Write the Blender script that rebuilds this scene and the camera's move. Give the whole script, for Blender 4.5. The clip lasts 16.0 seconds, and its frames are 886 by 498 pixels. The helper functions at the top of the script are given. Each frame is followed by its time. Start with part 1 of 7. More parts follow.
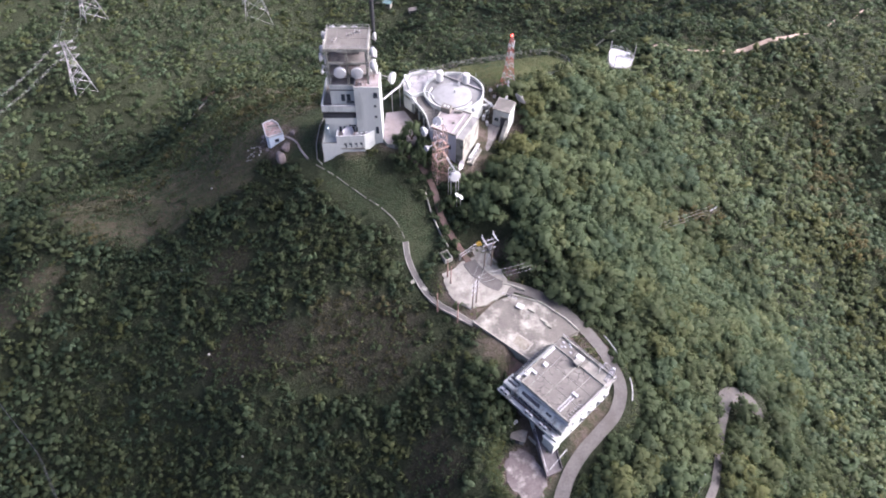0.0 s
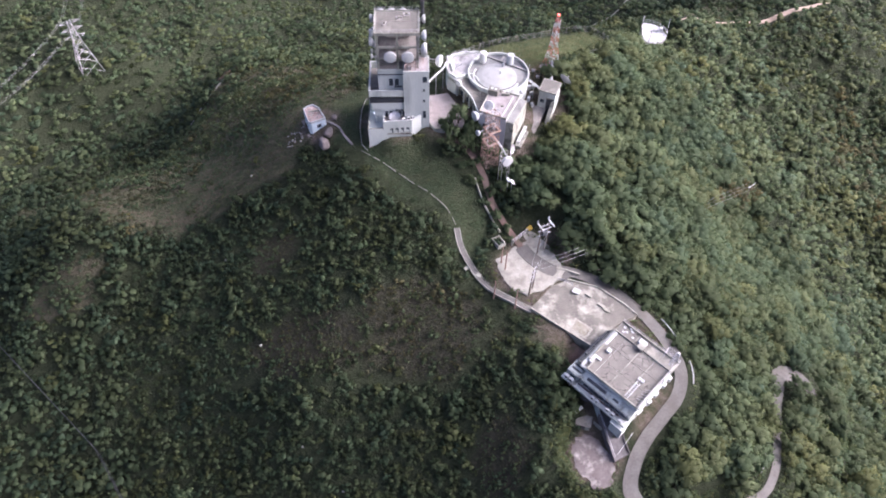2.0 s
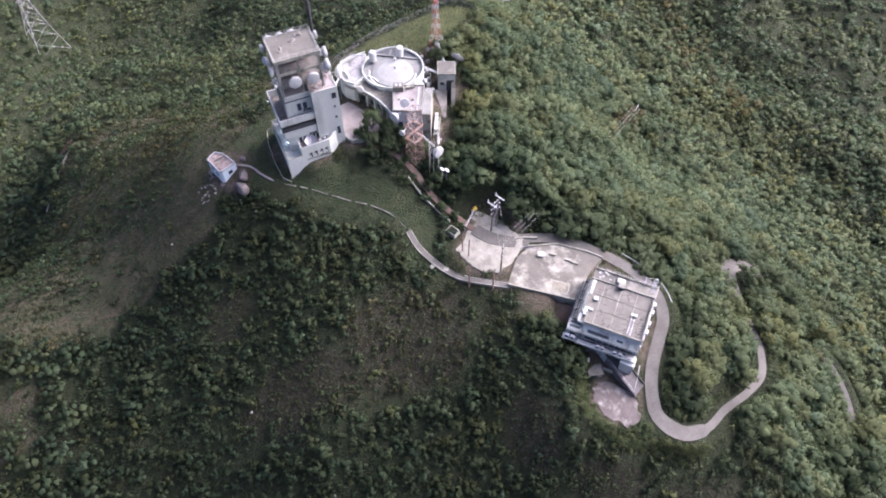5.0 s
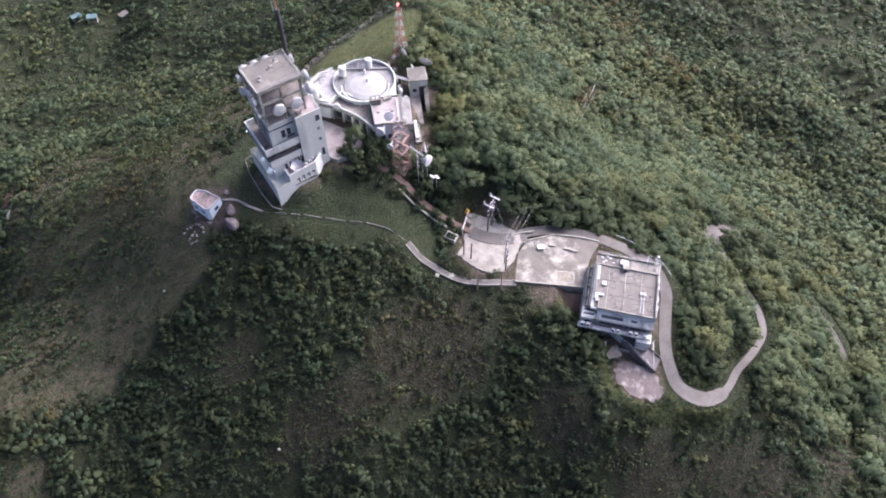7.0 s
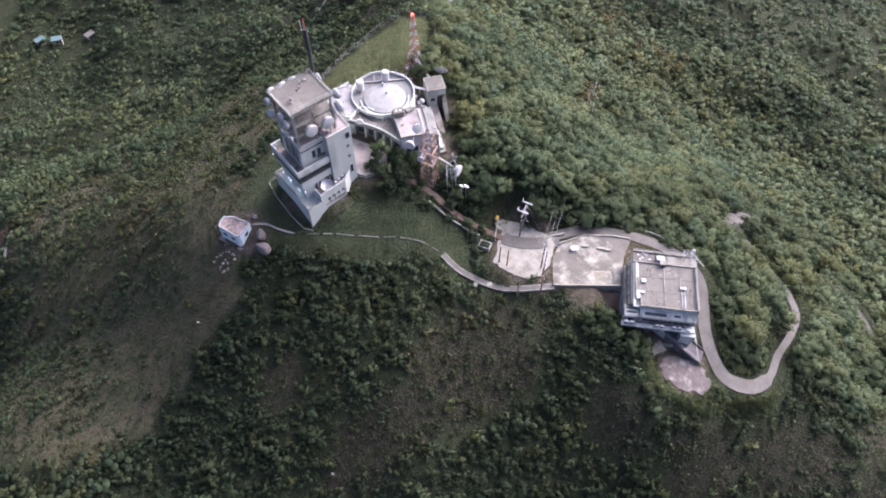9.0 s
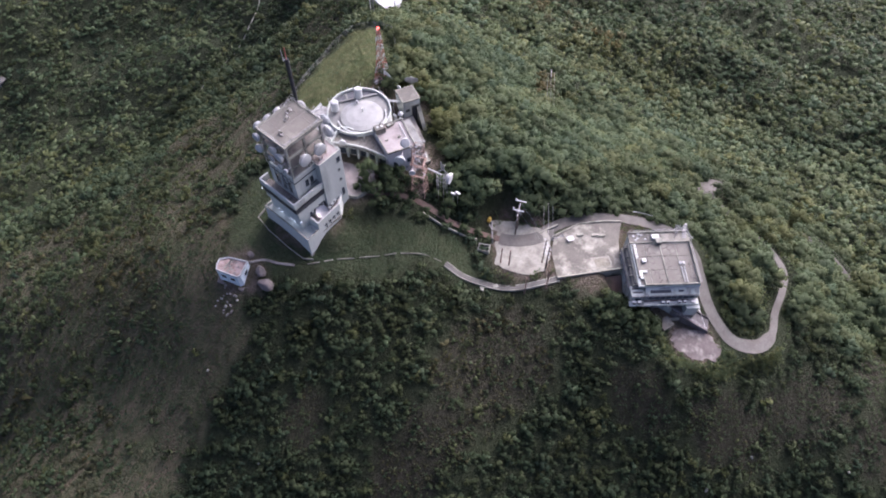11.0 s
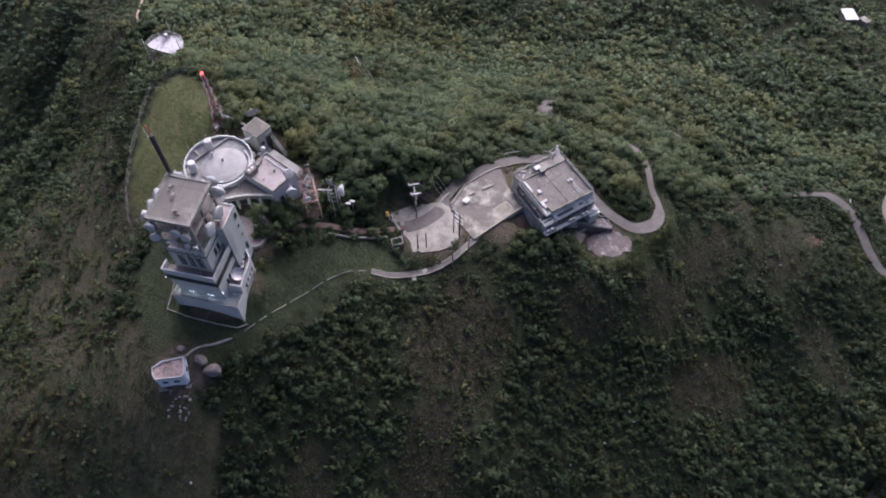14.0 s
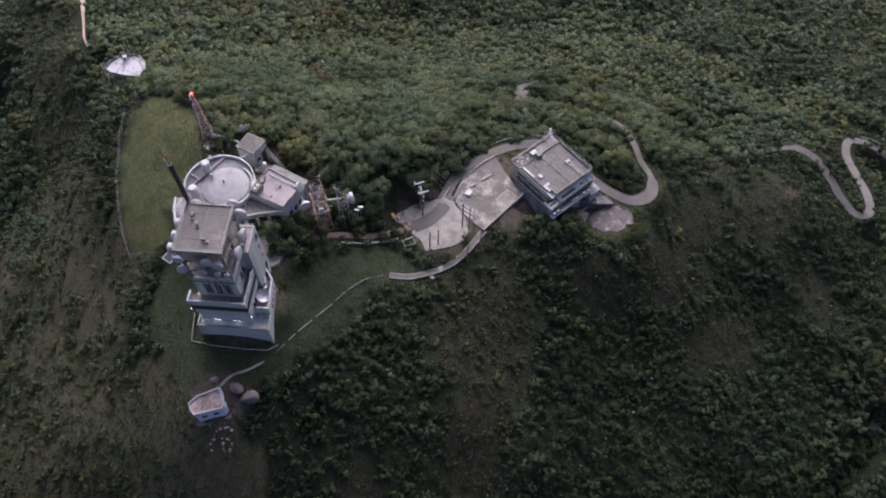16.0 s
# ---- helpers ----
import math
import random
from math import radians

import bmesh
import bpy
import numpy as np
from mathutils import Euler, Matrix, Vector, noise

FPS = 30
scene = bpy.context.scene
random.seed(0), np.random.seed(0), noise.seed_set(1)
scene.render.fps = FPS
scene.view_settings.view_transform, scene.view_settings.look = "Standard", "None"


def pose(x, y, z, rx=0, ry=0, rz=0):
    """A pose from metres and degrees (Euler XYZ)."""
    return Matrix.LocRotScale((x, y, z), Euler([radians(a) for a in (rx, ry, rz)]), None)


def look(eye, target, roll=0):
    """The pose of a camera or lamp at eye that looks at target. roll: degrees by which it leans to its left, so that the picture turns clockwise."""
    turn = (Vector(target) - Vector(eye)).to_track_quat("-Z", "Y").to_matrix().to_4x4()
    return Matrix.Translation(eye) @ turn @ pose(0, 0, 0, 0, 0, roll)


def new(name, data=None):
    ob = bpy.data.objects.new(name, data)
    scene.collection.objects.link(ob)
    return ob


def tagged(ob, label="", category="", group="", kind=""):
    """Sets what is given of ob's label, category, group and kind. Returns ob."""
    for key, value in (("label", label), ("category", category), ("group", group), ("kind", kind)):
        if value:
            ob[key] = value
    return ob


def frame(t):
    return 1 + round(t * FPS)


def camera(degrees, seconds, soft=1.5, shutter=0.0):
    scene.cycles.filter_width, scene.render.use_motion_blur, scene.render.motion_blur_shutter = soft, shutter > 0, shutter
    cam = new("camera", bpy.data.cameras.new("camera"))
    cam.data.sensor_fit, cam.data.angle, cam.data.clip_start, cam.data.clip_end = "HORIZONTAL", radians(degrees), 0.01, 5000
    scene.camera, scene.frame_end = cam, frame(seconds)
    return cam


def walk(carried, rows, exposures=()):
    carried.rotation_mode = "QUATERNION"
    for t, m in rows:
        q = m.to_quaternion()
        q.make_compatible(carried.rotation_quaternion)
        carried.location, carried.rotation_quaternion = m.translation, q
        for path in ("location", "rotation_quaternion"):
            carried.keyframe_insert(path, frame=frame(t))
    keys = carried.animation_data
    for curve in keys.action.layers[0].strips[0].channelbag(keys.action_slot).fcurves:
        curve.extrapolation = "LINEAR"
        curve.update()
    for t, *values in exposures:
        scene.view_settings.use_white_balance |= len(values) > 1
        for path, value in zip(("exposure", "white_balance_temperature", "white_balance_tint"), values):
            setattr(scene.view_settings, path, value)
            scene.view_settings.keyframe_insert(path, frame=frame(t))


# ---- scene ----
cam = camera(64.4, 16.0, soft=1.9)
PATH = [
    (0, (-1.576, 0.254, 137.741), (-1.561, 1.536, 136.206), 0.7),
    (0.5, (-5.75, 1.595, 138.111), (-5.735, 2.816, 136.527), 0.9),
    (1, (-10.092, 2.498, 138.522), (-10.076, 3.719, 136.939), 1.1),
    (1.5, (-14.327, 3.537, 138.942), (-14.296, 4.758, 137.359), 1.2),
    (2, (-18.556, 4.984, 139.333), (-18.498, 6.194, 137.742), 1.2),
    (2.5, (-22.766, 6.427, 139.698), (-22.678, 7.599, 138.08), 1.2),
    (3, (-26.955, 7.85, 140.056), (-26.799, 9.016, 138.439), 0.8),
    (3.5, (-31.378, 9.464, 140.568), (-31.13, 10.612, 138.949), 0.5),
    (4, (-35.522, 11.457, 141.014), (-35.199, 12.582, 139.393), 0.2),
    (4.5, (-39.628, 13.501, 141.299), (-39.241, 14.602, 139.675), -0.2),
    (5, (-43.514, 15.72, 141.641), (-43.058, 16.79, 140.014), -0.5),
    (5.2, (-44.944, 16.717, 141.748), (-44.462, 17.772, 140.119), -0.7),
    (7.3, (-59.748, 29.852, 145.098), (-59.109, 30.783, 143.447), -0.2),
    (7.5, (-61.079, 31.18, 145.186), (-60.428, 32.101, 143.534), -0.2),
    (8, (-64.253, 34.552, 145.439), (-63.583, 35.455, 143.785), 0.0),
    (8.5, (-67.206, 37.866, 145.62), (-66.528, 38.761, 143.965), 0.0),
    (8.7, (-68.326, 39.182, 145.709), (-67.639, 40.07, 144.054), -0.1),
    (10.8, (-78.918, 53.51, 148.24), (-78.118, 54.276, 146.575), -0.3),
    (11, (-79.881, 55.066, 148.286), (-79.055, 55.802, 146.619), -0.4),
    (11.5, (-82.533, 58.995, 148.685), (-81.638, 59.636, 147.015), -0.5),
    (12, (-84.822, 62.96, 148.911), (-83.87, 63.499, 147.236), -0.6),
    (12.5, (-86.783, 67.281, 149.079), (-85.82, 67.786, 147.4), -0.4),
    (13, (-88.636, 71.7, 149.432), (-87.667, 72.182, 147.75), -0.1),
    (13.5, (-90.192, 75.91, 149.794), (-89.185, 76.29, 148.109), -0.1),
    (14, (-91.682, 80.462, 150.238), (-90.639, 80.694, 148.548), 0.1),
    (14.5, (-92.838, 85.334, 150.473), (-91.782, 85.432, 148.778), 0.4),
    (15, (-93.35, 90.34, 150.617), (-92.297, 90.395, 148.917), 0.8),
    (15.5, (-93.221, 95.29, 150.778), (-92.173, 95.34, 149.075), 1.3),
    (16, (-93.006, 100.416, 150.79), (-91.962, 100.459, 149.085), 1.7),
]
walk(cam, [(t, look(eye, target, roll)) for t, eye, target, roll in PATH],
     exposures=[(0.0, 1.46, 5600, 27), (5.0, 1.52, 5600, 27), (8.5, 1.48, 5600, 27), (11.0, 1.19, 5600, 27), (13.5, 0.72, 5600, 28), (15.2, 0.64, 5600, 29), (16.0, 0.48, 5600, 29)])

# ---- world, sun ----
SUN_EL, SUN_AZ = 33.0, 86.0          # degrees above the horizon, clockwise from +y
world = bpy.data.worlds.new("sky")
scene.world = world
world.use_nodes = True
_n = world.node_tree.nodes
_sky = _n.new("ShaderNodeTexSky")
_sky.sky_type = "NISHITA"
_sky.sun_disc = False
_sky.sun_elevation, _sky.sun_rotation = radians(SUN_EL), radians(SUN_AZ)
_sky.air_density, _sky.dust_density, _sky.ozone_density = 0.5, 8.0, 0.2
world.node_tree.links.new(_sky.outputs[0], _n["Background"].inputs[0])
_n["Background"].inputs[1].default_value = 0.145
sun = new("sun", bpy.data.lights.new("sun", "SUN"))
sun.data.energy, sun.data.angle, sun.data.color = 1.75, radians(62), (1.0, 0.95, 0.88)
_d = Vector((math.sin(radians(SUN_AZ)) * math.cos(radians(SUN_EL)), math.cos(radians(SUN_AZ)) * math.cos(radians(SUN_EL)), math.sin(radians(SUN_EL))))
sun.matrix_world = Matrix.Translation((0, 100, 300)) @ _d.to_track_quat("Z", "Y").to_matrix().to_4x4()


# ---- materials ----
def material(name, a, b, rough=0.8, scale=1.0, fine=8.0, metal=0.0, bump=0.3, stain=None, amount=0.5, emit=0.0, spread=0.0, streak=False):
    """Two colours mixed by coarse and fine noise, with an optional stain colour in patches, and bump."""
    m = bpy.data.materials.new(name)
    m.use_nodes = True
    t = m.node_tree
    n, l = t.nodes, t.links
    p = n["Principled BSDF"]
    geo = n.new("ShaderNodeNewGeometry")
    mapping = n.new("ShaderNodeMapping")
    mapping.inputs["Scale"].default_value = (1, 1, 0.18) if streak else (1, 1, 1)
    l.new(geo.outputs["Position"], mapping.inputs[0])
    big, small = n.new("ShaderNodeTexNoise"), n.new("ShaderNodeTexNoise")
    for q, sc in ((big, scale), (small, fine)):
        q.inputs["Scale"].default_value = sc
        q.inputs["Detail"].default_value = 5
        l.new(mapping.outputs[0], q.inputs["Vector"])
    mix = n.new("ShaderNodeMix")
    mix.data_type = "RGBA"
    add = n.new("ShaderNodeMath")
    add.operation = "MULTIPLY_ADD"
    l.new(small.outputs[0], add.inputs[0])
    add.inputs[1].default_value = 0.5
    half = n.new("ShaderNodeMath")
    half.operation = "MULTIPLY"
    half.inputs[1].default_value = 0.6
    l.new(big.outputs[0], half.inputs[0])
    l.new(half.outputs[0], add.inputs[2])
    ramp = n.new("ShaderNodeMapRange")
    ramp.inputs["From Min"].default_value, ramp.inputs["From Max"].default_value = 0.38, 0.72
    l.new(add.outputs[0], ramp.inputs["Value"])
    l.new(ramp.outputs[0], mix.inputs["Factor"])
    mix.inputs["A"].default_value, mix.inputs["B"].default_value = (*a, 1), (*b, 1)
    colour = mix.outputs["Result"]
    if stain:
        third = n.new("ShaderNodeTexNoise")
        third.inputs["Scale"].default_value = scale * 0.6
        third.inputs["Detail"].default_value = 7
        third.inputs["Roughness"].default_value = 0.65
        l.new(mapping.outputs[0], third.inputs["Vector"])
        cut = n.new("ShaderNodeMapRange")
        cut.inputs["From Min"].default_value, cut.inputs["From Max"].default_value = 0.62 - 0.25 * amount, 0.78 - 0.25 * amount
        l.new(third.outputs[0], cut.inputs["Value"])
        mix2 = n.new("ShaderNodeMix")
        mix2.data_type = "RGBA"
        l.new(cut.outputs[0], mix2.inputs["Factor"])
        l.new(colour, mix2.inputs["A"])
        mix2.inputs["B"].default_value = (*stain, 1)
        colour = mix2.outputs["Result"]
    if spread:
        info = n.new("ShaderNodeObjectInfo")
        hsv = n.new("ShaderNodeHueSaturation")
        val = n.new("ShaderNodeMapRange")
        val.inputs["To Min"].default_value, val.inputs["To Max"].default_value = 1 - spread, 1 + spread
        l.new(info.outputs["Random"], val.inputs["Value"])
        l.new(val.outputs[0], hsv.inputs["Value"])
        l.new(colour, hsv.inputs["Color"])
        colour = hsv.outputs[0]
    l.new(colour, p.inputs["Base Color"])
    p.inputs["Roughness"].default_value, p.inputs["Metallic"].default_value = rough, metal
    if bump:
        bn = n.new("ShaderNodeBump")
        bn.inputs["Strength"].default_value = bump
        bn.inputs["Distance"].default_value = 0.05
        l.new(small.outputs[0], bn.inputs["Height"])
        l.new(bn.outputs[0], p.inputs["Normal"])
    if emit:
        p.inputs["Emission Color"].default_value = (*a, 1)
        p.inputs["Emission Strength"].default_value = emit
    return m


WALL = material("pale_wall_paint", (0.432, 0.464, 0.426), (0.522, 0.553, 0.505), 0.75, 0.3, 3.0, bump=0.1, stain=(0.254, 0.272, 0.254), amount=0.36, streak=True)
WALL_BLUE = material("pale_blue_wall_paint", (0.355, 0.388, 0.350), (0.465, 0.503, 0.456), 0.75, 0.5, 4.0, bump=0.1, stain=(0.16, 0.165, 0.155), amount=0.62, streak=True)
CONCRETE = material("weathered_concrete", (0.211, 0.212, 0.177), (0.334, 0.336, 0.281), 0.9, 0.6, 3.0, bump=0.3, stain=(0.114, 0.112, 0.092), amount=0.55)
WHITE_CONCRETE = material("bleached_concrete", (0.226, 0.215, 0.179), (0.359, 0.353, 0.295), 0.9, 0.35, 2.0, bump=0.3, stain=(0.172, 0.160, 0.134), amount=0.45)
YARD = material("stained_yard_concrete", (0.102, 0.095, 0.079), (0.172, 0.162, 0.134), 0.9, 0.3, 2.6, bump=0.3, stain=(0.377, 0.370, 0.305), amount=0.52)
ROOF = material("weathered_roof_felt", (0.106, 0.100, 0.084), (0.170, 0.162, 0.137), 0.9, 0.4, 3.0, bump=0.25, stain=(0.248, 0.237, 0.201), amount=0.25)
ROOF_PALE = material("pale_roof_coating", (0.172, 0.174, 0.163), (0.258, 0.260, 0.241), 0.85, 0.5, 3.0, bump=0.1, stain=(0.129, 0.129, 0.120), amount=0.5)
ROOF_DARK = material("dark_grey_roof_coating", (0.07, 0.072, 0.08), (0.12, 0.122, 0.13), 0.9, 0.3, 2.0, bump=0.1)
DOME = material("white_dome_coating", (0.249, 0.255, 0.243), (0.310, 0.317, 0.301), 0.75, 0.4, 3.0, bump=0.05, stain=(0.215, 0.220, 0.208), amount=0.4)
ASPHALT = material("worn_road_concrete", (0.088, 0.083, 0.073), (0.148, 0.140, 0.124), 0.95, 0.3, 2.5, bump=0.3, stain=(0.098, 0.091, 0.078), amount=0.4)
KERB = material("kerb_concrete", (0.221, 0.219, 0.178), (0.353, 0.353, 0.290), 0.9, 0.8, 4.0, stain=(0.139, 0.138, 0.104), amount=0.5)
DIRT = material("red_brown_earth", (0.105, 0.070, 0.056), (0.18, 0.130, 0.105), 1.0, 0.4, 3.0, stain=(0.075, 0.075, 0.045), amount=0.4)
TRAIL = material("pale_dirt_trail", (0.26, 0.20, 0.145), (0.40, 0.32, 0.25), 1.0, 0.2, 1.5)
DISH = material("white_dish_paint", (0.414, 0.428, 0.414), (0.504, 0.517, 0.500), 0.5, 0.6, 3.0, bump=0.0, stain=(0.306, 0.308, 0.293), amount=0.25, streak=True)
STEEL = material("galvanised_steel", (0.34, 0.34, 0.35), (0.48, 0.48, 0.48), 0.5, 1.0, 5.0, metal=0.5, bump=0.05)
RUST = material("rusty_steel", (0.19, 0.115, 0.085), (0.32, 0.22, 0.175), 0.85, 1.0, 5.0, stain=(0.36, 0.31, 0.28), amount=0.4)
RED = material("red_mast_paint", (0.33, 0.085, 0.065), (0.43, 0.15, 0.12), 0.7, 1.0, 6.0)
BLACK = material("black_antenna_sheath", (0.02, 0.022, 0.025), (0.045, 0.047, 0.05), 0.6, 1.0, 6.0)
DARK = material("dark_opening", (0.025, 0.028, 0.032), (0.06, 0.062, 0.07), 0.5, 0.6, 3.0, bump=0.0)
GLASS = material("dark_window_glass", (0.03, 0.04, 0.05), (0.06, 0.07, 0.08), 0.08, 0.5, 2.0, bump=0.0)
DECK = material("dirty_deck_concrete", (0.17, 0.155, 0.140), (0.29, 0.27, 0.242), 0.9, 0.5, 3.0, stain=(0.1, 0.09, 0.079), amount=0.4)
ROCK = material("granite_boulder", (0.12, 0.10, 0.09), (0.23, 0.20, 0.185), 0.95, 0.5, 3.0, bump=0.8, stain=(0.10, 0.095, 0.085), amount=0.4)
BARK = material("grey_bark", (0.09, 0.07, 0.055), (0.17, 0.14, 0.11), 0.95, 2.0, 10.0)
TUBE = material("fluorescent_tube", (0.9, 0.97, 1.0), (0.9, 0.97, 1.0), 0.4, bump=0.0, emit=2.2)
BEACON = material("red_beacon_glass", (1.0, 0.06, 0.04), (1.0, 0.06, 0.04), 0.4, bump=0.0, emit=6.0)
YELLOW = material("yellow_machine_paint", (0.55, 0.36, 0.04), (0.65, 0.45, 0.08), 0.6, 1.0, 4.0)
CABLE = material("grey_aluminium_cable", (0.22, 0.23, 0.225), (0.32, 0.33, 0.32), 0.6, bump=0.0)


def cracked(m, scale, colour):
    """Adds a net of thin cracks, in patches, to a material."""
    n, l = m.node_tree.nodes, m.node_tree.links
    p = n["Principled BSDF"]
    old = p.inputs["Base Color"].links[0].from_socket
    geo, vor, cut, noi, sel, mul, mix = (n.new(k) for k in ("ShaderNodeNewGeometry", "ShaderNodeTexVoronoi", "ShaderNodeMapRange", "ShaderNodeTexNoise", "ShaderNodeMapRange", "ShaderNodeMath", "ShaderNodeMix"))
    vor.feature = "DISTANCE_TO_EDGE"
    vor.inputs["Scale"].default_value = scale
    noi.inputs["Scale"].default_value = 0.25
    warp = n.new("ShaderNodeTexNoise")
    warp.inputs["Scale"].default_value = 1.2
    add = n.new("ShaderNodeVectorMath")
    l.new(geo.outputs["Position"], warp.inputs["Vector"])
    l.new(geo.outputs["Position"], add.inputs[0])
    l.new(warp.outputs["Color"], add.inputs[1])
    l.new(add.outputs[0], vor.inputs["Vector"])
    l.new(geo.outputs["Position"], noi.inputs["Vector"])
    for q, a, b, v in ((cut, 0.05, 0.02, vor.outputs["Distance"]), (sel, 0.47, 0.55, noi.outputs[0])):
        q.inputs["From Min"].default_value, q.inputs["From Max"].default_value = a, b
        l.new(v, q.inputs["Value"])
    mul.operation = "MULTIPLY"
    l.new(cut.outputs[0], mul.inputs[0])
    l.new(sel.outputs[0], mul.inputs[1])
    mix.data_type = "RGBA"
    l.new(mul.outputs[0], mix.inputs["Factor"])
    l.new(old, mix.inputs["A"])
    mix.inputs["B"].default_value = (*colour, 1)
    l.new(mix.outputs["Result"], p.inputs["Base Color"])
    return m


SLAB = cracked(material("cracked_roof_slab", (0.123, 0.115, 0.098), (0.189, 0.179, 0.152), 0.9, 0.5, 3.5, bump=0.3, stain=(0.255, 0.248, 0.210), amount=0.3), 0.55, (0.062, 0.057, 0.048))


def foliage(name, dark, mid, light):
    """Leaf colour from the crown's tint, which carries painted shade too, a leaf-to-leaf variation and the tree's
    random value.
    """
    m = bpy.data.materials.new(name)
    m.use_nodes = True
    n, l = m.node_tree.nodes, m.node_tree.links
    p = n["Principled BSDF"]
    at = n.new("ShaderNodeAttribute")
    at.attribute_name = "tint"
    info = n.new("ShaderNodeObjectInfo")
    add = n.new("ShaderNodeMath")
    add.operation = "MULTIPLY_ADD"
    l.new(info.outputs["Random"], add.inputs[0])
    add.inputs[1].default_value = 0.25
    l.new(at.outputs["Fac"], add.inputs[2])
    ramp = n.new("ShaderNodeValToRGB")
    ramp.color_ramp.elements[0].color = (*dark, 1)
    ramp.color_ramp.elements[1].color = (*light, 1)
    ramp.color_ramp.elements.new(0.5).color = (*mid, 1)
    l.new(add.outputs[0], ramp.inputs[0])
    hue = n.new("ShaderNodeAttribute")
    hue.attribute_name = "hue"
    cast = n.new("ShaderNodeValToRGB")
    cast.color_ramp.elements[0].color = (0.72, 0.94, 0.86, 1)
    cast.color_ramp.elements[1].color = (1.0, 0.98, 0.58, 1)
    cast.color_ramp.elements.new(0.35).color = (0.78, 0.96, 0.76, 1)
    cast.color_ramp.elements.new(0.7).color = (0.90, 0.98, 0.71, 1)
    l.new(hue.outputs["Fac"], cast.inputs[0])
    leafy = n.new("ShaderNodeMix")
    leafy.data_type, leafy.blend_type = "RGBA", "MULTIPLY"
    leafy.inputs["Factor"].default_value = 1.0
    l.new(ramp.outputs[0], leafy.inputs["A"])
    l.new(cast.outputs[0], leafy.inputs["B"])
    l.new(leafy.outputs["Result"], p.inputs["Base Color"])
    p.inputs["Roughness"].default_value = 0.7
    p.inputs["Specular IOR Level"].default_value = 0.2
    glow = n.new("ShaderNodeBsdfTranslucent")
    l.new(leafy.outputs["Result"], glow.inputs["Color"])
    both = n.new("ShaderNodeMixShader")
    both.inputs[0].default_value = 0.5
    l.new(p.outputs[0], both.inputs[1])
    l.new(glow.outputs[0], both.inputs[2])
    l.new(both.outputs[0], n["Material Output"].inputs["Surface"])
    return m


LEAF = foliage("broad_leaves", (0.058, 0.071, 0.045), (0.100, 0.118, 0.072), (0.178, 0.191, 0.118))
LEAF_DRY = foliage("dry_scrub_leaves", (0.062, 0.060, 0.038), (0.108, 0.097, 0.061), (0.190, 0.162, 0.107))


# ---- builders ----
def link(name, bm, mat, parent=None, label="", smooth=False):
    me = bpy.data.meshes.new(name)
    bm.to_mesh(me)
    bm.free()
    for mm in (mat if isinstance(mat, (list, tuple)) else [mat]):
        me.materials.append(mm)
    if smooth:
        me.polygons.foreach_set("use_smooth", [True] * len(me.polygons))
    ob = new(name, me)
    if parent:
        ob.parent = parent
    if label:
        ob["label"] = label
    return ob


def part(name, bm, mat, parent, label="", smooth=False):
    return link(name, bm, mat, parent, label, smooth)


def thing(name, m=None, label="", category="", group="", kind=""):
    ob = new(name)
    ob.empty_display_size = 0.2
    if m is not None:
        ob.matrix_world = m
    return tagged(ob, label, category, group, kind)


def box(x0, y0, z0, x1, y1, z1, bm=None, bevel=0.0):
    bm = bm or bmesh.new()
    g = bmesh.ops.create_cube(bm, size=1.0, matrix=Matrix.Translation(((x0 + x1) / 2, (y0 + y1) / 2, (z0 + z1) / 2)) @ Matrix.Diagonal((abs(x1 - x0), abs(y1 - y0), abs(z1 - z0), 1)))
    if bevel:
        es = list({e for v in g["verts"] for e in v.link_edges})
        bmesh.ops.bevel(bm, geom=es, offset=bevel, segments=1, affect="EDGES")
    return bm


def rod(p0, p1, r, bm=None, seg=6, r1=None):
    bm = bm or bmesh.new()
    p0, p1 = Vector(p0), Vector(p1)
    d = p1 - p0
    bmesh.ops.create_cone(bm, cap_ends=True, segments=seg, radius1=r, radius2=r if r1 is None else r1, depth=d.length,
                          matrix=Matrix.Translation((p0 + p1) / 2) @ d.to_track_quat("Z", "Y").to_matrix().to_4x4())
    return bm


def prism(points, z0, z1, bm=None):
    """A solid with the given outline (anticlockwise) between two heights; z1 may be a list, one height a corner."""
    bm = bm or bmesh.new()
    n = len(points)
    tops = z1 if isinstance(z1, (list, tuple)) else [z1] * n
    bots = z0 if isinstance(z0, (list, tuple)) else [z0] * n
    lo = [bm.verts.new((x, y, b)) for (x, y), b in zip(points, bots)]
    hi = [bm.verts.new((x, y, t)) for (x, y), t in zip(points, tops)]
    bm.faces.new(lo[::-1])
    bm.faces.new(hi)
    for i in range(n):
        j = (i + 1) % n
        bm.faces.new((lo[i], lo[j], hi[j], hi[i]))
    return bm


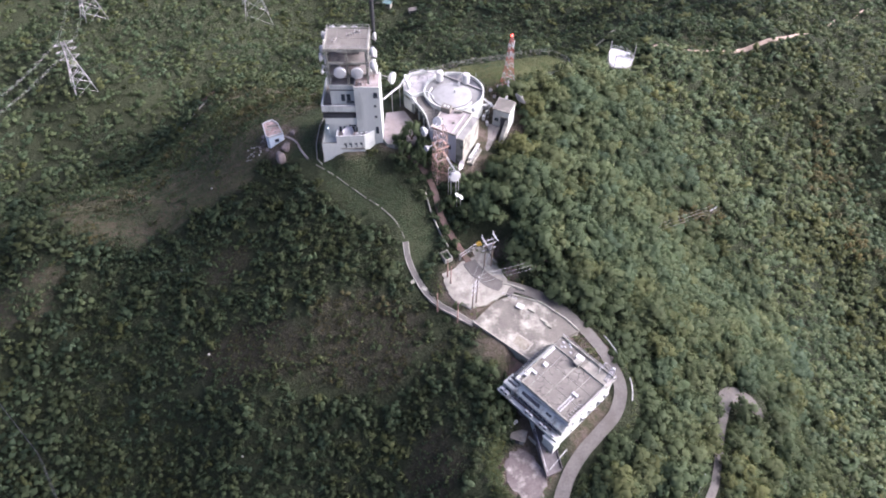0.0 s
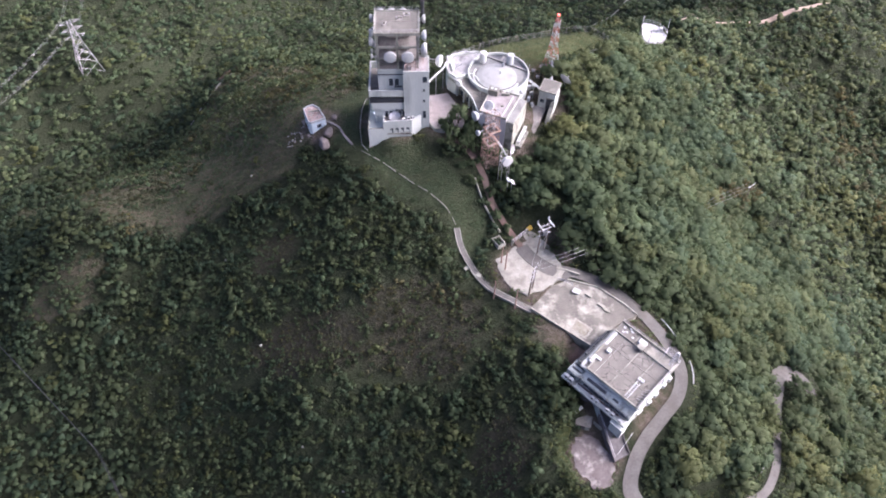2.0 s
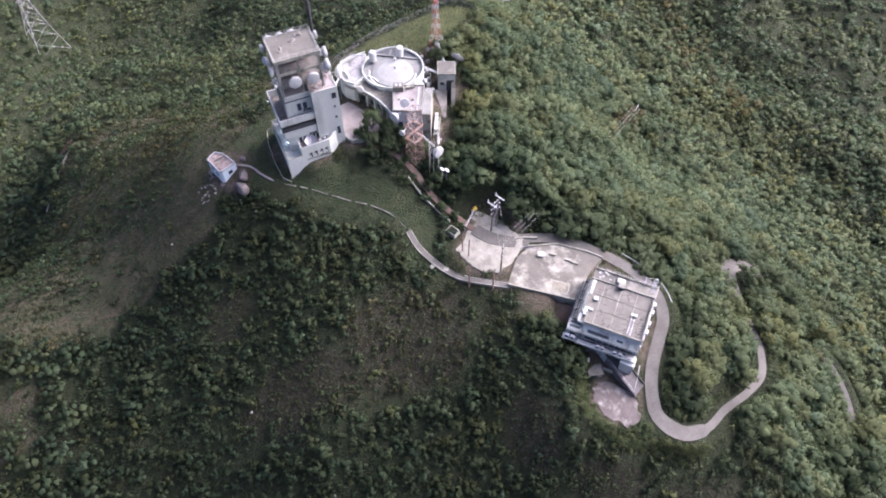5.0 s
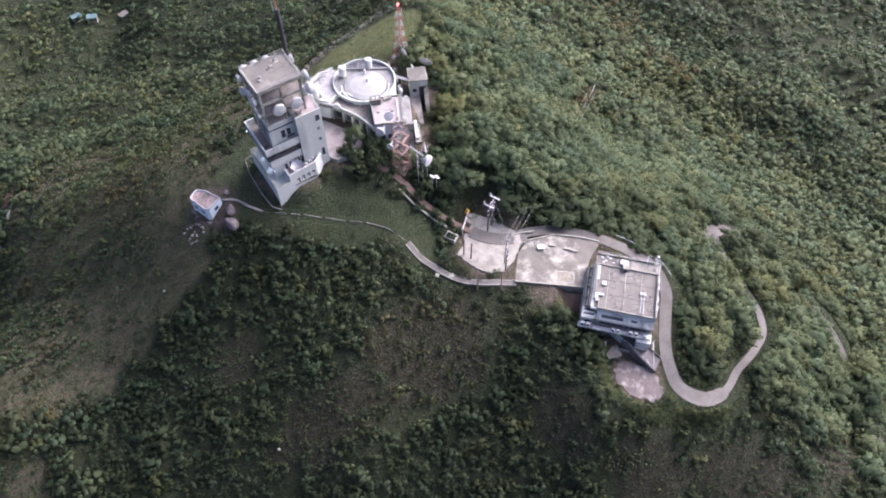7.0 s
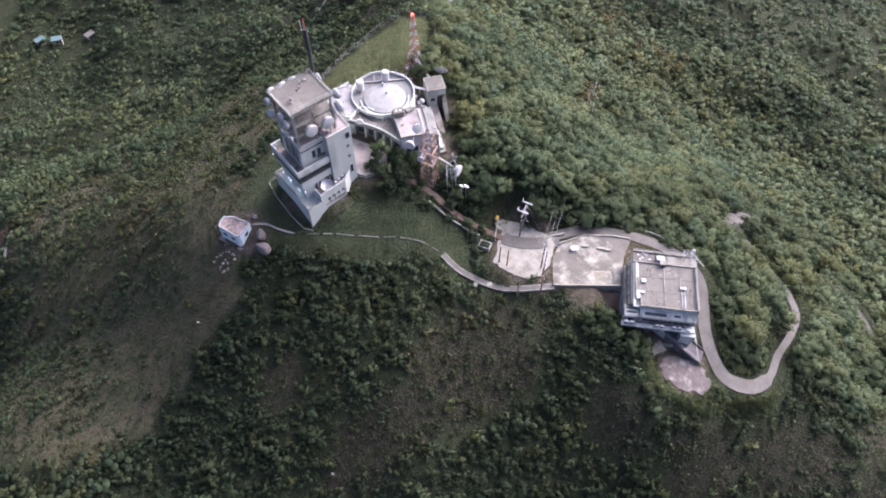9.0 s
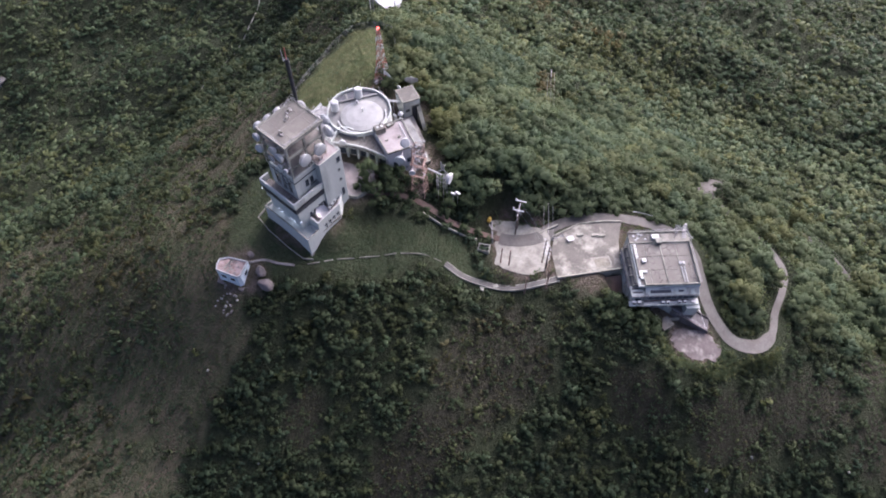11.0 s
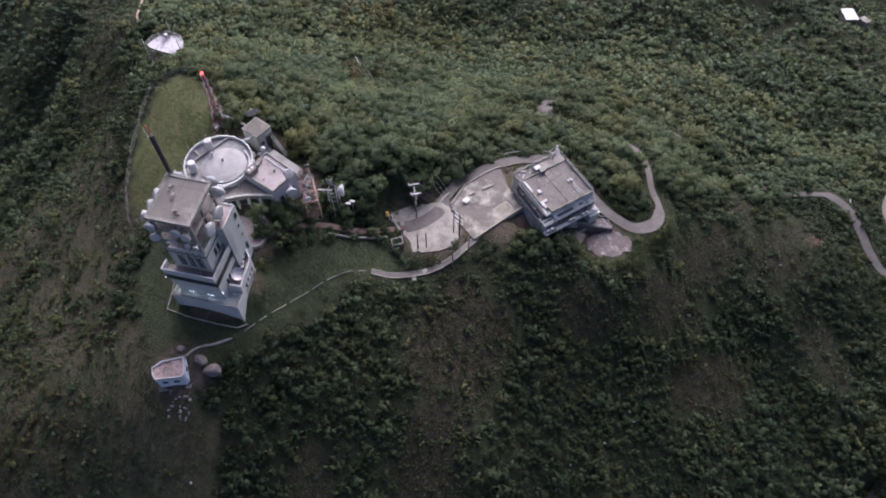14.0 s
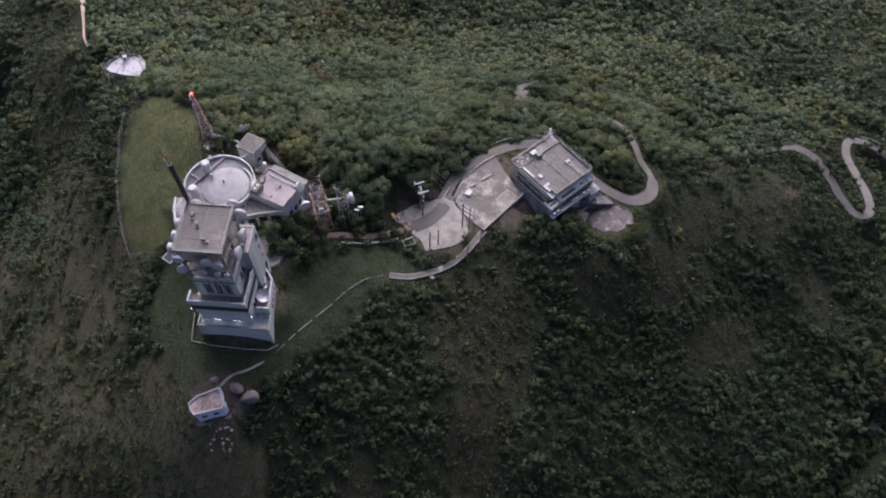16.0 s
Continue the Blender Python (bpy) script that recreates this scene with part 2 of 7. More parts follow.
def wall_run(points, z0, z1, thick, bm=None, closed=False):
    """A parapet or wall of that thickness along a line of plan points (thickness to the left of the way)."""
    bm = bm or bmesh.new()
    P = [Vector((x, y)) for x, y in points]
    n = len(P)
    off = []
    for i in range(n):
        a = P[i] - P[i - 1] if (i > 0 or closed) else P[1] - P[0]
        b = P[(i + 1) % n] - P[i] if (i < n - 1 or closed) else P[-1] - P[-2]
        na, nb = Vector((-a.y, a.x)).normalized(), Vector((-b.y, b.x)).normalized()
        m = (na + nb)
        m = m / max(m.length_squared / 2, 0.4)
        off.append(P[i] + m * thick)
    ring = []
    tops = z1 if isinstance(z1, (list, tuple)) else [z1] * n
    bots = z0 if isinstance(z0, (list, tuple)) else [z0] * n
    for i in range(n):
        ring.append([bm.verts.new((*P[i], bots[i])), bm.verts.new((*off[i], bots[i])), bm.verts.new((*off[i], tops[i])), bm.verts.new((*P[i], tops[i]))])
    for i in range(n if closed else n - 1):
        a, b = ring[i], ring[(i + 1) % n]
        for k in range(4):
            bm.faces.new((a[k], b[k], b[(k + 1) % 4], a[(k + 1) % 4]))
    if not closed:
        bm.faces.new(ring[0][::-1])
        bm.faces.new(ring[-1])
    bmesh.ops.recalc_face_normals(bm, faces=bm.faces)
    return bm


def rough(points, amp, seed=0, cut=5):
    """An uneven, natural outline round a few plan points."""
    out = []
    n = len(points)
    for i in range(n):
        a, b = Vector(points[i]), Vector(points[(i + 1) % n])
        side = Vector((-(b - a).y, (b - a).x)).normalized()
        for k in range(cut):
            p = a.lerp(b, k / cut)
            out.append(tuple(p + side * amp * (noise.noise(Vector((p.x * 0.55, p.y * 0.55, seed))) + 0.5 * noise.noise(Vector((p.x * 1.7, p.y * 1.7, seed + 5))))))
    return out


def circle(cx, cy, r, n, a0=0.0, a1=360.0):
    full = abs(a1 - a0) >= 360
    return [(cx + r * math.cos(radians(a0 + (a1 - a0) * i / (n if full else n - 1))), cy + r * math.sin(radians(a0 + (a1 - a0) * i / (n if full else n - 1)))) for i in range(n)]


# ---- the lie of the land ----
# Spot heights of the ground: along the ridge, on its flanks, in the valleys round it.
RIDGE = [(-47, 150, 6.5), (-26, 152, 10.5), (-20, 138, 8.5), (-10, 143, 11.5), (3, 150, 11), (17, 155, 9.5), (20, 166, 14), (23, 181, 9.5), (27, 193, 3.5),
         (0, 128, 6), (0, 116, 0.8), (5, 105, -1.8), (20, 92, -2), (30, 75, -6), (24, 52, -9), (5, 58, -9), (38, 197, 2), (58, 204, -7), (85, 222, -16), (119, 246, -30), (165, 262, -38)]
WEST = [(-25, 106, -3.5), (-2, 84, -5), (-22, 94, -7.5), (-46, 85, -15), (-10, 58, -18), (-8, 42, -24), (-54, 114, -11), (-36, 124, -0.5), (-65, 71, -31), (-77, 108, -22),
        (-100, 118, -24), (-122, 140, -20), (-142, 222, -86), (-128, 268, -92), (-165, 245, -92), (-150, 185, -66), (-180, 290, -85), (-91, 160, -21.5), (-70, 189, -19), (-99, 209, -48), (-105, 258, -62), (-30, 192, -9), (-27, 245, -47), (-130, 85, -46)]
EAST = [(24, 127, 6.5), (31, 155, 8), (61, 146, -13), (40, 92, -6), (50, 96, -8), (81, 127, -32), (80, 79, -24), (79, 50, -25), (60, 33, -23), (72, 142, -27), (104, 144, -38.5), (150, 228, -52), (74, 84, -18.5), (68, 87, -17), (45, 50, -9.5), (43, 2, -26), (14, 20, -26),
        (52, -33, -42), (17, -29, -41), (158, -15, -65), (132, 156, -54), (90, 197, -28), (142, 199, -54), (127, 126, -58), (191, 34, -60), (41, 220, -20), (69, 282, -63)]
FAR = [(-22, 316, -109), (-170, 330, -95), (-260, 250, -80), (-330, 120, -70), (-120, 420, -130), (60, 420, -120), (250, 300, -75), (320, 150, -105), (300, -60, -100), (60, -150, -85), (-150, -20, -80),
       (-300, 520, -60), (0, 640, -130), (250, 560, -60), (-700, 500, 60), (200, 1100, 40), (800, 500, -60), (600, -300, -120), (-500, -500, -120)]
SPOTS = np.array(RIDGE + WEST + EAST + FAR, float)


def _kernel(d2):
    return -np.sqrt(d2 + 12.0 ** 2)


_A = _kernel(((SPOTS[:, None, :2] - SPOTS[None, :, :2]) ** 2).sum(-1))
_m = len(SPOTS)
_W = np.linalg.solve(np.block([[_A, np.ones((_m, 1))], [np.ones((1, _m)), np.zeros((1, 1))]]), np.append(SPOTS[:, 2], 0.0))


def wave(x, y, s, k):
    """Smooth unevenness, about -1 to 1, of a size of s metres."""
    a = 6.2832 / s
    return (np.sin(a * (x + 0.31 * y) + 1.3 * k + 1.7 * np.sin(a * 0.53 * (y - 0.4 * x) + k)) + np.sin(a * (0.83 * y - 0.44 * x) + 2.1 * k + 1.5 * np.sin(a * 0.61 * x + 2 * k))) * 0.5


# Level places: outline circles (x, y, radius, height) that the ground is cut or filled to.
PADS = [(22, 91, 7, -2.2), (15, 96, 6, -2.2), (5, 103, 5.5, -1.9), (9, 110, 5.5, -1.7), (10.2, 114.2, 4.0, -1.75), (24, 78, 9, -6.2), (31, 82, 6, -4.2), (17, 61, 5, -8.2), (-11, 146, 7, 11.8), (0, 152, 10, 11.5), (-23, 150, 6, 11.5), (-24, 141, 3, 10.5)]
# Roads and paths: plan and height along the middle, and half the width.
ROAD = [(10, 106.4, -1.9), (18.0, 104.6, -2.1), (24.7, 101.8, -2.6), (30.8, 96.5, -3.3), (35.4, 91.0, -4.0), (38.6, 85.2, -4.7), (40.2, 78.2, -5.5), (38.4, 73.0, -6.1), (34.2, 68.4, -6.7), (29.4, 63.4, -7.4), (26.0, 58.2, -8.0), (24.3, 52.6, -8.5), (27.5, 47.4, -9.0), (33, 46.4, -9.6), (40, 48.6, -10.6), (48, 50.2, -11.3), (54, 52.5, -12), (58.3, 57.5, -13), (62.4, 66, -15), (67, 77, -17),
        (70.5, 83.5, -18.0), (75.0, 82.5, -19.0), (78.5, 77, -20.5), (80, 66, -23), (80.5, 54, -24.6), (79, 44, -25.5), (74, 34, -26), (68, 22, -27), (63.5, 9, -29), (64, 1, -30), (66, -5.5, -30.4), (67, -12, -31.4), (64, -17, -32.4), (58, -20.6, -33.6), (50, -24.4, -35.6), (45.6, -28.8, -37.4), (47, -33.4, -38.4), (56, -36.6, -40.6), (67, -37, -43.4), (79, -37.4, -46), (86.5, -41, -47.6), (88, -49, -50), (83, -60, -54), (60, -62, -55), (30, -48, -54), (8, -39, -52), (-8, -35, -54), (-16, -31, -57), (-28, -20, -58), (-40, -10, -58), (-60, 5, -60)]
PATHWAY = [(-12, 141, 11.3), (-6, 136, 9), (-2.6, 130, 6.6), (-0.9, 124, 3.7), (1.6, 119.4, 1.5), (4.2, 115.8, -0.6), (6.4, 112.2, -1.6)]
TRACK = [(79, 228, -15), (88, 234, -19), (100, 241, -24), (119, 250.5, -31), (134.5, 259, -34), (151, 266, -37), (173, 287, -45), (220, 338, -70), (247, 366, -80)]


def along(points, step):
    """Points at even steps on a smooth curve through the given ones, with the sideways direction."""
    P = np.array(points, float)
    d = np.concatenate([[0], np.cumsum(np.linalg.norm(np.diff(P[:, :2], axis=0), axis=1))])
    s = np.linspace(0, d[-1], max(2, int(d[-1] / step)))
    T = np.gradient(P, d, axis=0)
    i = np.clip(np.searchsorted(d, s) - 1, 0, len(P) - 2)
    h = (d[i + 1] - d[i])[:, None]
    u = ((s - d[i]))[:, None] / h
    Q = (2 * u**3 - 3 * u**2 + 1) * P[i] + (u**3 - 2 * u**2 + u) * h * T[i] + (-2 * u**3 + 3 * u**2) * P[i + 1] + (u**3 - u**2) * h * T[i + 1]
    t = np.gradient(Q[:, :2], axis=0)
    t /= np.linalg.norm(t, axis=1)[:, None]
    return Q, np.stack([-t[:, 1], t[:, 0]], 1)


ROAD_Q, ROAD_N = along(ROAD, 1.5)
PATH_Q, PATH_N = along(PATHWAY, 1.0)
TRACK_Q, TRACK_N = along(TRACK, 4.0)


DRAIN = [(7.2, 94.0, 0), (3.6, 96.2, 0), (-0.6, 99.0, 0), (-3.6, 102.4, 0), (-5.9, 105.8, 0), (-7.8, 109.4, 0), (-9.1, 112.8, 0), (-10.2, 118.2, 0), (-12.2, 121.8, 0), (-14.9, 124.6, 0), (-20.8, 129.2, 0), (-24.4, 132.0, 0), (-28.2, 134.8, 0), (-32.0, 137.4, 0), (-36.0, 140.2, 0)]
DRAIN_Q, DRAIN_N = along(DRAIN, 1.0)


_CELLS = np.random.default_rng(21).uniform(-1, 1, (64, 64))


def patchy(x, y, s, k):
    """Irregular patches, about -1 to 1, of a size of s metres."""
    out = np.zeros(len(x))
    for f, w in ((1.0, 0.65), (2.3, 0.35)):
        u, v = (np.asarray(x) * 0.83 + np.asarray(y) * 0.56) * f / s + 7.3 * k, (np.asarray(y) * 0.83 - np.asarray(x) * 0.56) * f / s + 3.1 * k
        i, j = np.floor(u).astype(int), np.floor(v).astype(int)
        a, b = u - i, v - j
        a, b = a * a * (3 - 2 * a), b * b * (3 - 2 * b)
        g = lambda p, q: _CELLS[p % 64, q % 64]
        out += w * ((g(i, j) * (1 - a) + g(i + 1, j) * a) * (1 - b) + (g(i, j + 1) * (1 - a) + g(i + 1, j + 1) * a) * b)
    return out * 1.5


def ease(u):
    u = np.clip(u, 0, 1)
    return u * u * (3 - 2 * u)


def height(x, y):
    """Height of the ground at plan points (arrays)."""
    x, y = np.atleast_1d(np.asarray(x, float)), np.atleast_1d(np.asarray(y, float))
    out = np.empty(len(x))
    for i in range(0, len(x), 20000):
        c = slice(i, i + 20000)
        X, Y = x[c], y[c]
        z = _kernel((X[:, None] - SPOTS[:, 0]) ** 2 + (Y[:, None] - SPOTS[:, 1]) ** 2) @ _W[:-1] + _W[-1]
        far = ease((np.hypot(X - 5, Y - 110) - 40) / 150)
        z += wave(X, Y, 31, 1) * 0.5 + wave(X, Y, 75, 2) * 4.0 * far + wave(X, Y, 33, 7) * 1.3 * far + wave(X, Y, 190, 3) * 9.0 * ease((np.hypot(X - 5, Y - 110) - 180) / 200)
        z += wave(X, Y, 9, 4) * 0.18
        for px, py, r, h in PADS:
            w = 1 - ease((np.hypot(X - px, Y - py) - r) / 4.0)
            z = z * (1 - w) + h * w
        for Q, half, soft in ((ROAD_Q, 2.3, 3.5), (PATH_Q, 1.2, 2.5)):
            near = np.where((X > Q[:, 0].min() - 8) & (X < Q[:, 0].max() + 8) & (Y > Q[:, 1].min() - 8) & (Y < Q[:, 1].max() + 8))[0]
            if len(near):
                d2 = (X[near, None] - Q[:, 0]) ** 2 + (Y[near, None] - Q[:, 1]) ** 2
                k = d2.argmin(1)
                w = 1 - ease((np.sqrt(d2[np.arange(len(near)), k]) - half) / soft)
                z[near] = z[near] * (1 - w) + (Q[k, 2] - 0.12) * w
        out[c] = z
    return out


def level(x, y):
    return float(height([x], [y])[0])


# Open ground without trees: ellipses (x, y, radius, radius, turn in degrees), or outlines of plan points.
LAWN = [[(-11, 179), (0, 184), (12, 188.3), (25, 191.6), (33.5, 192.4), (37.6, 188), (38.4, 181.5), (32, 174), (25, 168), (18, 162), (8, 166), (-2, 169), (-10, 168)]]
TURF = [(-20, 131, 17, 7, -38), (-8, 120, 5, 9, 10), (-30, 142, 6, 8, 0), (-36, 150, 8, 12, 0), (-20, 162, 14, 7, 0),
        [(11.6, 68.5), (8.6, 66.0), (7.8, 60.0), (9.4, 54.0), (13.6, 49.0), (19.0, 46.4), (24.0, 42.0), (31.0, 41.2), (35.0, 44.6), (27.0, 46.4), (23.6, 51.0), (22.0, 57.0), (15.0, 66.0)]]
BROWN = [(-19, 93, 17, 12, -8), (-47, 93, 17, 8, -4), (-2, 62, 6, 8, 0), (8, 42, 8, 11, 20), (26, 30, 15, 8, -30), (-58, 118, 7, 5, 30), (36, 8, 14, 9, -40), (-8, 26, 8, 12, 30), (14, -6, 12, 6, 40), (50, 20, 9, 6, 0)]
SPUR = [[(-50, 141), (-67, 136), (-84, 132), (-98, 132), (-116, 142), (-160, 168), (-176, 190), (-146, 186), (-116, 182), (-100, 194), (-84, 204), (-70, 204), (-54, 196), (-40, 184), (-36, 168), (-44, 156)]]
SCRUB = [(-95, 195, 40, 30, 0), (-45, 200, 42, 24, 10), (-20, 186, 22, 12, 0), (0, 206, 38, 14, 20), (40, 228, 40, 13, 30), (-10, 236, 40, 18, 20), (-120, 118, 14, 8, 20), (96, 256, 40, 12, 34), (-80, 236, 34, 20, 20)] + SPUR
RAW = [(44, -3, 3.4, 1.8, -50), (-102, 251, 5, 2.4, 50)]
BARE = [(12, 111, 6, 8.5, 30), (32, 69, 8, 2.6, 42), (7.6, 96, 4.5, 3, -30), (22, 91, 12, 9, -45), (13, 86, 7, 4, -40), (19, 70, 3, 6, 0), (33, 88, 6, 6, 0), (6, 105, 9, 8, -50), (27.5, 79, 10.5, 11, 0), (17, 60, 7, 6, -20), (-11, 146, 9, 8, 0), (2, 153, 16, 14, 0), (-24, 148, 10, 9, 0), (17, 153, 6, 6, 0), (3, 140, 10, 8, 0), (-46, 149, 6, 6, 0)]


def outline_depth(x, y, points):
    """Metres by which points lie within an outline (negative: outside)."""
    P = np.array(points, float)
    near, within = np.full(len(x), 1e9), np.zeros(len(x), bool)
    for (xa, ya), (xb, yb) in zip(P, np.roll(P, -1, 0)):
        u = np.clip(((x - xa) * (xb - xa) + (y - ya) * (yb - ya)) / ((xb - xa) ** 2 + (yb - ya) ** 2), 0, 1)
        near = np.minimum(near, np.hypot(x - xa - u * (xb - xa), y - ya - u * (yb - ya)))
        if ya != yb:
            within ^= ((ya > y) != (yb > y)) & (x < (xb - xa) * (y - ya) / (yb - ya) + xa)
    return np.where(within, near, -near)


def inside(x, y, zones, rough=0.25):
    """How far points lie inside any of the ellipses (1 in the middle, 0 at the edge), with an uneven edge."""
    best = np.full(len(x), -9.0)
    for zone in zones:
        if isinstance(zone, list):
            best = np.maximum(best, outline_depth(x, y, zone) / 12.0)
            continue
        cx, cy, a, b, r = zone
        c, s = math.cos(radians(r)), math.sin(radians(r))
        u, v = ((x - cx) * c + (y - cy) * s) / a, ((y - cy) * c - (x - cx) * s) / b
        best = np.maximum(best, 1 - np.hypot(u, v))
    return best + rough * wave(x, y, 13, 5) * 0.6 + rough * wave(x, y, 5.5, 6) * 0.4


# ---- the ground: one sheet, fine round the hill and coarse to the horizon ----
def spread(lo, hi, step, far):
    mid = np.arange(lo, hi + step, step)
    out = [0.0]
    g = step
    while out[-1] < far:
        g *= 1.16
        out.append(out[-1] + g)
    out = np.array(out[1:])
    return np.concatenate([lo - out[::-1], mid, mid[-1] + out])


def build_ground():
    gx, gy = spread(-150, 190, 1.9, 2500), spread(-70, 300, 1.9, 2500)
    X, Y = np.meshgrid(gx, gy)
    X, Y = X.ravel(), Y.ravel()
    Z = height(X, Y)
    w, h = len(gx), len(gy)
    idx = np.arange(w * h).reshape(h, w)
    quads = np.stack([idx[:-1, :-1], idx[:-1, 1:], idx[1:, 1:], idx[1:, :-1]], -1).reshape(-1, 4)
    me = bpy.data.meshes.new("ground")
    me.vertices.add(len(X))
    me.vertices.foreach_set("co", np.stack([X, Y, Z], 1).ravel())
    me.loops.add(quads.size)
    me.loops.foreach_set("vertex_index", quads.ravel())
    me.polygons.add(len(quads))
    me.polygons.foreach_set("loop_start", np.arange(0, quads.size, 4))
    me.polygons.foreach_set("use_smooth", np.ones(len(quads), bool))
    me.update()
    for name, zones in (("lawn", LAWN), ("turf", TURF), ("brown", BROWN), ("scrub", SCRUB), ("spur", SPUR), ("raw", RAW), ("bare", BARE)):
        a = me.attributes.new(name, "FLOAT", "POINT")
        a.data.foreach_set("value", ease(inside(X, Y, zones) * 4 + 0.3))
    me.materials.append(ground_material())
    return tagged(new("ground", me), "scrubby green and brown hillside ground of grass and earth", "ground", kind="structure")


def ground_material():
    m = bpy.data.materials.new("hillside_ground")
    m.use_nodes = True
    n, l = m.node_tree.nodes, m.node_tree.links
    p = n["Principled BSDF"]
    geo = n.new("ShaderNodeNewGeometry")

    def noise_of(scale, detail=6, rough=0.6):
        q = n.new("ShaderNodeTexNoise")
        q.inputs["Scale"].default_value, q.inputs["Detail"].default_value, q.inputs["Roughness"].default_value = scale, detail, rough
        l.new(geo.outputs["Position"], q.inputs["Vector"])
        r = n.new("ShaderNodeMapRange")
        r.inputs["From Min"].default_value, r.inputs["From Max"].default_value = 0.36, 0.64
        l.new(q.outputs[0], r.inputs["Value"])
        return r.outputs[0]

    def blend(f, a, b):
        q = n.new("ShaderNodeMix")
        q.data_type = "RGBA"
        l.new(f, q.inputs["Factor"])
        for v, s in ((a, "A"), (b, "B")):
            if isinstance(v, tuple):
                q.inputs[s].default_value = (*v, 1)
            else:
                l.new(v, q.inputs[s])
        return q.outputs["Result"]

    def attr(name):
        q = n.new("ShaderNodeAttribute")
        q.attribute_name = name
        return q.outputs["Fac"]

    def streaks(scale, turn):
        """Noise drawn out along one direction of the plan, for grass combed by wind and run-off."""
        q = n.new("ShaderNodeMapping")
        q.inputs["Rotation"].default_value, q.inputs["Scale"].default_value = (0, 0, radians(turn)), (0.22, 1.0, 0.6)
        l.new(geo.outputs["Position"], q.inputs[0])
        t = n.new("ShaderNodeTexNoise")
        t.inputs["Scale"].default_value, t.inputs["Detail"].default_value, t.inputs["Roughness"].default_value = scale, 7, 0.62
        l.new(q.outputs[0], t.inputs["Vector"])
        r = n.new("ShaderNodeMapRange")
        r.inputs["From Min"].default_value, r.inputs["From Max"].default_value = 0.38, 0.62
        l.new(t.outputs[0], r.inputs["Value"])
        return r.outputs[0]

    coarse, fine, mid, combed = noise_of(0.06), noise_of(1.6, 8, 0.7), noise_of(0.35), streaks(0.42, 25)
    forest = blend(fine, (0.026, 0.034, 0.018), (0.046, 0.056, 0.030))
    brown = blend(mid, blend(fine, (0.026, 0.029, 0.018), (0.046, 0.048, 0.030)), blend(fine, (0.040, 0.039, 0.027), (0.064, 0.060, 0.042)))
    turf = blend(mid, blend(fine, (0.034, 0.052, 0.025), (0.058, 0.080, 0.040)), blend(fine, (0.050, 0.062, 0.033), (0.080, 0.090, 0.050)))
    lawn = blend(mid, blend(fine, (0.065, 0.088, 0.032), (0.10, 0.125, 0.048)), blend(fine, (0.10, 0.11, 0.05), (0.145, 0.145, 0.07)))
    bare = blend(mid, blend(fine, (0.12, 0.095, 0.075), (0.20, 0.165, 0.14)), blend(fine, (0.06, 0.07, 0.035), (0.10, 0.09, 0.06)))
    raw = blend(fine, (0.085, 0.056, 0.042), (0.16, 0.108, 0.082))
    scrub = blend(combed, blend(fine, (0.044, 0.052, 0.028), (0.078, 0.086, 0.047)), blend(fine, (0.074, 0.068, 0.045), (0.112, 0.101, 0.067)))
    grass = blend(combed, blend(fine, (0.060, 0.070, 0.037), (0.098, 0.108, 0.058)), blend(fine, (0.098, 0.086, 0.058), (0.148, 0.130, 0.088)))
    grass = blend(coarse, grass, blend(combed, blend(fine, (0.052, 0.064, 0.032), (0.090, 0.100, 0.053)), blend(fine, (0.080, 0.074, 0.048), (0.122, 0.110, 0.073))))
    c = blend(attr("scrub"), forest, scrub)
    c = blend(attr("spur"), c, grass)
    c = blend(attr("brown"), c, brown)
    c = blend(attr("turf"), c, turf)
    c = blend(attr("lawn"), c, lawn)
    c = blend(attr("raw"), c, raw)
    c = blend(attr("bare"), c, bare)
    l.new(c, p.inputs["Base Color"])
    p.inputs["Roughness"].default_value = 0.95
    p.inputs["Specular IOR Level"].default_value = 0.1
    b = n.new("ShaderNodeBump")
    b.inputs["Strength"].default_value, b.inputs["Distance"].default_value = 1.0, 0.45
    l.new(fine, b.inputs["Height"])
    l.new(b.outputs[0], p.inputs["Normal"])
    return m


build_ground()


def ribbon(name, Q, N, half, mat, lift=0.06, thick=0.25, widths=None):
    bm = bmesh.new()
    rows = []
    for i, (q, nn) in enumerate(zip(Q, N)):
        hw = half * (widths[i] if widths is not None else 1)
        rows.append([bm.verts.new((q[0] + nn[0] * hw * s, q[1] + nn[1] * hw * s, q[2] + dz)) for s, dz in ((1, lift - thick), (1, lift), (0, lift + 0.03), (-1, lift), (-1, lift - thick))])
    for a, b in zip(rows, rows[1:]):
        for k in range(4):
            bm.faces.new((a[k], b[k], b[k + 1], a[k + 1]))
    bmesh.ops.recalc_face_normals(bm, faces=bm.faces)
    return link(name, bm, mat)


_wide = np.where((np.arange(len(ROAD_Q)) > 40) & (ROAD_Q[:, 0] > 32) & (ROAD_Q[:, 1] > -10), 0.6, 1.0) + 0.3 * np.exp(-((np.hypot(ROAD_Q[:, 0] - 26, ROAD_Q[:, 1] - 49)) / 5.0) ** 2) + 1.15 * np.exp(-((np.hypot(ROAD_Q[:, 0] - 72, ROAD_Q[:, 1] - 83)) / 4.5) ** 2)
tagged(ribbon("road", ROAD_Q, ROAD_N, 1.45, ASPHALT, widths=_wide), "narrow grey concrete road winding down the hillside", "road", kind="structure")
tagged(ribbon("footpath", PATH_Q, PATH_N, 0.8, DIRT), "reddish dirt path up to the station", "path", kind="structure")
_tq = TRACK_Q.copy()
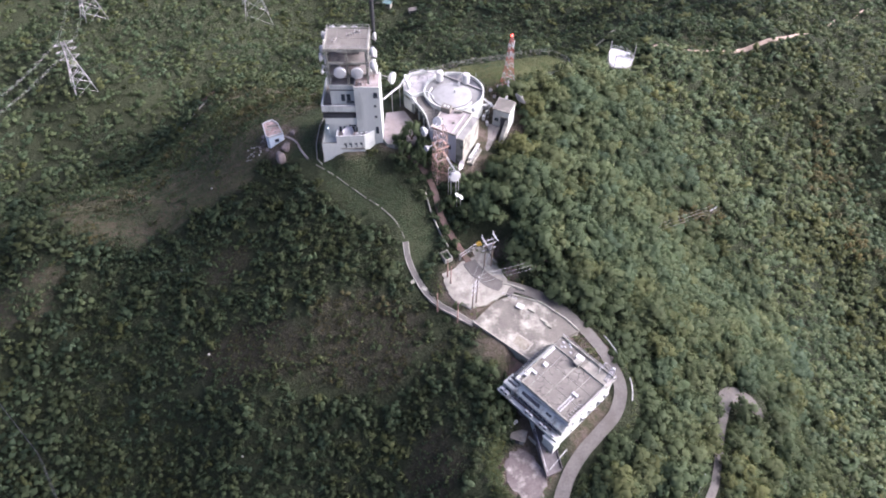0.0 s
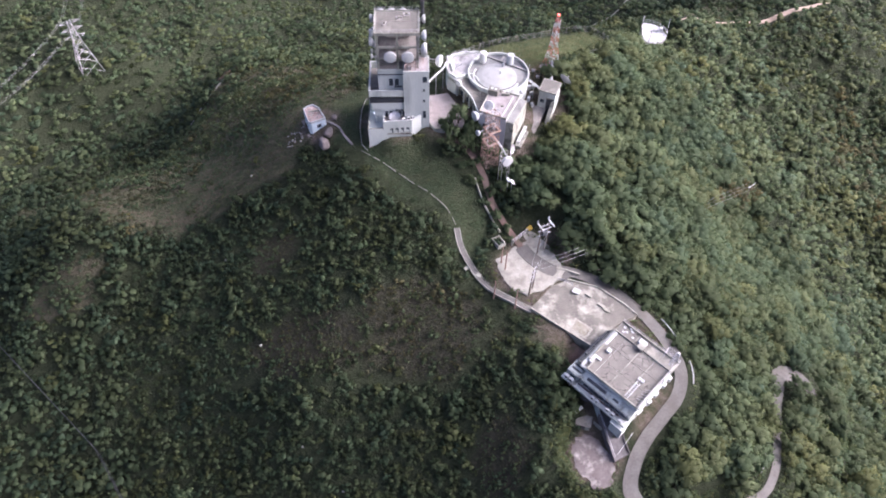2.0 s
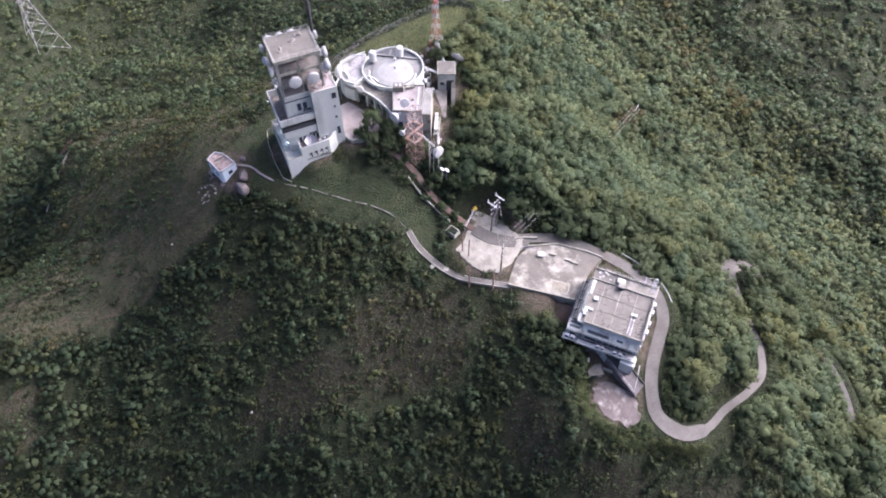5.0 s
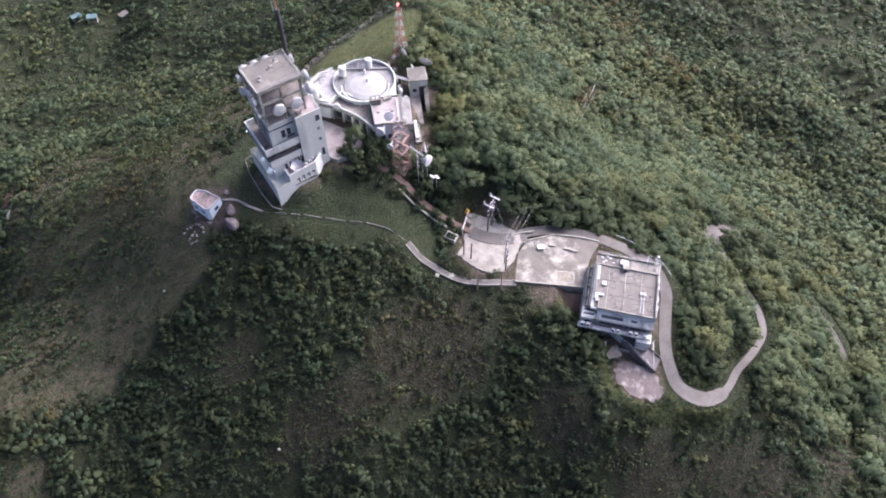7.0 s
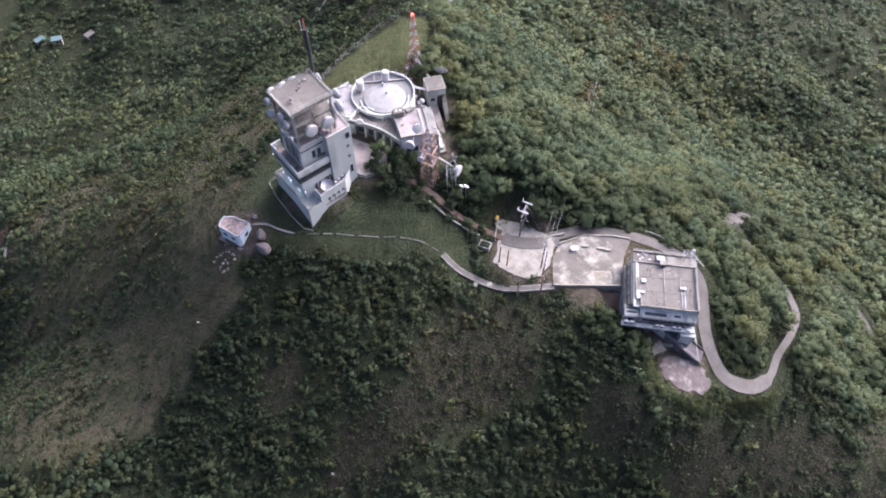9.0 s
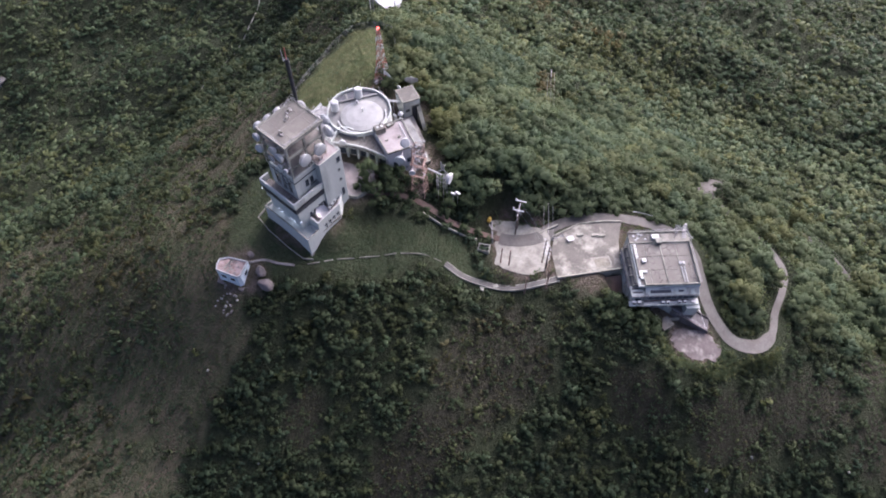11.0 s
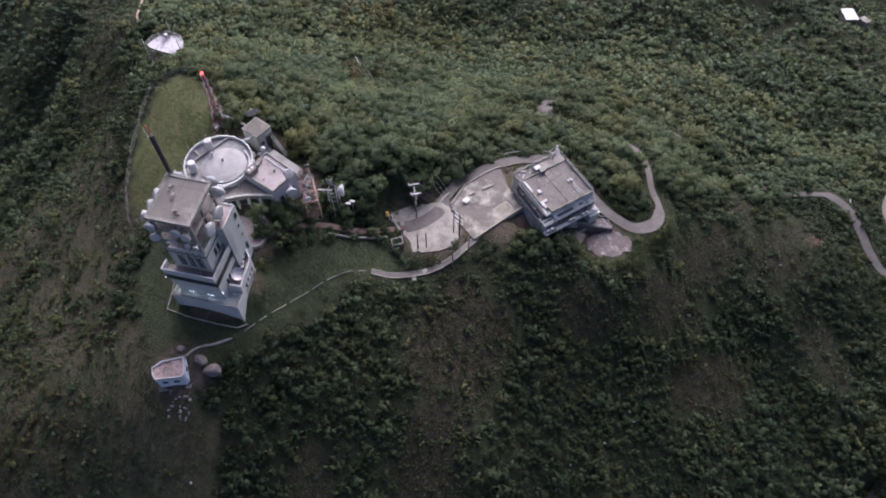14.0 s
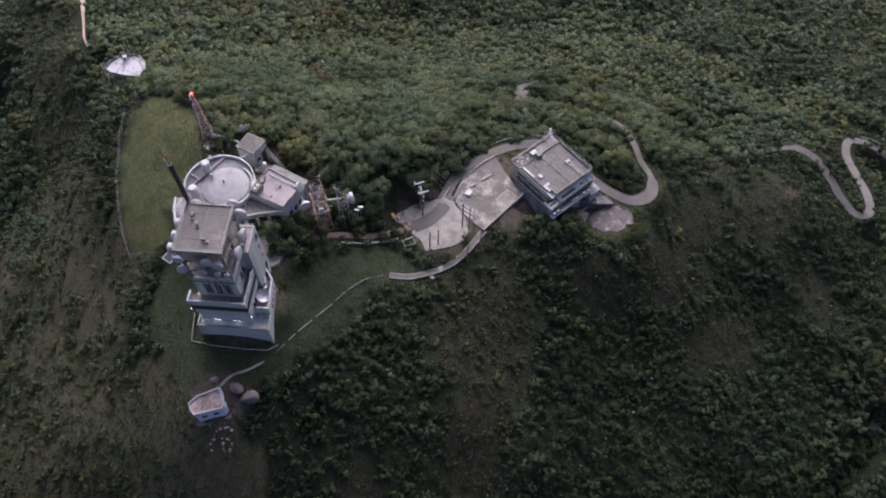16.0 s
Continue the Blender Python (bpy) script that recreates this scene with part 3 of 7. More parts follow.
_tq[:, 2] = height(_tq[:, 0], _tq[:, 1]) + 0.1
tagged(ribbon("hill_trail", _tq, TRACK_N, 0.6, TRAIL, lift=0.25, thick=0.8, widths=0.5 + 1.5 * np.exp(-((_tq[:, 0] - 135) / 22) ** 2)), "pale bare-earth trail along the far ridge", "trail", kind="structure")


# ---- trees ----
def crown_template(rng, lumps, leaves, size, cores=True, wide=0.72, lump=(0.26, 0.46)):
    """Corners, faces, outward directions and tint of one crown about 1 m in radius: uneven clumps set with small leaf sprays."""
    verts, faces, tint, out = [], [], [], []
    centres = []
    for i in range(lumps):
        a = i * 2.4 + rng.uniform(-0.5, 0.5)
        r = wide * math.sqrt(i / max(1, lumps - 1)) * rng.uniform(0.8, 1.1)
        centres.append((r * math.cos(a), r * math.sin(a), 0.62 + 0.62 * (1 - r * r) * rng.uniform(0.6, 1.15), rng.uniform(*lump)))
    mid = np.array((0, 0, 0.45))
    base = 0
    ico = bmesh.new()
    bmesh.ops.create_icosphere(ico, subdivisions=1, radius=1)
    iv = np.array([v.co[:] for v in ico.verts])
    it = [[v.index for v in f.verts] for f in ico.faces]
    ico.free()

    def outward(p, c):
        d = 0.62 * (p - mid) / np.linalg.norm(p - mid, axis=-1, keepdims=True) + 0.38 * (p - c) / np.maximum(np.linalg.norm(p - c, axis=-1, keepdims=True), 1e-6)
        return d / np.linalg.norm(d, axis=-1, keepdims=True)
    if cores:
        for cx, cy, cz, r in centres:
            v = iv * r * 0.68 * rng.uniform(0.75, 1.25, (len(iv), 1)) + (cx, cy, cz)
            verts.append(v)
            out.append(outward(v, np.array((cx, cy, cz))))
            faces += [[base + k for k in f] for f in it]
            # inner shade in the tint: clumps a little darker than the sprays over them
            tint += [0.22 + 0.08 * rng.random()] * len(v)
            base += len(v)
    for i in range(leaves):
        cx, cy, cz, r = centres[rng.integers(len(centres))]
        d = rng.normal(size=3)
        d[2] = d[2] + 0.5
        d /= np.linalg.norm(d)
        c = np.array((cx, cy, cz)) + d * r * rng.uniform(0.72, 1.28)
        nrm = d + rng.normal(size=3) * 0.5
        nrm /= np.linalg.norm(nrm)
        u = np.cross(nrm, rng.normal(size=3))
        u /= np.linalg.norm(u)
        w = np.cross(nrm, u)
        s = size * rng.uniform(0.6, 1.3)
        q = np.array([c - u * s, c - w * s * 0.6, c + u * s, c + w * s * 0.6]) + nrm * np.array([[-0.25 * s], [0.1 * s], [-0.25 * s], [0.1 * s]])
        verts.append(q)
        o = outward(c[None], np.array((cx, cy, cz)))[0] + 0.3 * nrm * np.sign(nrm @ d)
        out.append(np.repeat((o / np.linalg.norm(o))[None], 4, 0))
        faces += [[base, base + 1, base + 2], [base, base + 2, base + 3]]
        # light from above in the tint: sprays that face up are paler
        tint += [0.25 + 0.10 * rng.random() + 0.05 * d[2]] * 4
        base += 4
    return np.concatenate(verts), np.array(faces), np.array(tint), np.concatenate(out)


def mesh_from(name, V, F, tint, out, mat, hue=None):
    me = bpy.data.meshes.new(name)
    me.vertices.add(len(V))
    me.vertices.foreach_set("co", np.ascontiguousarray(V, np.float32).ravel())
    me.loops.add(F.size)
    me.loops.foreach_set("vertex_index", np.ascontiguousarray(F, np.int32).ravel())
    me.polygons.add(len(F))
    me.polygons.foreach_set("loop_start", np.arange(0, F.size, F.shape[1], dtype=np.int32))
    me.polygons.foreach_set("use_smooth", np.ones(len(F), bool))
    me.update()
    me.normals_split_custom_set_from_vertices(np.ascontiguousarray(out, np.float32))
    a = me.attributes.new("tint", "FLOAT", "POINT")
    a.data.foreach_set("value", np.ascontiguousarray(tint, np.float32))
    b = me.attributes.new("hue", "FLOAT", "POINT")
    b.data.foreach_set("value", np.ascontiguousarray(np.full(len(V), 0.5) if hue is None else hue, np.float32))
    me.materials.append(mat)
    return me


rng = np.random.default_rng(7)
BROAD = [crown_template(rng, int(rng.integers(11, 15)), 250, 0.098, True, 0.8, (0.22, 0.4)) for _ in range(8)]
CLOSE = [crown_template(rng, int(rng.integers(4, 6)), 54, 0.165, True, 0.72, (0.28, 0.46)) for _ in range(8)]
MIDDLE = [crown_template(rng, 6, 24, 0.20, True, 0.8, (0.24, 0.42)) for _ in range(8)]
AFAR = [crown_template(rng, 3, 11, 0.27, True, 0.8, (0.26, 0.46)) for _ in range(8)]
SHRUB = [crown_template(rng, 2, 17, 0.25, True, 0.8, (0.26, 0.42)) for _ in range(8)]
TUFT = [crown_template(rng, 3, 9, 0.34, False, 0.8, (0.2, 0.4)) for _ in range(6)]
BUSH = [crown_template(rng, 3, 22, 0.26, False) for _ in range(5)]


def scatter(templates, xs, ys, zs, radii, tall, tints, name, mat, label):
    Vs, Fs, Ts, Ns, Hs = [], [], [], [], []
    base = 0
    hues = np.clip(0.48 + 0.16 * patchy(xs, ys, 13, 31) + 0.18 * patchy(xs, ys, 38, 33) + rng.normal(0, 0.2, len(xs)) + 0.35 * (rng.random(len(xs)) < 0.05), 0, 1)
    kinds = rng.integers(len(templates), size=len(xs))
    turns = rng.uniform(0, 6.283, len(xs))
    for k, (V, F, T, N) in enumerate(templates):
        s = np.where(kinds == k)[0]
        if not len(s):
            continue
        c, sn = np.cos(turns[s])[:, None], np.sin(turns[s])[:, None]
        x = (V[None, :, 0] * c - V[None, :, 1] * sn) * radii[s][:, None] + xs[s][:, None]
        y = (V[None, :, 0] * sn + V[None, :, 1] * c) * radii[s][:, None] + ys[s][:, None]
        z = V[None, :, 2] * (radii[s] * tall[s])[:, None] + zs[s][:, None]
        Vs.append(np.stack([x, y, z], -1).reshape(-1, 3))
        Ns.append(np.stack([N[None, :, 0] * c - N[None, :, 1] * sn, N[None, :, 0] * sn + N[None, :, 1] * c, np.broadcast_to(N[None, :, 2], x.shape)], -1).reshape(-1, 3))
        Fs.append((F[None] + (np.arange(len(s)) * len(V))[:, None, None]).reshape(-1, 3) + base)
        Hs.append(np.repeat(hues[s], len(V)))
        Ts.append((T[None] + tints[s][:, None]).ravel())
        base += len(s) * len(V)
    me = mesh_from(name, np.concatenate(Vs), np.concatenate(Fs), np.concatenate(Ts), np.concatenate(Ns), mat, np.concatenate(Hs))
    return tagged(new(name, me), label, name.replace("_", " "), kind="stuff")


# stretches of the road that lie open to the sky; the trees close over the rest
SEEN = ~((np.arange(len(ROAD_Q)) > 70) & (((ROAD_Q[:, 0] > 74) & (ROAD_Q[:, 1] > 52) & (ROAD_Q[:, 1] < 80)) | ((ROAD_Q[:, 0] > 70) & (ROAD_Q[:, 1] > -2) & (ROAD_Q[:, 1] < 40)) | ((np.arange(len(ROAD_Q)) > 104) & (ROAD_Q[:, 1] > -2) & (ROAD_Q[:, 1] < 40)) | (ROAD_Q[:, 1] < -52) | (ROAD_Q[:, 0] < 12)))


HAIRPIN = ROAD_Q[np.hypot(ROAD_Q[:, 0] - 72, ROAD_Q[:, 1] - 83) < 5.0]


def clear_of_ways(x, y, margin):
    keep = np.ones(len(x), bool)
    margin = np.asarray(margin)
    for Q, half in ((ROAD_Q[SEEN], 1.35), (ROAD_Q[30:62], 2.9), (HAIRPIN, 2.2), (PATH_Q, 1.0), (DRAIN_Q, 0.9)):
        for i in range(0, len(x), 4000):
            c = slice(i, i + 4000)
            d = ((x[c, None] - Q[:, 0]) ** 2 + (y[c, None] - Q[:, 1]) ** 2).min(1)
            keep[c] &= d > (half + margin[c]) ** 2
    return keep


def grove(x0, x1, y0, y1, step):
    gx, gy = np.meshgrid(np.arange(x0, x1, step), np.arange(y0, y1, step))
    gx, gy = gx.ravel(), gy.ravel()
    return gx + rng.uniform(-0.48, 0.48, len(gx)) * step, gy + rng.uniform(-0.48, 0.48, len(gx)) * step


def open_ground(x, y):
    return np.maximum.reduce([inside(x, y, LAWN, 0.05), inside(x, y, TURF, 0.1), inside(x, y, BARE, 0.05)])


def east_side(x, y):
    """Positive on the east flank of the ridge, where the tall woods grow."""
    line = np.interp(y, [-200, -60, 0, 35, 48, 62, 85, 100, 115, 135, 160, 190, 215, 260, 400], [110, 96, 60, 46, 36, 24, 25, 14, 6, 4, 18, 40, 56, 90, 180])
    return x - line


SEEN_LAND = [(-275, 372), (-160, 490), (-72, 525), (30, 520), (110, 480), (160, 395), (280, 392), (315, 225), (370, 175), (372, 85), (312, 5), (305, -100), (250, -155), (150, -110), (44, -78), (-50, -60), (-130, 50), (-185, 160)]


def in_view(x, y):
    """The country that the flight looks over; beyond it the hills are bare sheet."""
    return outline_depth(x, y, SEEN_LAND) > 0


LONE = []          # trees that stand as things of their own: x, y, radius, tallness, tint


def tints_for(x, y):
    t = 0.12 * patchy(x, y, 16, 11) + rng.normal(0, 0.085, len(x)) + 0.11 * patchy(x, y, 45, 12)
    t += 0.22 * (rng.random(len(x)) < 0.035)
    return t


# hard standings and buildings where nothing grows
HARD = [(19.5, 93, 13, 8.5, -38), (6, 108, 10, 7.5, -55), (25, 76, 12, 12, 0), (17, 60, 5, 6.5, 0), (21.5, 66, 3, 7, 15)]

LOWER_YARD = [(14.4, 64.6), (13.2, 61.6), (13.2, 58.4), (14.2, 56.0), (16.0, 54.0), (18.4, 52.9), (20.6, 54.4), (21.6, 57.0), (21.6, 59.4), (19.6, 63.2), (17.6, 65.4)]


def plant():
    cx, cy = 5.0, 100.0
    dist_to = lambda x, y: np.hypot(x - cx, (y - cy) / 1.05)
    # tall woods on the east flank
    x, y = grove(-20, 135, -25, 225, 3.2)
    r = rng.uniform(2.1, 4.4, len(x)) * (1 + 0.25 * (patchy(x, y, 11, 9) > 0.3))
    keep = (dist_to(x, y) < 98) & (east_side(x, y) > 0) & (open_ground(x, y) < -0.1) & clear_of_ways(x, y, r * 0.42) & (inside(x, y, BROWN, 0.4) + rng.normal(0, 0.2, len(x)) < 0.05)
    x, y, r = x[keep], y[keep], r[keep]
    # leaf tint raised on the east flank to paint in its sunlight
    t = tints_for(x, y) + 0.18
    tall = rng.uniform(0.55, 0.8, len(x))
    near = np.where(((x[:, None] - ROAD_Q[:60, 0]) ** 2 + (y[:, None] - ROAD_Q[:60, 1]) ** 2).min(1) < 9.0 ** 2)[0][:110]
    LONE.extend((x[k], y[k], r[k], tall[k], t[k]) for k in near)
    rest = np.setdiff1d(np.arange(len(x)), near)
    x, y, r, t, tall = x[rest], y[rest], r[rest], t[rest], tall[rest]
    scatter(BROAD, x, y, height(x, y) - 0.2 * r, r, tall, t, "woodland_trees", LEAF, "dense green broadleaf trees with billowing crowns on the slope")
    # close low woods on the west flank
    x, y = grove(-145, 78, -40, 205, 2.2)
    r = np.clip(np.exp(rng.normal(0.52, 0.24, len(x))) * (1 + 0.15 * patchy(x, y, 12, 41)), 1.0, 3.1)
    b = inside(x, y, BROWN, 0.45)
    sc = inside(x, y, SCRUB, 0.3)
    keep = ((dist_to(x, y) < 106) | (x > 0) & (y < 60)) & (east_side(x, y) <= 0) & (open_ground(x, y) < -0.06) & clear_of_ways(x, y, r * 0.5) & (inside(x, y, RAW, 0.1) < 0)
    keep &= (b + 0.22 * patchy(x, y, 6, 61) + rng.normal(0, 0.10, len(x)) < 0.02) & (sc < -0.02)
    keep &= patchy(x, y, 19, 63) + rng.normal(0, 0.15, len(x)) > -0.95
    x, y, r, b = x[keep], y[keep], r[keep], b[keep]
    r *= np.clip(0.95 - (b + 0.25) * 1.1, 0.55, 1.0)
    # tint lowered for darker leaves and painted shade, more so farther west
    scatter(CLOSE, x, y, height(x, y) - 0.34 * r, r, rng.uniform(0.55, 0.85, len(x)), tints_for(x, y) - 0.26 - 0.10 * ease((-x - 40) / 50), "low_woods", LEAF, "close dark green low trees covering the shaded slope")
    # middle woods
    x, y = grove(-200, 250, -110, 340, 3.5)
    r = rng.uniform(1.9, 3.9, len(x))
    b = np.maximum.reduce([inside(x, y, BROWN, 0.35), inside(x, y, SPUR, 0.3), inside(x, y, RAW, 0.1)])
    sc = inside(x, y, SCRUB, 0.35)
    d = dist_to(x, y)
    west = east_side(x, y) <= 0
    keep = in_view(x, y) & ((d >= 98) & ~west | (d >= 106) & west & ((x < 0) | (y < -40) | (y > 200))) & (d < 212) & (open_ground(x, y) < -0.06) & clear_of_ways(x, y, r * 0.6) & (b < 0) & ((sc < 0) | (rng.random(len(x)) < 0.3 + 0.5 * patchy(x, y, 17, 71)))
    keep &= ((x - TRACK_Q[:, 0][:, None]) ** 2 + (y - TRACK_Q[:, 1][:, None]) ** 2).min(0) > 9
    keep &= ((x - 60) ** 2 + (y - 205.6) ** 2 > 30)
    x, y, r, sc = x[keep], y[keep], r[keep], sc[keep]
    r *= np.where(sc > 0, 0.6, 1.0)
    near = dist_to(x, y) < 160
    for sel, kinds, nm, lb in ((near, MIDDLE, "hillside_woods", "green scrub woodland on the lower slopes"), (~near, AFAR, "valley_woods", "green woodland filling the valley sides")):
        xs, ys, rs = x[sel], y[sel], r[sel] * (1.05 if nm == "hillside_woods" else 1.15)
        # flank light painted into the tint: dimmest south-west, brightest east
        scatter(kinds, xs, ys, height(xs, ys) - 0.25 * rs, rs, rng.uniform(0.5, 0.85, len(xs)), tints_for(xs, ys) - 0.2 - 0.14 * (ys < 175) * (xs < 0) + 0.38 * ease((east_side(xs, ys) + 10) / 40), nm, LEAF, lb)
    # far woods
    x, y = grove(-280, 375, -160, 530, 5.3)
    d = dist_to(x, y)
    keep = in_view(x, y) & (d >= 211)
    x, y = x[keep], y[keep]
    r = rng.uniform(2.9, 5.0, len(x))
    scatter(AFAR, x, y, height(x, y) - 0.3 * r, r, rng.uniform(0.42, 0.75, len(x)), tints_for(x, y) + 0.04, "far_woods", LEAF, "distant wooded hillsides in muted green")
    # low scrub on the open slopes, in drifts
    x, y = rng.uniform(-190, 130, 42000), rng.uniform(-30, 310, 42000)
    br, sc, sp, tu = inside(x, y, BROWN, 0.3) - 0.1, inside(x, y, SCRUB, 0.3), inside(x, y, SPUR, 0.3), inside(x, y, TURF, 0.2)
    drift = patchy(x, y, 9, 43) + 0.6 * patchy(x, y, 30, 45)
    crest = np.interp(x, [-180, -104, -84, -50], [170, 133, 131, 142])
    dens = np.where(sp > 0, np.clip(0.06 + 0.55 * drift + 0.5 * ease((y - crest - 16) / 16) + 0.35 * ease((-x - 96) / 10), 0.03, 0.9), np.where(sc > 0, np.clip(0.85 + 0.5 * drift, 0.3, 1), np.where(tu > 0, 0.12, np.clip(0.55 + 0.5 * drift, 0.1, 0.9))))
    keep = (np.maximum.reduce([br, sc, tu - 0.1]) > -0.12) & (rng.random(len(x)) < dens) & (inside(x, y, BARE, 0.05) < -0.03) & (inside(x, y, LAWN, 0.02) < -0.05) & (inside(x, y, RAW, 0.1) < 0) & clear_of_ways(x, y, np.full(len(x), 0.6)) & ((east_side(x, y) < 12) | (y < 60) | (sc > 0))
    x, y, br, sc, tu = x[keep], y[keep], br[keep], sc[keep], tu[keep]
    r = np.clip(np.exp(rng.normal(0.22, 0.42, len(x))), 0.35, 2.4) * np.where(br > 0, 0.75, 1.0) * np.where(tu > 0, 0.5, 1.0)
    dry = patchy(x, y, 16, 17) + rng.normal(0, 0.4, len(x)) > 0.55
    for sel, nm, mt, lb, tm in ((dry, "dry_scrub", LEAF_DRY, "low brown dry scrub and bracken on the open slope", 0.0), (~dry, "green_scrub", LEAF, "low green bushes scattered over open ground", 0.0)):
        scatter(SHRUB, x[sel], y[sel], height(x[sel], y[sel]) - 0.5 * r[sel], r[sel], rng.uniform(0.55, 0.85, sel.sum()), rng.normal(tm, 0.09, sel.sum()) - 0.13 * (br[sel] > 0), nm, mt, lb)
    # rank grass of the spur and of the brown clearings
    x, y = rng.uniform(-175, 70, 100000), rng.uniform(-20, 215, 100000)
    sp, br, tu = inside(x, y, SPUR, 0.3), inside(x, y, BROWN, 0.4) - 0.05, inside(x, y, TURF, 0.2)
    keep = (np.maximum.reduce([sp, br, tu - 0.05]) > 0) & (inside(x, y, BARE, 0.05) < -0.03) & clear_of_ways(x, y, np.full(len(x), 0.4)) & (rng.random(len(x)) < 0.75 + 0.4 * patchy(x, y, 7, 83))
    x, y, tu = x[keep], y[keep], tu[keep]
    r = rng.uniform(0.3, 0.95, len(x)) * np.where(tu > 0, 0.6, 1.0)
    straw = (patchy(x, y, 18, 17) + rng.normal(0, 0.35, len(x)) > -0.1) & (tu < 0)
    for sel, nm, mt, lb in ((straw, "straw_grass", LEAF_DRY, "tufts of straw-brown hill grass"), (~straw, "green_grass", LEAF, "tufts of olive green hill grass")):
        scatter(TUFT, x[sel], y[sel], height(x[sel], y[sel]) - 0.55 * r[sel], r[sel], rng.uniform(0.4, 0.7, sel.sum()), rng.normal(-0.05, 0.08, sel.sum()), nm, mt, lb)
    # coarse clumps on the lawn's far half
    x, y = rng.uniform(-10, 40, 5200), rng.uniform(162, 194, 5200)
    keep = (inside(x, y, LAWN, 0.0) > 0.05) & (rng.random(5200) < np.clip(0.15 + (x - 6) / 40 + 0.5 * patchy(x, y, 5, 91), 0.03, 0.95)) & (inside(x, y, BARE, 0.0) < 0)
    x, y = x[keep], y[keep]
    r = rng.uniform(0.2, 0.55, len(x))
    scatter(TUFT, x, y, height(x, y) - 0.5 * r, r, rng.uniform(0.4, 0.7, len(x)), rng.normal(0.08, 0.08, len(x)), "lawn_clumps", LEAF, "coarse green grass clumps on the fenced lawn")
    # rank grass along the road and the yards
    k = rng.integers(0, 78, 1500)
    side = np.where(rng.random(1500) < 0.5, -1, 1) * rng.uniform(1.75, 4.2, 1500)
    x, y = ROAD_Q[k, 0] + ROAD_N[k, 0] * side + rng.normal(0, 0.4, 1500), ROAD_Q[k, 1] + ROAD_N[k, 1] * side + rng.normal(0, 0.4, 1500)
    edge = np.array([(12.2, 64.5), (11.4, 60), (12.6, 55.6), (16, 52.2), (20, 51.4), (8, 93), (4, 98.6), (-2, 103), (-4, 107), (12, 100), (9.6, 98.2), (16, 104.6), (13.6, 111.6), (11, 116.4)])
    j = rng.integers(len(edge), size=700)
    x, y = np.append(x, edge[j, 0] + rng.normal(0, 1.3, 700)), np.append(y, edge[j, 1] + rng.normal(0, 1.3, 700))
    keep = clear_of_ways(x, y, np.full(len(x), 0.3)) & (inside(x, y, HARD, 0.0) < 0)
    x, y = x[keep], y[keep]
    r = rng.uniform(0.25, 0.75, len(x))
    scatter(BUSH, x, y, height(x, y) - 0.4 * r, r, rng.uniform(0.6, 1.1, len(x)), rng.normal(0.22, 0.1, len(x)), "verge_grass", LEAF, "rank yellow-green grass tufts along the road and yards")
    # a bright grassy bank round the lower yard and inside the bend
    rim, _ = along([(12.0, 67.0, 0), (10.6, 62.5, 0), (10.9, 57.5, 0), (12.6, 53.4, 0), (16.0, 50.4, 0), (19.8, 48.8, 0), (22.0, 46.2, 0), (25.6, 43.6, 0), (30.0, 42.6, 0)], 0.5)
    bend, _ = along([(29.4, 58.0, 0), (28.2, 54.0, 0), (29.6, 51.0, 0), (33.4, 50.0, 0), (38.0, 51.6, 0)], 0.5)
    j, k = rng.integers(len(rim), size=1100), rng.integers(len(bend), size=420)
    x = np.append(rim[j, 0] + rng.normal(0, 0.95, 1100), bend[k, 0] + rng.normal(0, 0.6, 420))
    y = np.append(rim[j, 1] + rng.normal(0, 0.95, 1100), bend[k, 1] + rng.normal(0, 0.6, 420))
    keep = clear_of_ways(x, y, np.full(len(x), -0.5)) & (outline_depth(x, y, LOWER_YARD) < -0.2)
    x, y = x[keep], y[keep]
    r = rng.uniform(0.3, 0.8, len(x))
    scatter(BUSH, x, y, height(x, y) - 0.3 * r, r, rng.uniform(0.6, 1.0, len(x)), rng.normal(0.42, 0.14, len(x)), "bank_grass", LEAF, "bright yellow-green grass on the bank round the lower yard")
    # pale brown, flowering crowns on the far east flank, and the withered patch under the wires
    spots = [(145, 202, 7), (158, 193, 7), (153, 219, 6), (153, 160, 6), (150, 175, 7), (164, 205, 7), (140, 190, 5), (80, 148, 6), (74, 144, 4), (87, 153, 4)]
    x = np.concatenate([rng.normal(cx, w * 0.55, 9) for cx, cy, w in spots])
    y = np.concatenate([rng.normal(cy, w * 0.55, 9) for cx, cy, w in spots])
    r = rng.uniform(1.3, 2.6, len(x))
    scatter(MIDDLE, x, y, height(x, y) + 0.55 * r, r, rng.uniform(0.9, 1.2, len(x)), rng.normal(0.2, 0.15, len(x)) - 0.25 * (x < 100), "dry_trees", LEAF_DRY, "pale brown half-dry trees among the green woods")



plant()


def trunk_mesh(seed):
    """A tapered trunk with three limbs, for a crown 1 m in radius on z = 0."""
    g = np.random.default_rng(seed)
    bm = rod((0, 0, -1.2), (0.03, 0.02, 0.5), 0.10, None, 7, 0.07)
    for k in range(4):
        a = 1.57 * k + g.uniform(-0.4, 0.4)
        rod((0.03, 0.02, 0.42), (0.45 * math.cos(a), 0.45 * math.sin(a), 0.85 + g.uniform(0, 0.2)), 0.055, bm, 5, 0.02)
    me = bpy.data.meshes.new("trunk")
    bm.to_mesh(me)
    bm.free()
    me.materials.append(BARK)
    return me


CROWNS = [mesh_from("crown", V, F, T, N, LEAF) for V, F, T, N in BROAD]
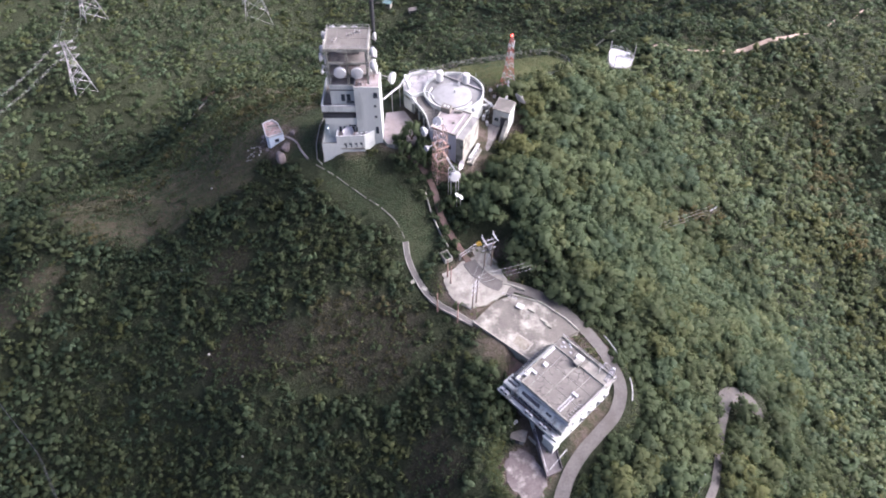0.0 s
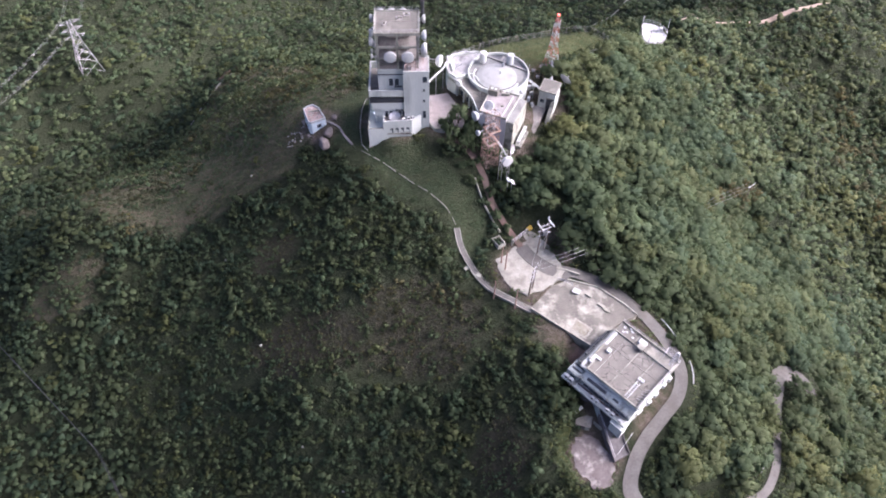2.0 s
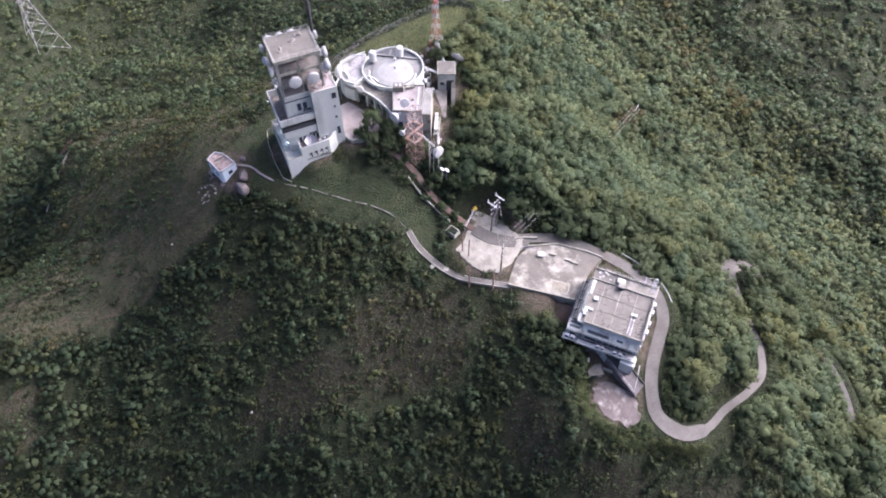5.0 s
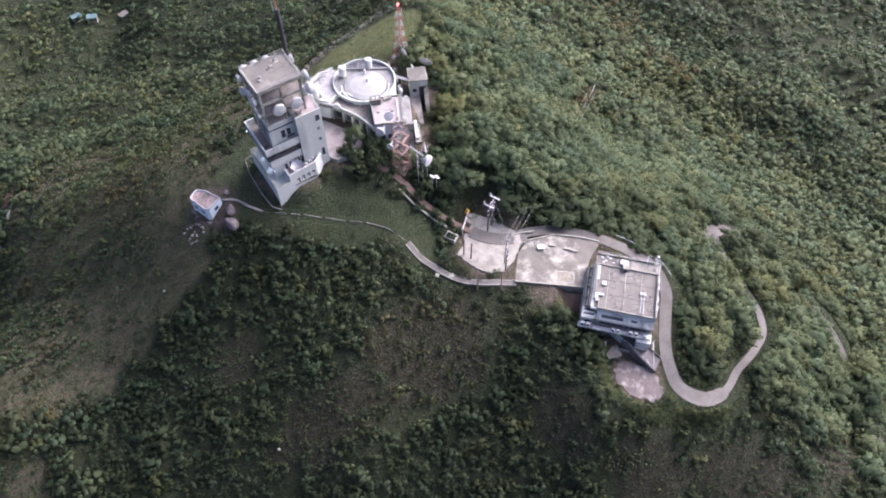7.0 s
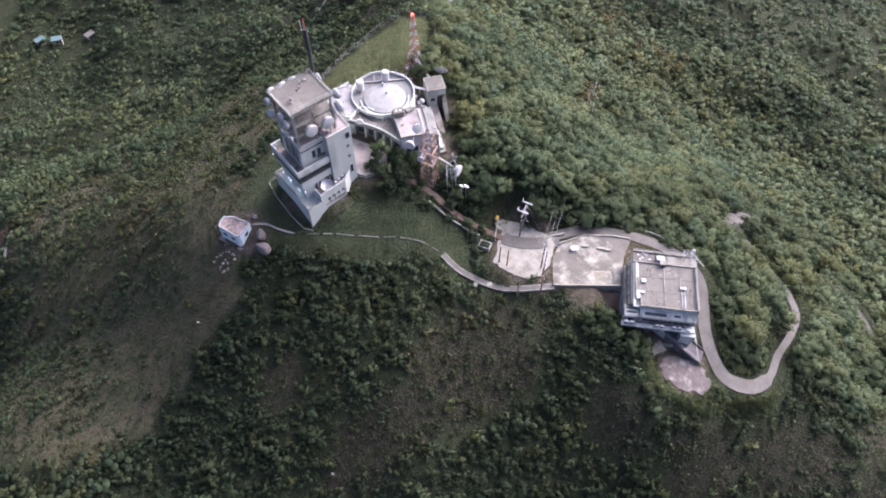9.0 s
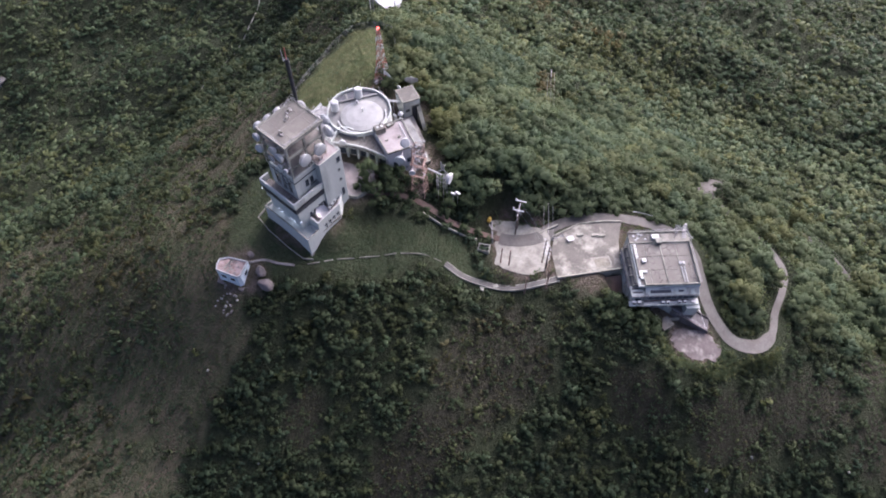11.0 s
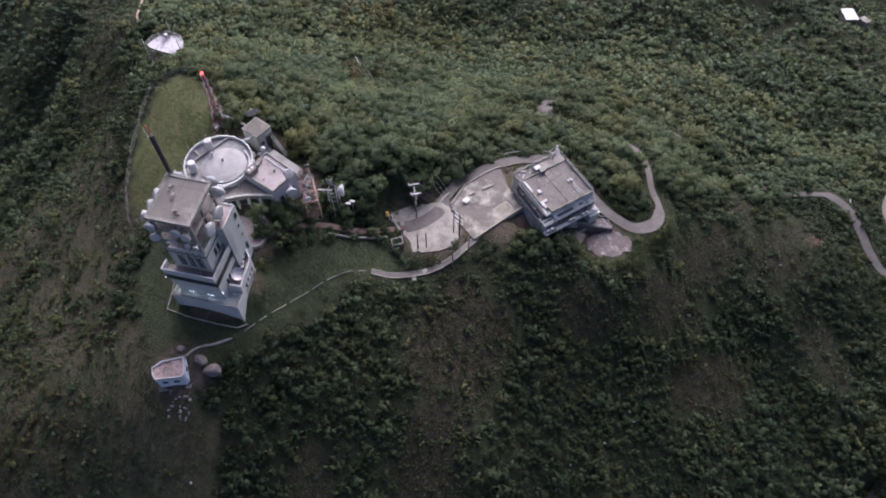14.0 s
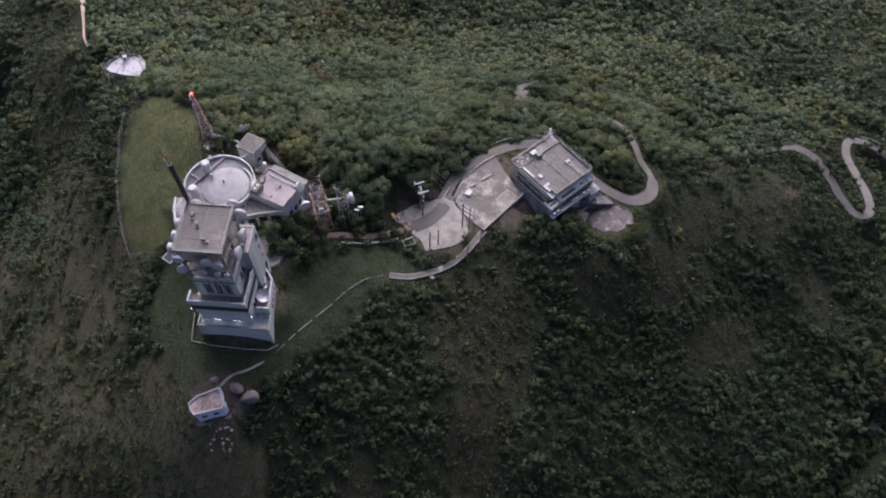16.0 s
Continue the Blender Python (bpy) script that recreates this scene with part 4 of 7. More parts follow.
TRUNKS = [trunk_mesh(k) for k in range(4)]


def tree(x, y, r, tall, k, label, group="roadside trees", lift=0.0):
    z = level(x, y)
    t = thing("tree", Matrix.LocRotScale((x, y, z - 0.35 * r + lift), Euler((0, 0, 2.4 * k)), (r, r, r * tall)), label, "tree", group)
    for nm, me in (("trunk", TRUNKS[k % 4]), ("crown", CROWNS[k % 8])):
        o = new(nm, me)
        o.parent = t
    return t


for k, (x, y, r, tall, tt) in enumerate(LONE):
    tree(x, y, r, tall, k, "green broadleaf tree with a billowing crown beside the road")
for k, (x, y, r, tall) in enumerate(((-8.6, 143.4, 3.5, 1.45), (-5.2, 140.6, 2.6, 1.3), (-10.4, 139.6, 2.6, 1.2), (-7.4, 136.6, 2.6, 1.2), (-13.4, 137.4, 1.3, 0.9), (-9.6, 134.0, 1.3, 0.8), (-5.6, 132.4, 1.5, 0.9), (-4.8, 136.8, 2.3, 1.2),
                                     (4.2, 131.6, 2.4, 1.2), (6.4, 128.0, 2.5, 1.2), (5.6, 123.4, 2.4, 1.2), (3.4, 120.6, 1.9, 1.2), (8.2, 132.4, 2.2, 1.2), (1.6, 129.6, 1.8, 1.1), (-3.4, 128.6, 1.1, 0.9), (-11.8, 142.0, 2.4, 1.2), (-2.6, 138.4, 2.5, 1.3), (-6.2, 138.8, 2.8, 1.3), (-1.6, 135.6, 2.2, 1.1), (1.8, 133.6, 2.5, 1.2), (-3.2, 133.2, 1.7, 1.0), (1.8, 125.8, 2.3, 1.2), (-0.6, 125.2, 2.0, 1.1), (0.4, 119.4, 1.7, 1.1), (2.9, 116.8, 1.6, 1.1), (-6.0, 129.0, 1.0, 0.8), (-8.0, 131.6, 1.2, 0.8), (-12.0, 134.6, 1.1, 0.8), (3.4, 113.9, 1.3, 1.0))):
    tree(x, y, r, tall, k + 3, "dark green tree growing between the tower and the annex", "trees by the annex")

for k, (x, y, r, tall) in enumerate(((13.0, 77.0, 2.4, 1.1), (15.2, 73.6, 2.1, 1.0), (10.6, 80.4, 2.5, 1.0), (12.6, 72.6, 2.3, 1.0), (9.4, 76.0, 2.4, 1.0), (14.0, 69.8, 1.7, 0.9), (10.0, 71.4, 2.4, 1.0), (7.4, 82.6, 2.2, 0.9), (11.8, 68.2, 2.0, 0.9), (6.4, 78.6, 2.3, 0.9))):
    tree(x, y, r, tall, k + 5, "dark green tree crowding the foot of the equipment building", "trees below the equipment building")


# ---- small building blocks ----
def railing(name, points, h, parent=None, mat=None, gap=1.6, bars=2, r=0.035, label="", category="railing", group=""):
    """Posts and rails along points (x, y, z). A thing of its own, or a part with posts and bars under it."""
    mat = mat or STEEL
    base = thing(name, None, label, category, group) if parent is None else None
    if parent is not None:
        base = part(name, rod(points[0], Vector(points[0]) + Vector((0, 0, h)), r, None, 5), mat, parent)
    for a, b in zip(points, points[1:]):
        a, b = Vector(a), Vector(b)
        n = max(1, int((b - a).length / gap))
        for i in range(n + 1):
            p = a.lerp(b, i / n)
            part("post", rod(p, p + Vector((0, 0, h)), r, None, 5), mat, base)
        for k in range(bars):
            z = Vector((0, 0, h * (k + 1) / bars))
            part("rail", rod(a + z, b + z, r * 0.9, None, 5), mat, base)
    return base


def window(parent, x0, y0, z0, x1, y1, z1, out, panes=2, name="window"):
    """A window on an upright face along x or y: dark glass panes, frame and sill. out: the way out (dx, dy)."""
    ox, oy = out
    t = 0.06
    w = part(name, box(x0 - abs(oy) * 0, y0, z0, x1 + ox * t, y1 + oy * t, z1), GLASS, parent)
    along_x = abs(oy) > 0
    L = (x1 - x0) if along_x else (y1 - y0)
    q = 0.07
    for i in range(panes + 1):
        s = i / panes * (L - q)
        if along_x:
            bm = box(x0 + s, min(y0, y0 + oy * (t + 0.04)), z0, x0 + s + q, max(y0, y0 + oy * (t + 0.04)), z1)
        else:
            bm = box(min(x0, x0 + ox * (t + 0.04)), y0 + s, z0, max(x0, x0 + ox * (t + 0.04)), y0 + s + q, z1)
        part("window_frame", bm, DISH, w)
    e = 0.12
    if along_x:
        part("window_sill", box(x0 - 0.1, min(y0, y0 + oy * e), z0 - 0.12, x1 + 0.1, max(y0, y0 + oy * e), z0 - 0.004), CONCRETE, w)
    else:
        part("window_sill", box(min(x0, x0 + ox * e), y0 - 0.1, z0 - 0.12, max(x0, x0 + ox * e), y1 + 0.1, z0 - 0.004), CONCRETE, w)
    return w


def drum_mesh(r, depth):
    """A shrouded dish, facing +x: back bowl, drum and slightly domed cover."""
    prof = [(-depth * 0.75, 0.0), (-depth * 0.7, r * 0.35), (-depth * 0.45, r * 0.75), (0, r * 0.97), (0.0, r * 1.02), (depth * 0.5, r * 1.02), (depth * 0.52, r), (depth * 0.6, r * 0.7), (depth * 0.66, 0.0)]
    bm = bmesh.new()
    n = 20
    rings = []
    for px, pr in prof:
        if pr == 0:
            rings.append([bm.verts.new((px, 0, 0))])
        else:
            rings.append([bm.verts.new((px, pr * math.cos(6.2832 * k / n), pr * math.sin(6.2832 * k / n))) for k in range(n)])
    for a, b in zip(rings, rings[1:]):
        for k in range(n):
            j = (k + 1) % n
            if len(a) == 1:
                bm.faces.new((a[0], b[k], b[j]))
            elif len(b) == 1:
                bm.faces.new((a[k], a[j], b[0]))
            else:
                bm.faces.new((a[k], a[j], b[j], b[k]))
    bmesh.ops.recalc_face_normals(bm, faces=bm.faces)
    return bm


def dish(pos, heading, r, tilt=0.0, back=1.0, label="white round microwave drum dish bolted to the structure", group="microwave dishes", name="microwave_dish", depth=None):
    """heading: degrees anticlockwise from +x in which the dish looks."""
    d = thing(name, pose(*pos, 0, -tilt, heading), label, "dish antenna", group)
    depth = depth or r * 0.75
    part("drum", drum_mesh(r, depth), DISH, d, smooth=False)
    bm = rod((-depth * 0.7, 0, 0), (-back - depth * 0.5, 0, 0), 0.12)
    rod((-back - depth * 0.5, 0, -r * 0.6), (-back - depth * 0.5, 0, r * 0.6), 0.09, bm)
    part("mount", bm, STEEL, d)
    part("brace", rod((-depth * 0.4, 0, -r * 0.7), (-back - depth * 0.5, 0, -r * 0.5), 0.05), STEEL, d)
    return d


def mesh_dish(pos, heading, r, tilt=0.0, label="pale grey open mesh dish"):
    """An open bowl with ribs and a feed."""
    d = thing("mesh_dish", pose(*pos, 0, -tilt, heading), label, "dish antenna")
    bm = bmesh.new()
    n, rings = 20, []
    for k in range(5):
        rr = r * k / 4
        rings.append([bm.verts.new((0.35 * r * (k / 4) ** 2, 0, 0))] if k == 0 else [bm.verts.new((0.35 * r * (k / 4) ** 2, rr * math.cos(6.2832 * i / n), rr * math.sin(6.2832 * i / n))) for i in range(n)])
    for a, b in zip(rings, rings[1:]):
        for i in range(n):
            j = (i + 1) % n
            bm.faces.new((a[0], b[i], b[j]) if len(a) == 1 else (a[i], a[j], b[j], b[i]))
    ret = bmesh.ops.extrude_face_region(bm, geom=bm.faces[:])
    bmesh.ops.translate(bm, verts=[v for v in ret["geom"] if isinstance(v, bmesh.types.BMVert)], vec=(-0.05, 0, 0))
    bmesh.ops.recalc_face_normals(bm, faces=bm.faces)
    part("bowl", bm, STEEL, d)
    for a in (90, 210, 330):
        y, z = r * 0.9 * math.cos(radians(a)), r * 0.9 * math.sin(radians(a))
        part("feed_strut", rod((0.3 * r, y, z), (r * 0.8, 0, 0), 0.03, None, 5), STEEL, d)
    part("feed", rod((r * 0.75, 0, 0), (r * 0.95, 0, 0), 0.12), DISH, d)
    part("mount", rod((-0.05, 0, 0), (-0.2, 0, -r * 1.1), 0.08), STEEL, d)
    return d


def lattice(name, foot, top, w0, w1, bays, mats, r=0.07, label="", category="mast", turn=0.0, group=""):
    """A square lattice mast: four legs, and in each bay its braces; mats alternate from bay to bay."""
    m = thing(name, pose(*foot, 0, 0, turn), label, category, group)
    H = top - foot[2]

    def corner(k, s):
        w = (w0 + (w1 - w0) * s) / 2
        return Vector(((-w, w, w, -w)[k], (-w, -w, w, w)[k], H * s))
    for b in range(bays):
        s0, s1 = b / bays, (b + 1) / bays
        mat = mats[b * len(mats) // bays] if len(mats) > 2 else mats[b % len(mats)]
        for k in range(4):
            part("leg", rod(corner(k, s0), corner(k, s1), r, None, 5), mat, m)
        for k in range(4):
            j = (k + 1) % 4
            for p, q in ((corner(k, s0), corner(j, s1)), (corner(j, s0), corner(k, s1)), (corner(k, s1), corner(j, s1))):
                part("brace", rod(p, q, r * 0.6, None, 4), mat, m)
    return m


# ---- the tower block ----
tower = thing("tower_block", None, "tall pale grey concrete telecom tower with open dish decks on top", "tower")
TX0, TX1, TY0, TY1 = -28.8, -18.7, 144.0, 152.6
part("main_wall", box(TX0, TY0, 10.5, TX1, TY1, 28.7), WALL, tower)
part("stair_wall", box(-22.6, 142.4, 10.5, -16.2, 148.6, 29.4), WALL, tower, "windowless pale stair block")
part("lower_wall", box(-30.2, 143.2, 12.0, -22.5, 154.0, 19.9), WALL, tower)
# podium, its foot following the slope
part("podium", prism([(-32.0, 139.6), (-20.8, 140.4), (-17.5, 143.0), (-16.4, 146.0), (-18.5, 154.9), (-32.0, 154.9)], [3.5, 5.0, 8, 9, 8, 5.5], 12.8), WALL, tower)
part("podium_parapet", wall_run([(-28.2, 139.88), (-32.0, 139.6), (-32.0, 154.9), (-28, 154.9)][::-1], 12.75, 13.75, 0.25), WALL, tower)
part("podium_coping", wall_run([(-28.2, 139.83), (-32.05, 139.55), (-32.05, 154.95), (-28, 154.95)][::-1], 13.754, 13.84, 0.35), CONCRETE, tower)
part("south_terrace", prism([(-28.1, 139.9), (-20.8, 140.45), (-17.55, 143.05), (-16.45, 145.9), (-18, 146), (-28.1, 146)], 12.7, 14.7), WALL, tower)
part("terrace_floor", prism([(-28.0, 140.0), (-20.85, 140.55), (-17.6, 143.1), (-16.5, 145.8), (-18, 145.9), (-28.0, 145.9)], 14.6, 14.73), material("brown_terrace_tiles", (0.26, 0.215, 0.20), (0.36, 0.31, 0.29), 0.85, 0.5, 3.0, stain=(0.18, 0.15, 0.14), amount=0.4), tower)
part("terrace_parapet", wall_run([(-28.1, 142.6), (-28.1, 139.86), (-20.78, 140.41), (-17.5, 143.01), (-16.4, 145.95)], 14.65, 15.9, 0.25), WALL, tower)
part("terrace_coping", wall_run([(-28.15, 142.6), (-28.15, 139.82), (-20.76, 140.37), (-17.46, 142.98), (-16.36, 145.95)], 15.904, 15.99, 0.34), DISH, tower)
for x in (-26.6, -25.2, -23.8, -22.4):
    window(tower, x, 139.98 + (x + 28.1) * 0.075, 12.0, x + 1.05, 139.98 + (x + 28.1) * 0.075, 13.6, (0, -1), 2)
part("podium_recess", box(-27.2, 139.94, 11.5, -21.0, 140.36, 11.9), CONCRETE, tower)
# balcony bands
for z0, z1, x0, y0, yn in ((21.5, 23.7, -31.3, 142.6, 154.3),):
    part("balcony_floor", prism([(x0, y0), (-22.6, y0), (-22.6, TY0), (TX0, TY0), (TX0, yn), (x0, yn)], z0, z0 + 0.35), DECK, tower)
    part("balcony_parapet", wall_run([(TX0, yn), (x0, yn), (x0, y0), (-22.6, y0)], z0, z1, 0.22), WALL, tower)
    part("balcony_coping", wall_run([(TX0, yn + 0.06), (x0 - 0.06, yn + 0.06), (x0 - 0.06, y0 - 0.06), (-22.6, y0 - 0.06)], z1 + 0.004, z1 + 0.09, 0.34), DISH, tower)
part("balcony_slab", prism([(-30.8, 142.9), (-22.6, 142.9), (-22.6, TY0), (TX0, TY0), (TX0, 154.0), (-30.8, 154.0)], 17.6, 20.2), WALL, tower)
part("shadow_gap", prism([(-31.15, 142.7), (-22.55, 142.7), (-22.55, TY0), (TX0, TY0), (TX0, 154.15), (-31.15, 154.15)], 19.8, 21.5), DARK, tower, "dark recessed window band")
part("south_band", box(-30.8, 142.75, 17.6, -22.65, 142.9, 19.9), WALL, tower)
# windows
window(tower, -26.2, TY0, 24.4, -25.1, TY0, 26.4, (0, -1), 1)
window(tower, -24.8, TY0, 24.4, -23.7, TY0, 26.4, (0, -1), 1)
for z0, z1, x in ((20.3, 21.4, -24.9), (23.75, 24.3, -24.9), (17.0, 17.6, -24.9)):
    window(tower, x, 142.88 if z0 < 21.5 else TY0, z0, x + 2.0, 142.88 if z0 < 21.5 else TY0, z1, (0, -1), 3)
for z0, z1, w in ((26.6, 28.1, 1.2), (23.7, 24.3, 0.7), (20.3, 20.9, 0.7), (15.0, 17.2, 0.9)):
    window(tower, -17.9, 142.4, z0, -17.9 + w, 142.4, z1, (0, -1), 1)
for x in (-27.6, -26.4, -24.2, -23.2):
    window(tower, x, 143.2, 15.0, x + 0.8, 143.2, 16.6, (0, -1), 1)
for y in (145.2, 147.3, 149.4):
    window(tower, TX0, y, 23.3, TX0, y + 1.3, 26.8, (-1, 0), 2)
part("vent_strip", box(TX0 - 0.05, TY0 - 0.05, 27.5, -22.7, TY0, 27.85), DARK, tower)
part("vent_strip", box(TX0 - 0.05, TY0, 27.5, TX0, TY1, 27.85), DARK, tower)
# tubes over the podium terrace
for y in (146.6, 150.9):
    lamp = part("tube_light", box(-30.42, y - 0.75, 13.75, -30.22, y + 0.75, 13.95, None, 0.03), TUBE, tower, "lit white fluorescent tube light")
    part("light_housing", box(-30.45, y - 0.8, 13.96, -30.2, y + 0.8, 14.05), STEEL, lamp)
for p in ((-31.5, 154.2, 20.6), (-30.4, 143.0, 16.2)):
    bm = bmesh.new()
    bmesh.ops.create_icosphere(bm, subdivisions=2, radius=0.11, matrix=Matrix.Translation(p))
    part("globe_light", bm, TUBE, tower, "lit globe wall light")
# open decks
for z, t in ((32.3, 0.55), (35.85, 0.55)):
    part("deck_slab", box(TX0 + 0.1, TY0 + 0.1, z - 0.35, TX1 - 0.1, TY1 - 0.1, z - 0.1), DECK, tower)
    part("edge_beam", wall_run([(TX0, TY0), (TX1, TY0), (TX1, TY1), (TX0, TY1)], z - t, z, 0.4, None, True), CONCRETE, tower)
part("deck_floor", box(TX0 + 0.1, TY0 + 0.1, 28.7, TX1 - 0.1, TY1 - 0.1, 28.75), DECK, tower)
part("deck_kerb", wall_run([(TX0, TY0), (TX1, TY0), (TX1, TY1), (TX0, TY1)], 28.6, 29.1, 0.35, None, True), WALL, tower)
for y in (145.4, 146.7, 148.0, 149.3, 150.6):
    part("wall_pier", box(TX0 - 0.16, y - 0.14, 23.9, TX0, y + 0.14, 28.6), CONCRETE, tower)
part("podium_plinth", prism([(-32.25, 139.3), (-20.7, 140.1), (-17.2, 142.8), (-17.4, 143.0), (-20.8, 140.42), (-31.9, 139.7), (-31.9, 155.0), (-32.25, 155.2)], [3.2, 4.8, 7.8, 7.8, 5, 3.6, 5.2, 5.2], [7.6, 8.0, 9.4, 9.4, 8.0, 7.6, 8.4, 8.4]), CONCRETE, tower, "stained rough concrete plinth")
part("inner_core", box(-26.4, 147.6, 28.75, -21.0, 150.2, 39.1), DECK, tower, "grimy enclosed equipment core")
for x in (TX0 + 0.05, (TX0 + TX1) / 2 - 0.22, TX1 - 0.5):
    for y in (TY0 + 0.05, TY1 - 0.5):
        part("column", box(x, y, 28.75, x + 0.45, y + 0.45, 39.05), CONCRETE, tower)
for y in (147.0,):
    for x in (TX0 + 0.05, TX1 - 0.5):
        part("column", box(x, y, 28.75, x + 0.45, y + 0.45, 39.05), CONCRETE, tower)
for x, y in ((TX0 - 0.15, TY0 - 0.15), (TX1 + 0.15, TY0 - 0.15), (TX0 - 0.15, TY1 + 0.15), (TX1 + 0.15, TY1 + 0.15)):
    bm = bmesh.new()
    for k in range(14):
        z = 29 + k * 0.72
        rod((x - 0.12, y, z), (x + 0.12, y, z), 0.03, bm, 4)
    rod((x - 0.12, y, 28.8), (x - 0.12, y, 39.0), 0.035, bm, 4)
    rod((x + 0.12, y, 28.8), (x + 0.12, y, 39.0), 0.035, bm, 4)
    part("ladder_rack", bm, STEEL, tower)
part("roof_slab", box(TX0 - 0.35, TY0 - 0.35, 39.05, TX1 + 0.35, TY1 + 0.35, 39.6), CONCRETE, tower)
part("roof_covering", box(TX0 + 0.15, TY0 + 0.15, 39.5, TX1 - 0.15, TY1 - 0.15, 39.66), ROOF, tower)
part("roof_upstand", wall_run([(TX0 - 0.35, TY0 - 0.35), (TX1 + 0.35, TY0 - 0.35), (TX1 + 0.35, TY1 + 0.35), (TX0 - 0.35, TY1 + 0.35)], 39.55, 39.85, 0.25, None, True), CONCRETE, tower)
for x in (-26.3, -20.6):
    part("roof_joint", box(x, TY0 + 0.2, 39.66, x + 0.07, TY1 - 0.2, 39.7), DECK, tower)
for y in (148.4,):
    part("roof_joint", box(TX0 + 0.2, y, 39.66, TX1 - 0.2, y + 0.07, 39.705), DECK, tower)
railing("roof_rail", [(TX0 - 0.2, TY1 + 0.2, 39.8), (TX1 + 0.2, TY1 + 0.2, 39.8), (TX1 + 0.2, TY0 - 0.2, 39.8), (TX0 - 0.2, TY0 - 0.2, 39.8), (TX0 - 0.2, TY1 + 0.2, 39.8)], 0.9, tower)
# stair block roof: frames and boxes
part("stair_roof", box(-22.4, 142.6, 29.4, -16.4, 148.4, 29.5), material("pale_deck_screed", (0.28, 0.245, 0.232), (0.39, 0.35, 0.335), 0.9, 0.5, 3.0, stain=(0.2, 0.17, 0.165), amount=0.45), tower)
part("stair_upstand", wall_run([(-22.6, 142.4), (-16.2, 142.4), (-16.2, 148.6), (-18.6, 148.6)], 29.35, 29.75, 0.22), WALL, tower)
railing("stair_rail", [(-18.6, 142.6, 29.7), (-16.4, 142.6, 29.7), (-16.4, 148.4, 29.7)], 1.1, tower, gap=1.3)


def pipe_gantry(pos):
    g = thing("roof_gantry", pose(*pos), "rusted pipe frame and vents on a flat roof", "roof frame")
    for x in (0, 1.2, 2.4):
        part("upright", rod((x, 0, 0), (x, 0, 1.3), 0.05), RUST, g)
        part("upright", rod((x, 1.1, 0), (x, 1.1, 1.3), 0.05), RUST, g)
    for y in (0, 1.1):
        part("crossbar", rod((0, y, 1.3), (2.4, y, 1.3), 0.05), RUST, g)
    part("cabinet", box(0.5, 0.2, 0, 1.4, 0.9, 0.9, None, 0.03), STEEL, g)
    return g


pipe_gantry((-21.9, 143.2, 29.5))
pipe_gantry((-20.0, 145.9, 29.5))


def roof_vent(pos, turn):
    v = thing("roof_vent", pose(*pos, 0, 0, turn), "dark metal vent and pipe cluster on the tower roof", "vent")
    part("duct", box(-0.9, -0.15, 0.05, 0.9, 0.15, 0.35, None, 0.03), DECK, v)
    for x in (-0.6, 0.0, 0.6):
        part("pipe", rod((x, -0.4, 0), (x, 0.4, 0.55), 0.07), STEEL, v)
    part("cap", box(-0.25, -0.25, 0.35, 0.25, 0.25, 0.7, None, 0.04), CONCRETE, v)
    return v


roof_vent((-23.2, 149.6, 39.66), 20)
roof_vent((-26.6, 147.4, 39.66), 60)
roof_vent((-21.4, 150.9, 39.66), 5)

# dishes of the tower
BIG, MID, SMALL = 1.45, 0.98, 0.8
for x, z in ((-25.5, 33.9), (-21.3, 33.8)):
    dish((x, 142.9, z), -90, BIG, label="large white drum dish on the tower's open deck")
for y, z, r in ((151.9, 38.2, MID), (146.9, 37.6, MID), (145.0, 36.7, 1.0), (145.8, 33.3, 0.6), (144.1, 33.1, 0.6)):
    dish((-29.9, y, z), 180, r, label="white drum dish on the tower's open deck")
dish((-29.7, 152.4, 34.2), 200, MID, 12, label="white drum dish tipped on the tower's corner")
dish((-29.6, 148.9, 33.2), 175, 0.95, -10, depth=0.45, label="flat white panel dish on the tower's deck")
for x in (-27.9, -25.2, -22.4):
    dish((x, 153.7, 38.6), 90, MID, label="white drum dish on the tower's open deck")
for y, z, r in ((144.4, 38.6, BIG * 0.85), (144.0, 35.2, BIG), (147.5, 31.6, BIG * 0.9), (151.6, 38.2, MID), (150.5, 34.0, MID)):
    dish((-17.4, y, z), 0, r, label="white drum dish on the tower's open deck")
dish((-13.6, 150.6, 26.6), -20, 1.5, label="white drum dish on an outrigger between the buildings", back=2.4)

antenna = thing("black_whip_antenna", None, "tall black sheathed antenna pole beside the tower roof", "antenna")
part("pole", rod((-17.6, 152.9, 36), (-17.6, 152.9, 41.5), 0.42, None, 10), BLACK, antenna)
part("sheath", rod((-17.6, 152.9, 41.5), (-17.6, 152.9, 50.5), 0.48, None, 10), BLACK, antenna, "black sheath")
part("tip", rod((-17.6, 152.9, 50.5), (-17.6, 152.9, 53.2), 0.13, None, 8), RED, antenna)
part("side_rod", rod((-18.3, 153.1, 50.3), (-18.3, 153.1, 53.0), 0.07), DISH, antenna)
part("side_arm", rod((-17.6, 152.9, 50.6), (-18.3, 153.1, 50.6), 0.05), STEEL, antenna)
for z in (37.0, 39.2):
    part("clamp", rod((-17.6, 152.9, z), (-18.7, 152.4, z), 0.08), STEEL, antenna)
for k in range(5):
    part("dipole", box(-17.2, 152.85, 43.0 + k * 1.6, -17.05, 152.95, 43.9 + k * 1.6), DISH if k > 3 else BLACK, antenna)

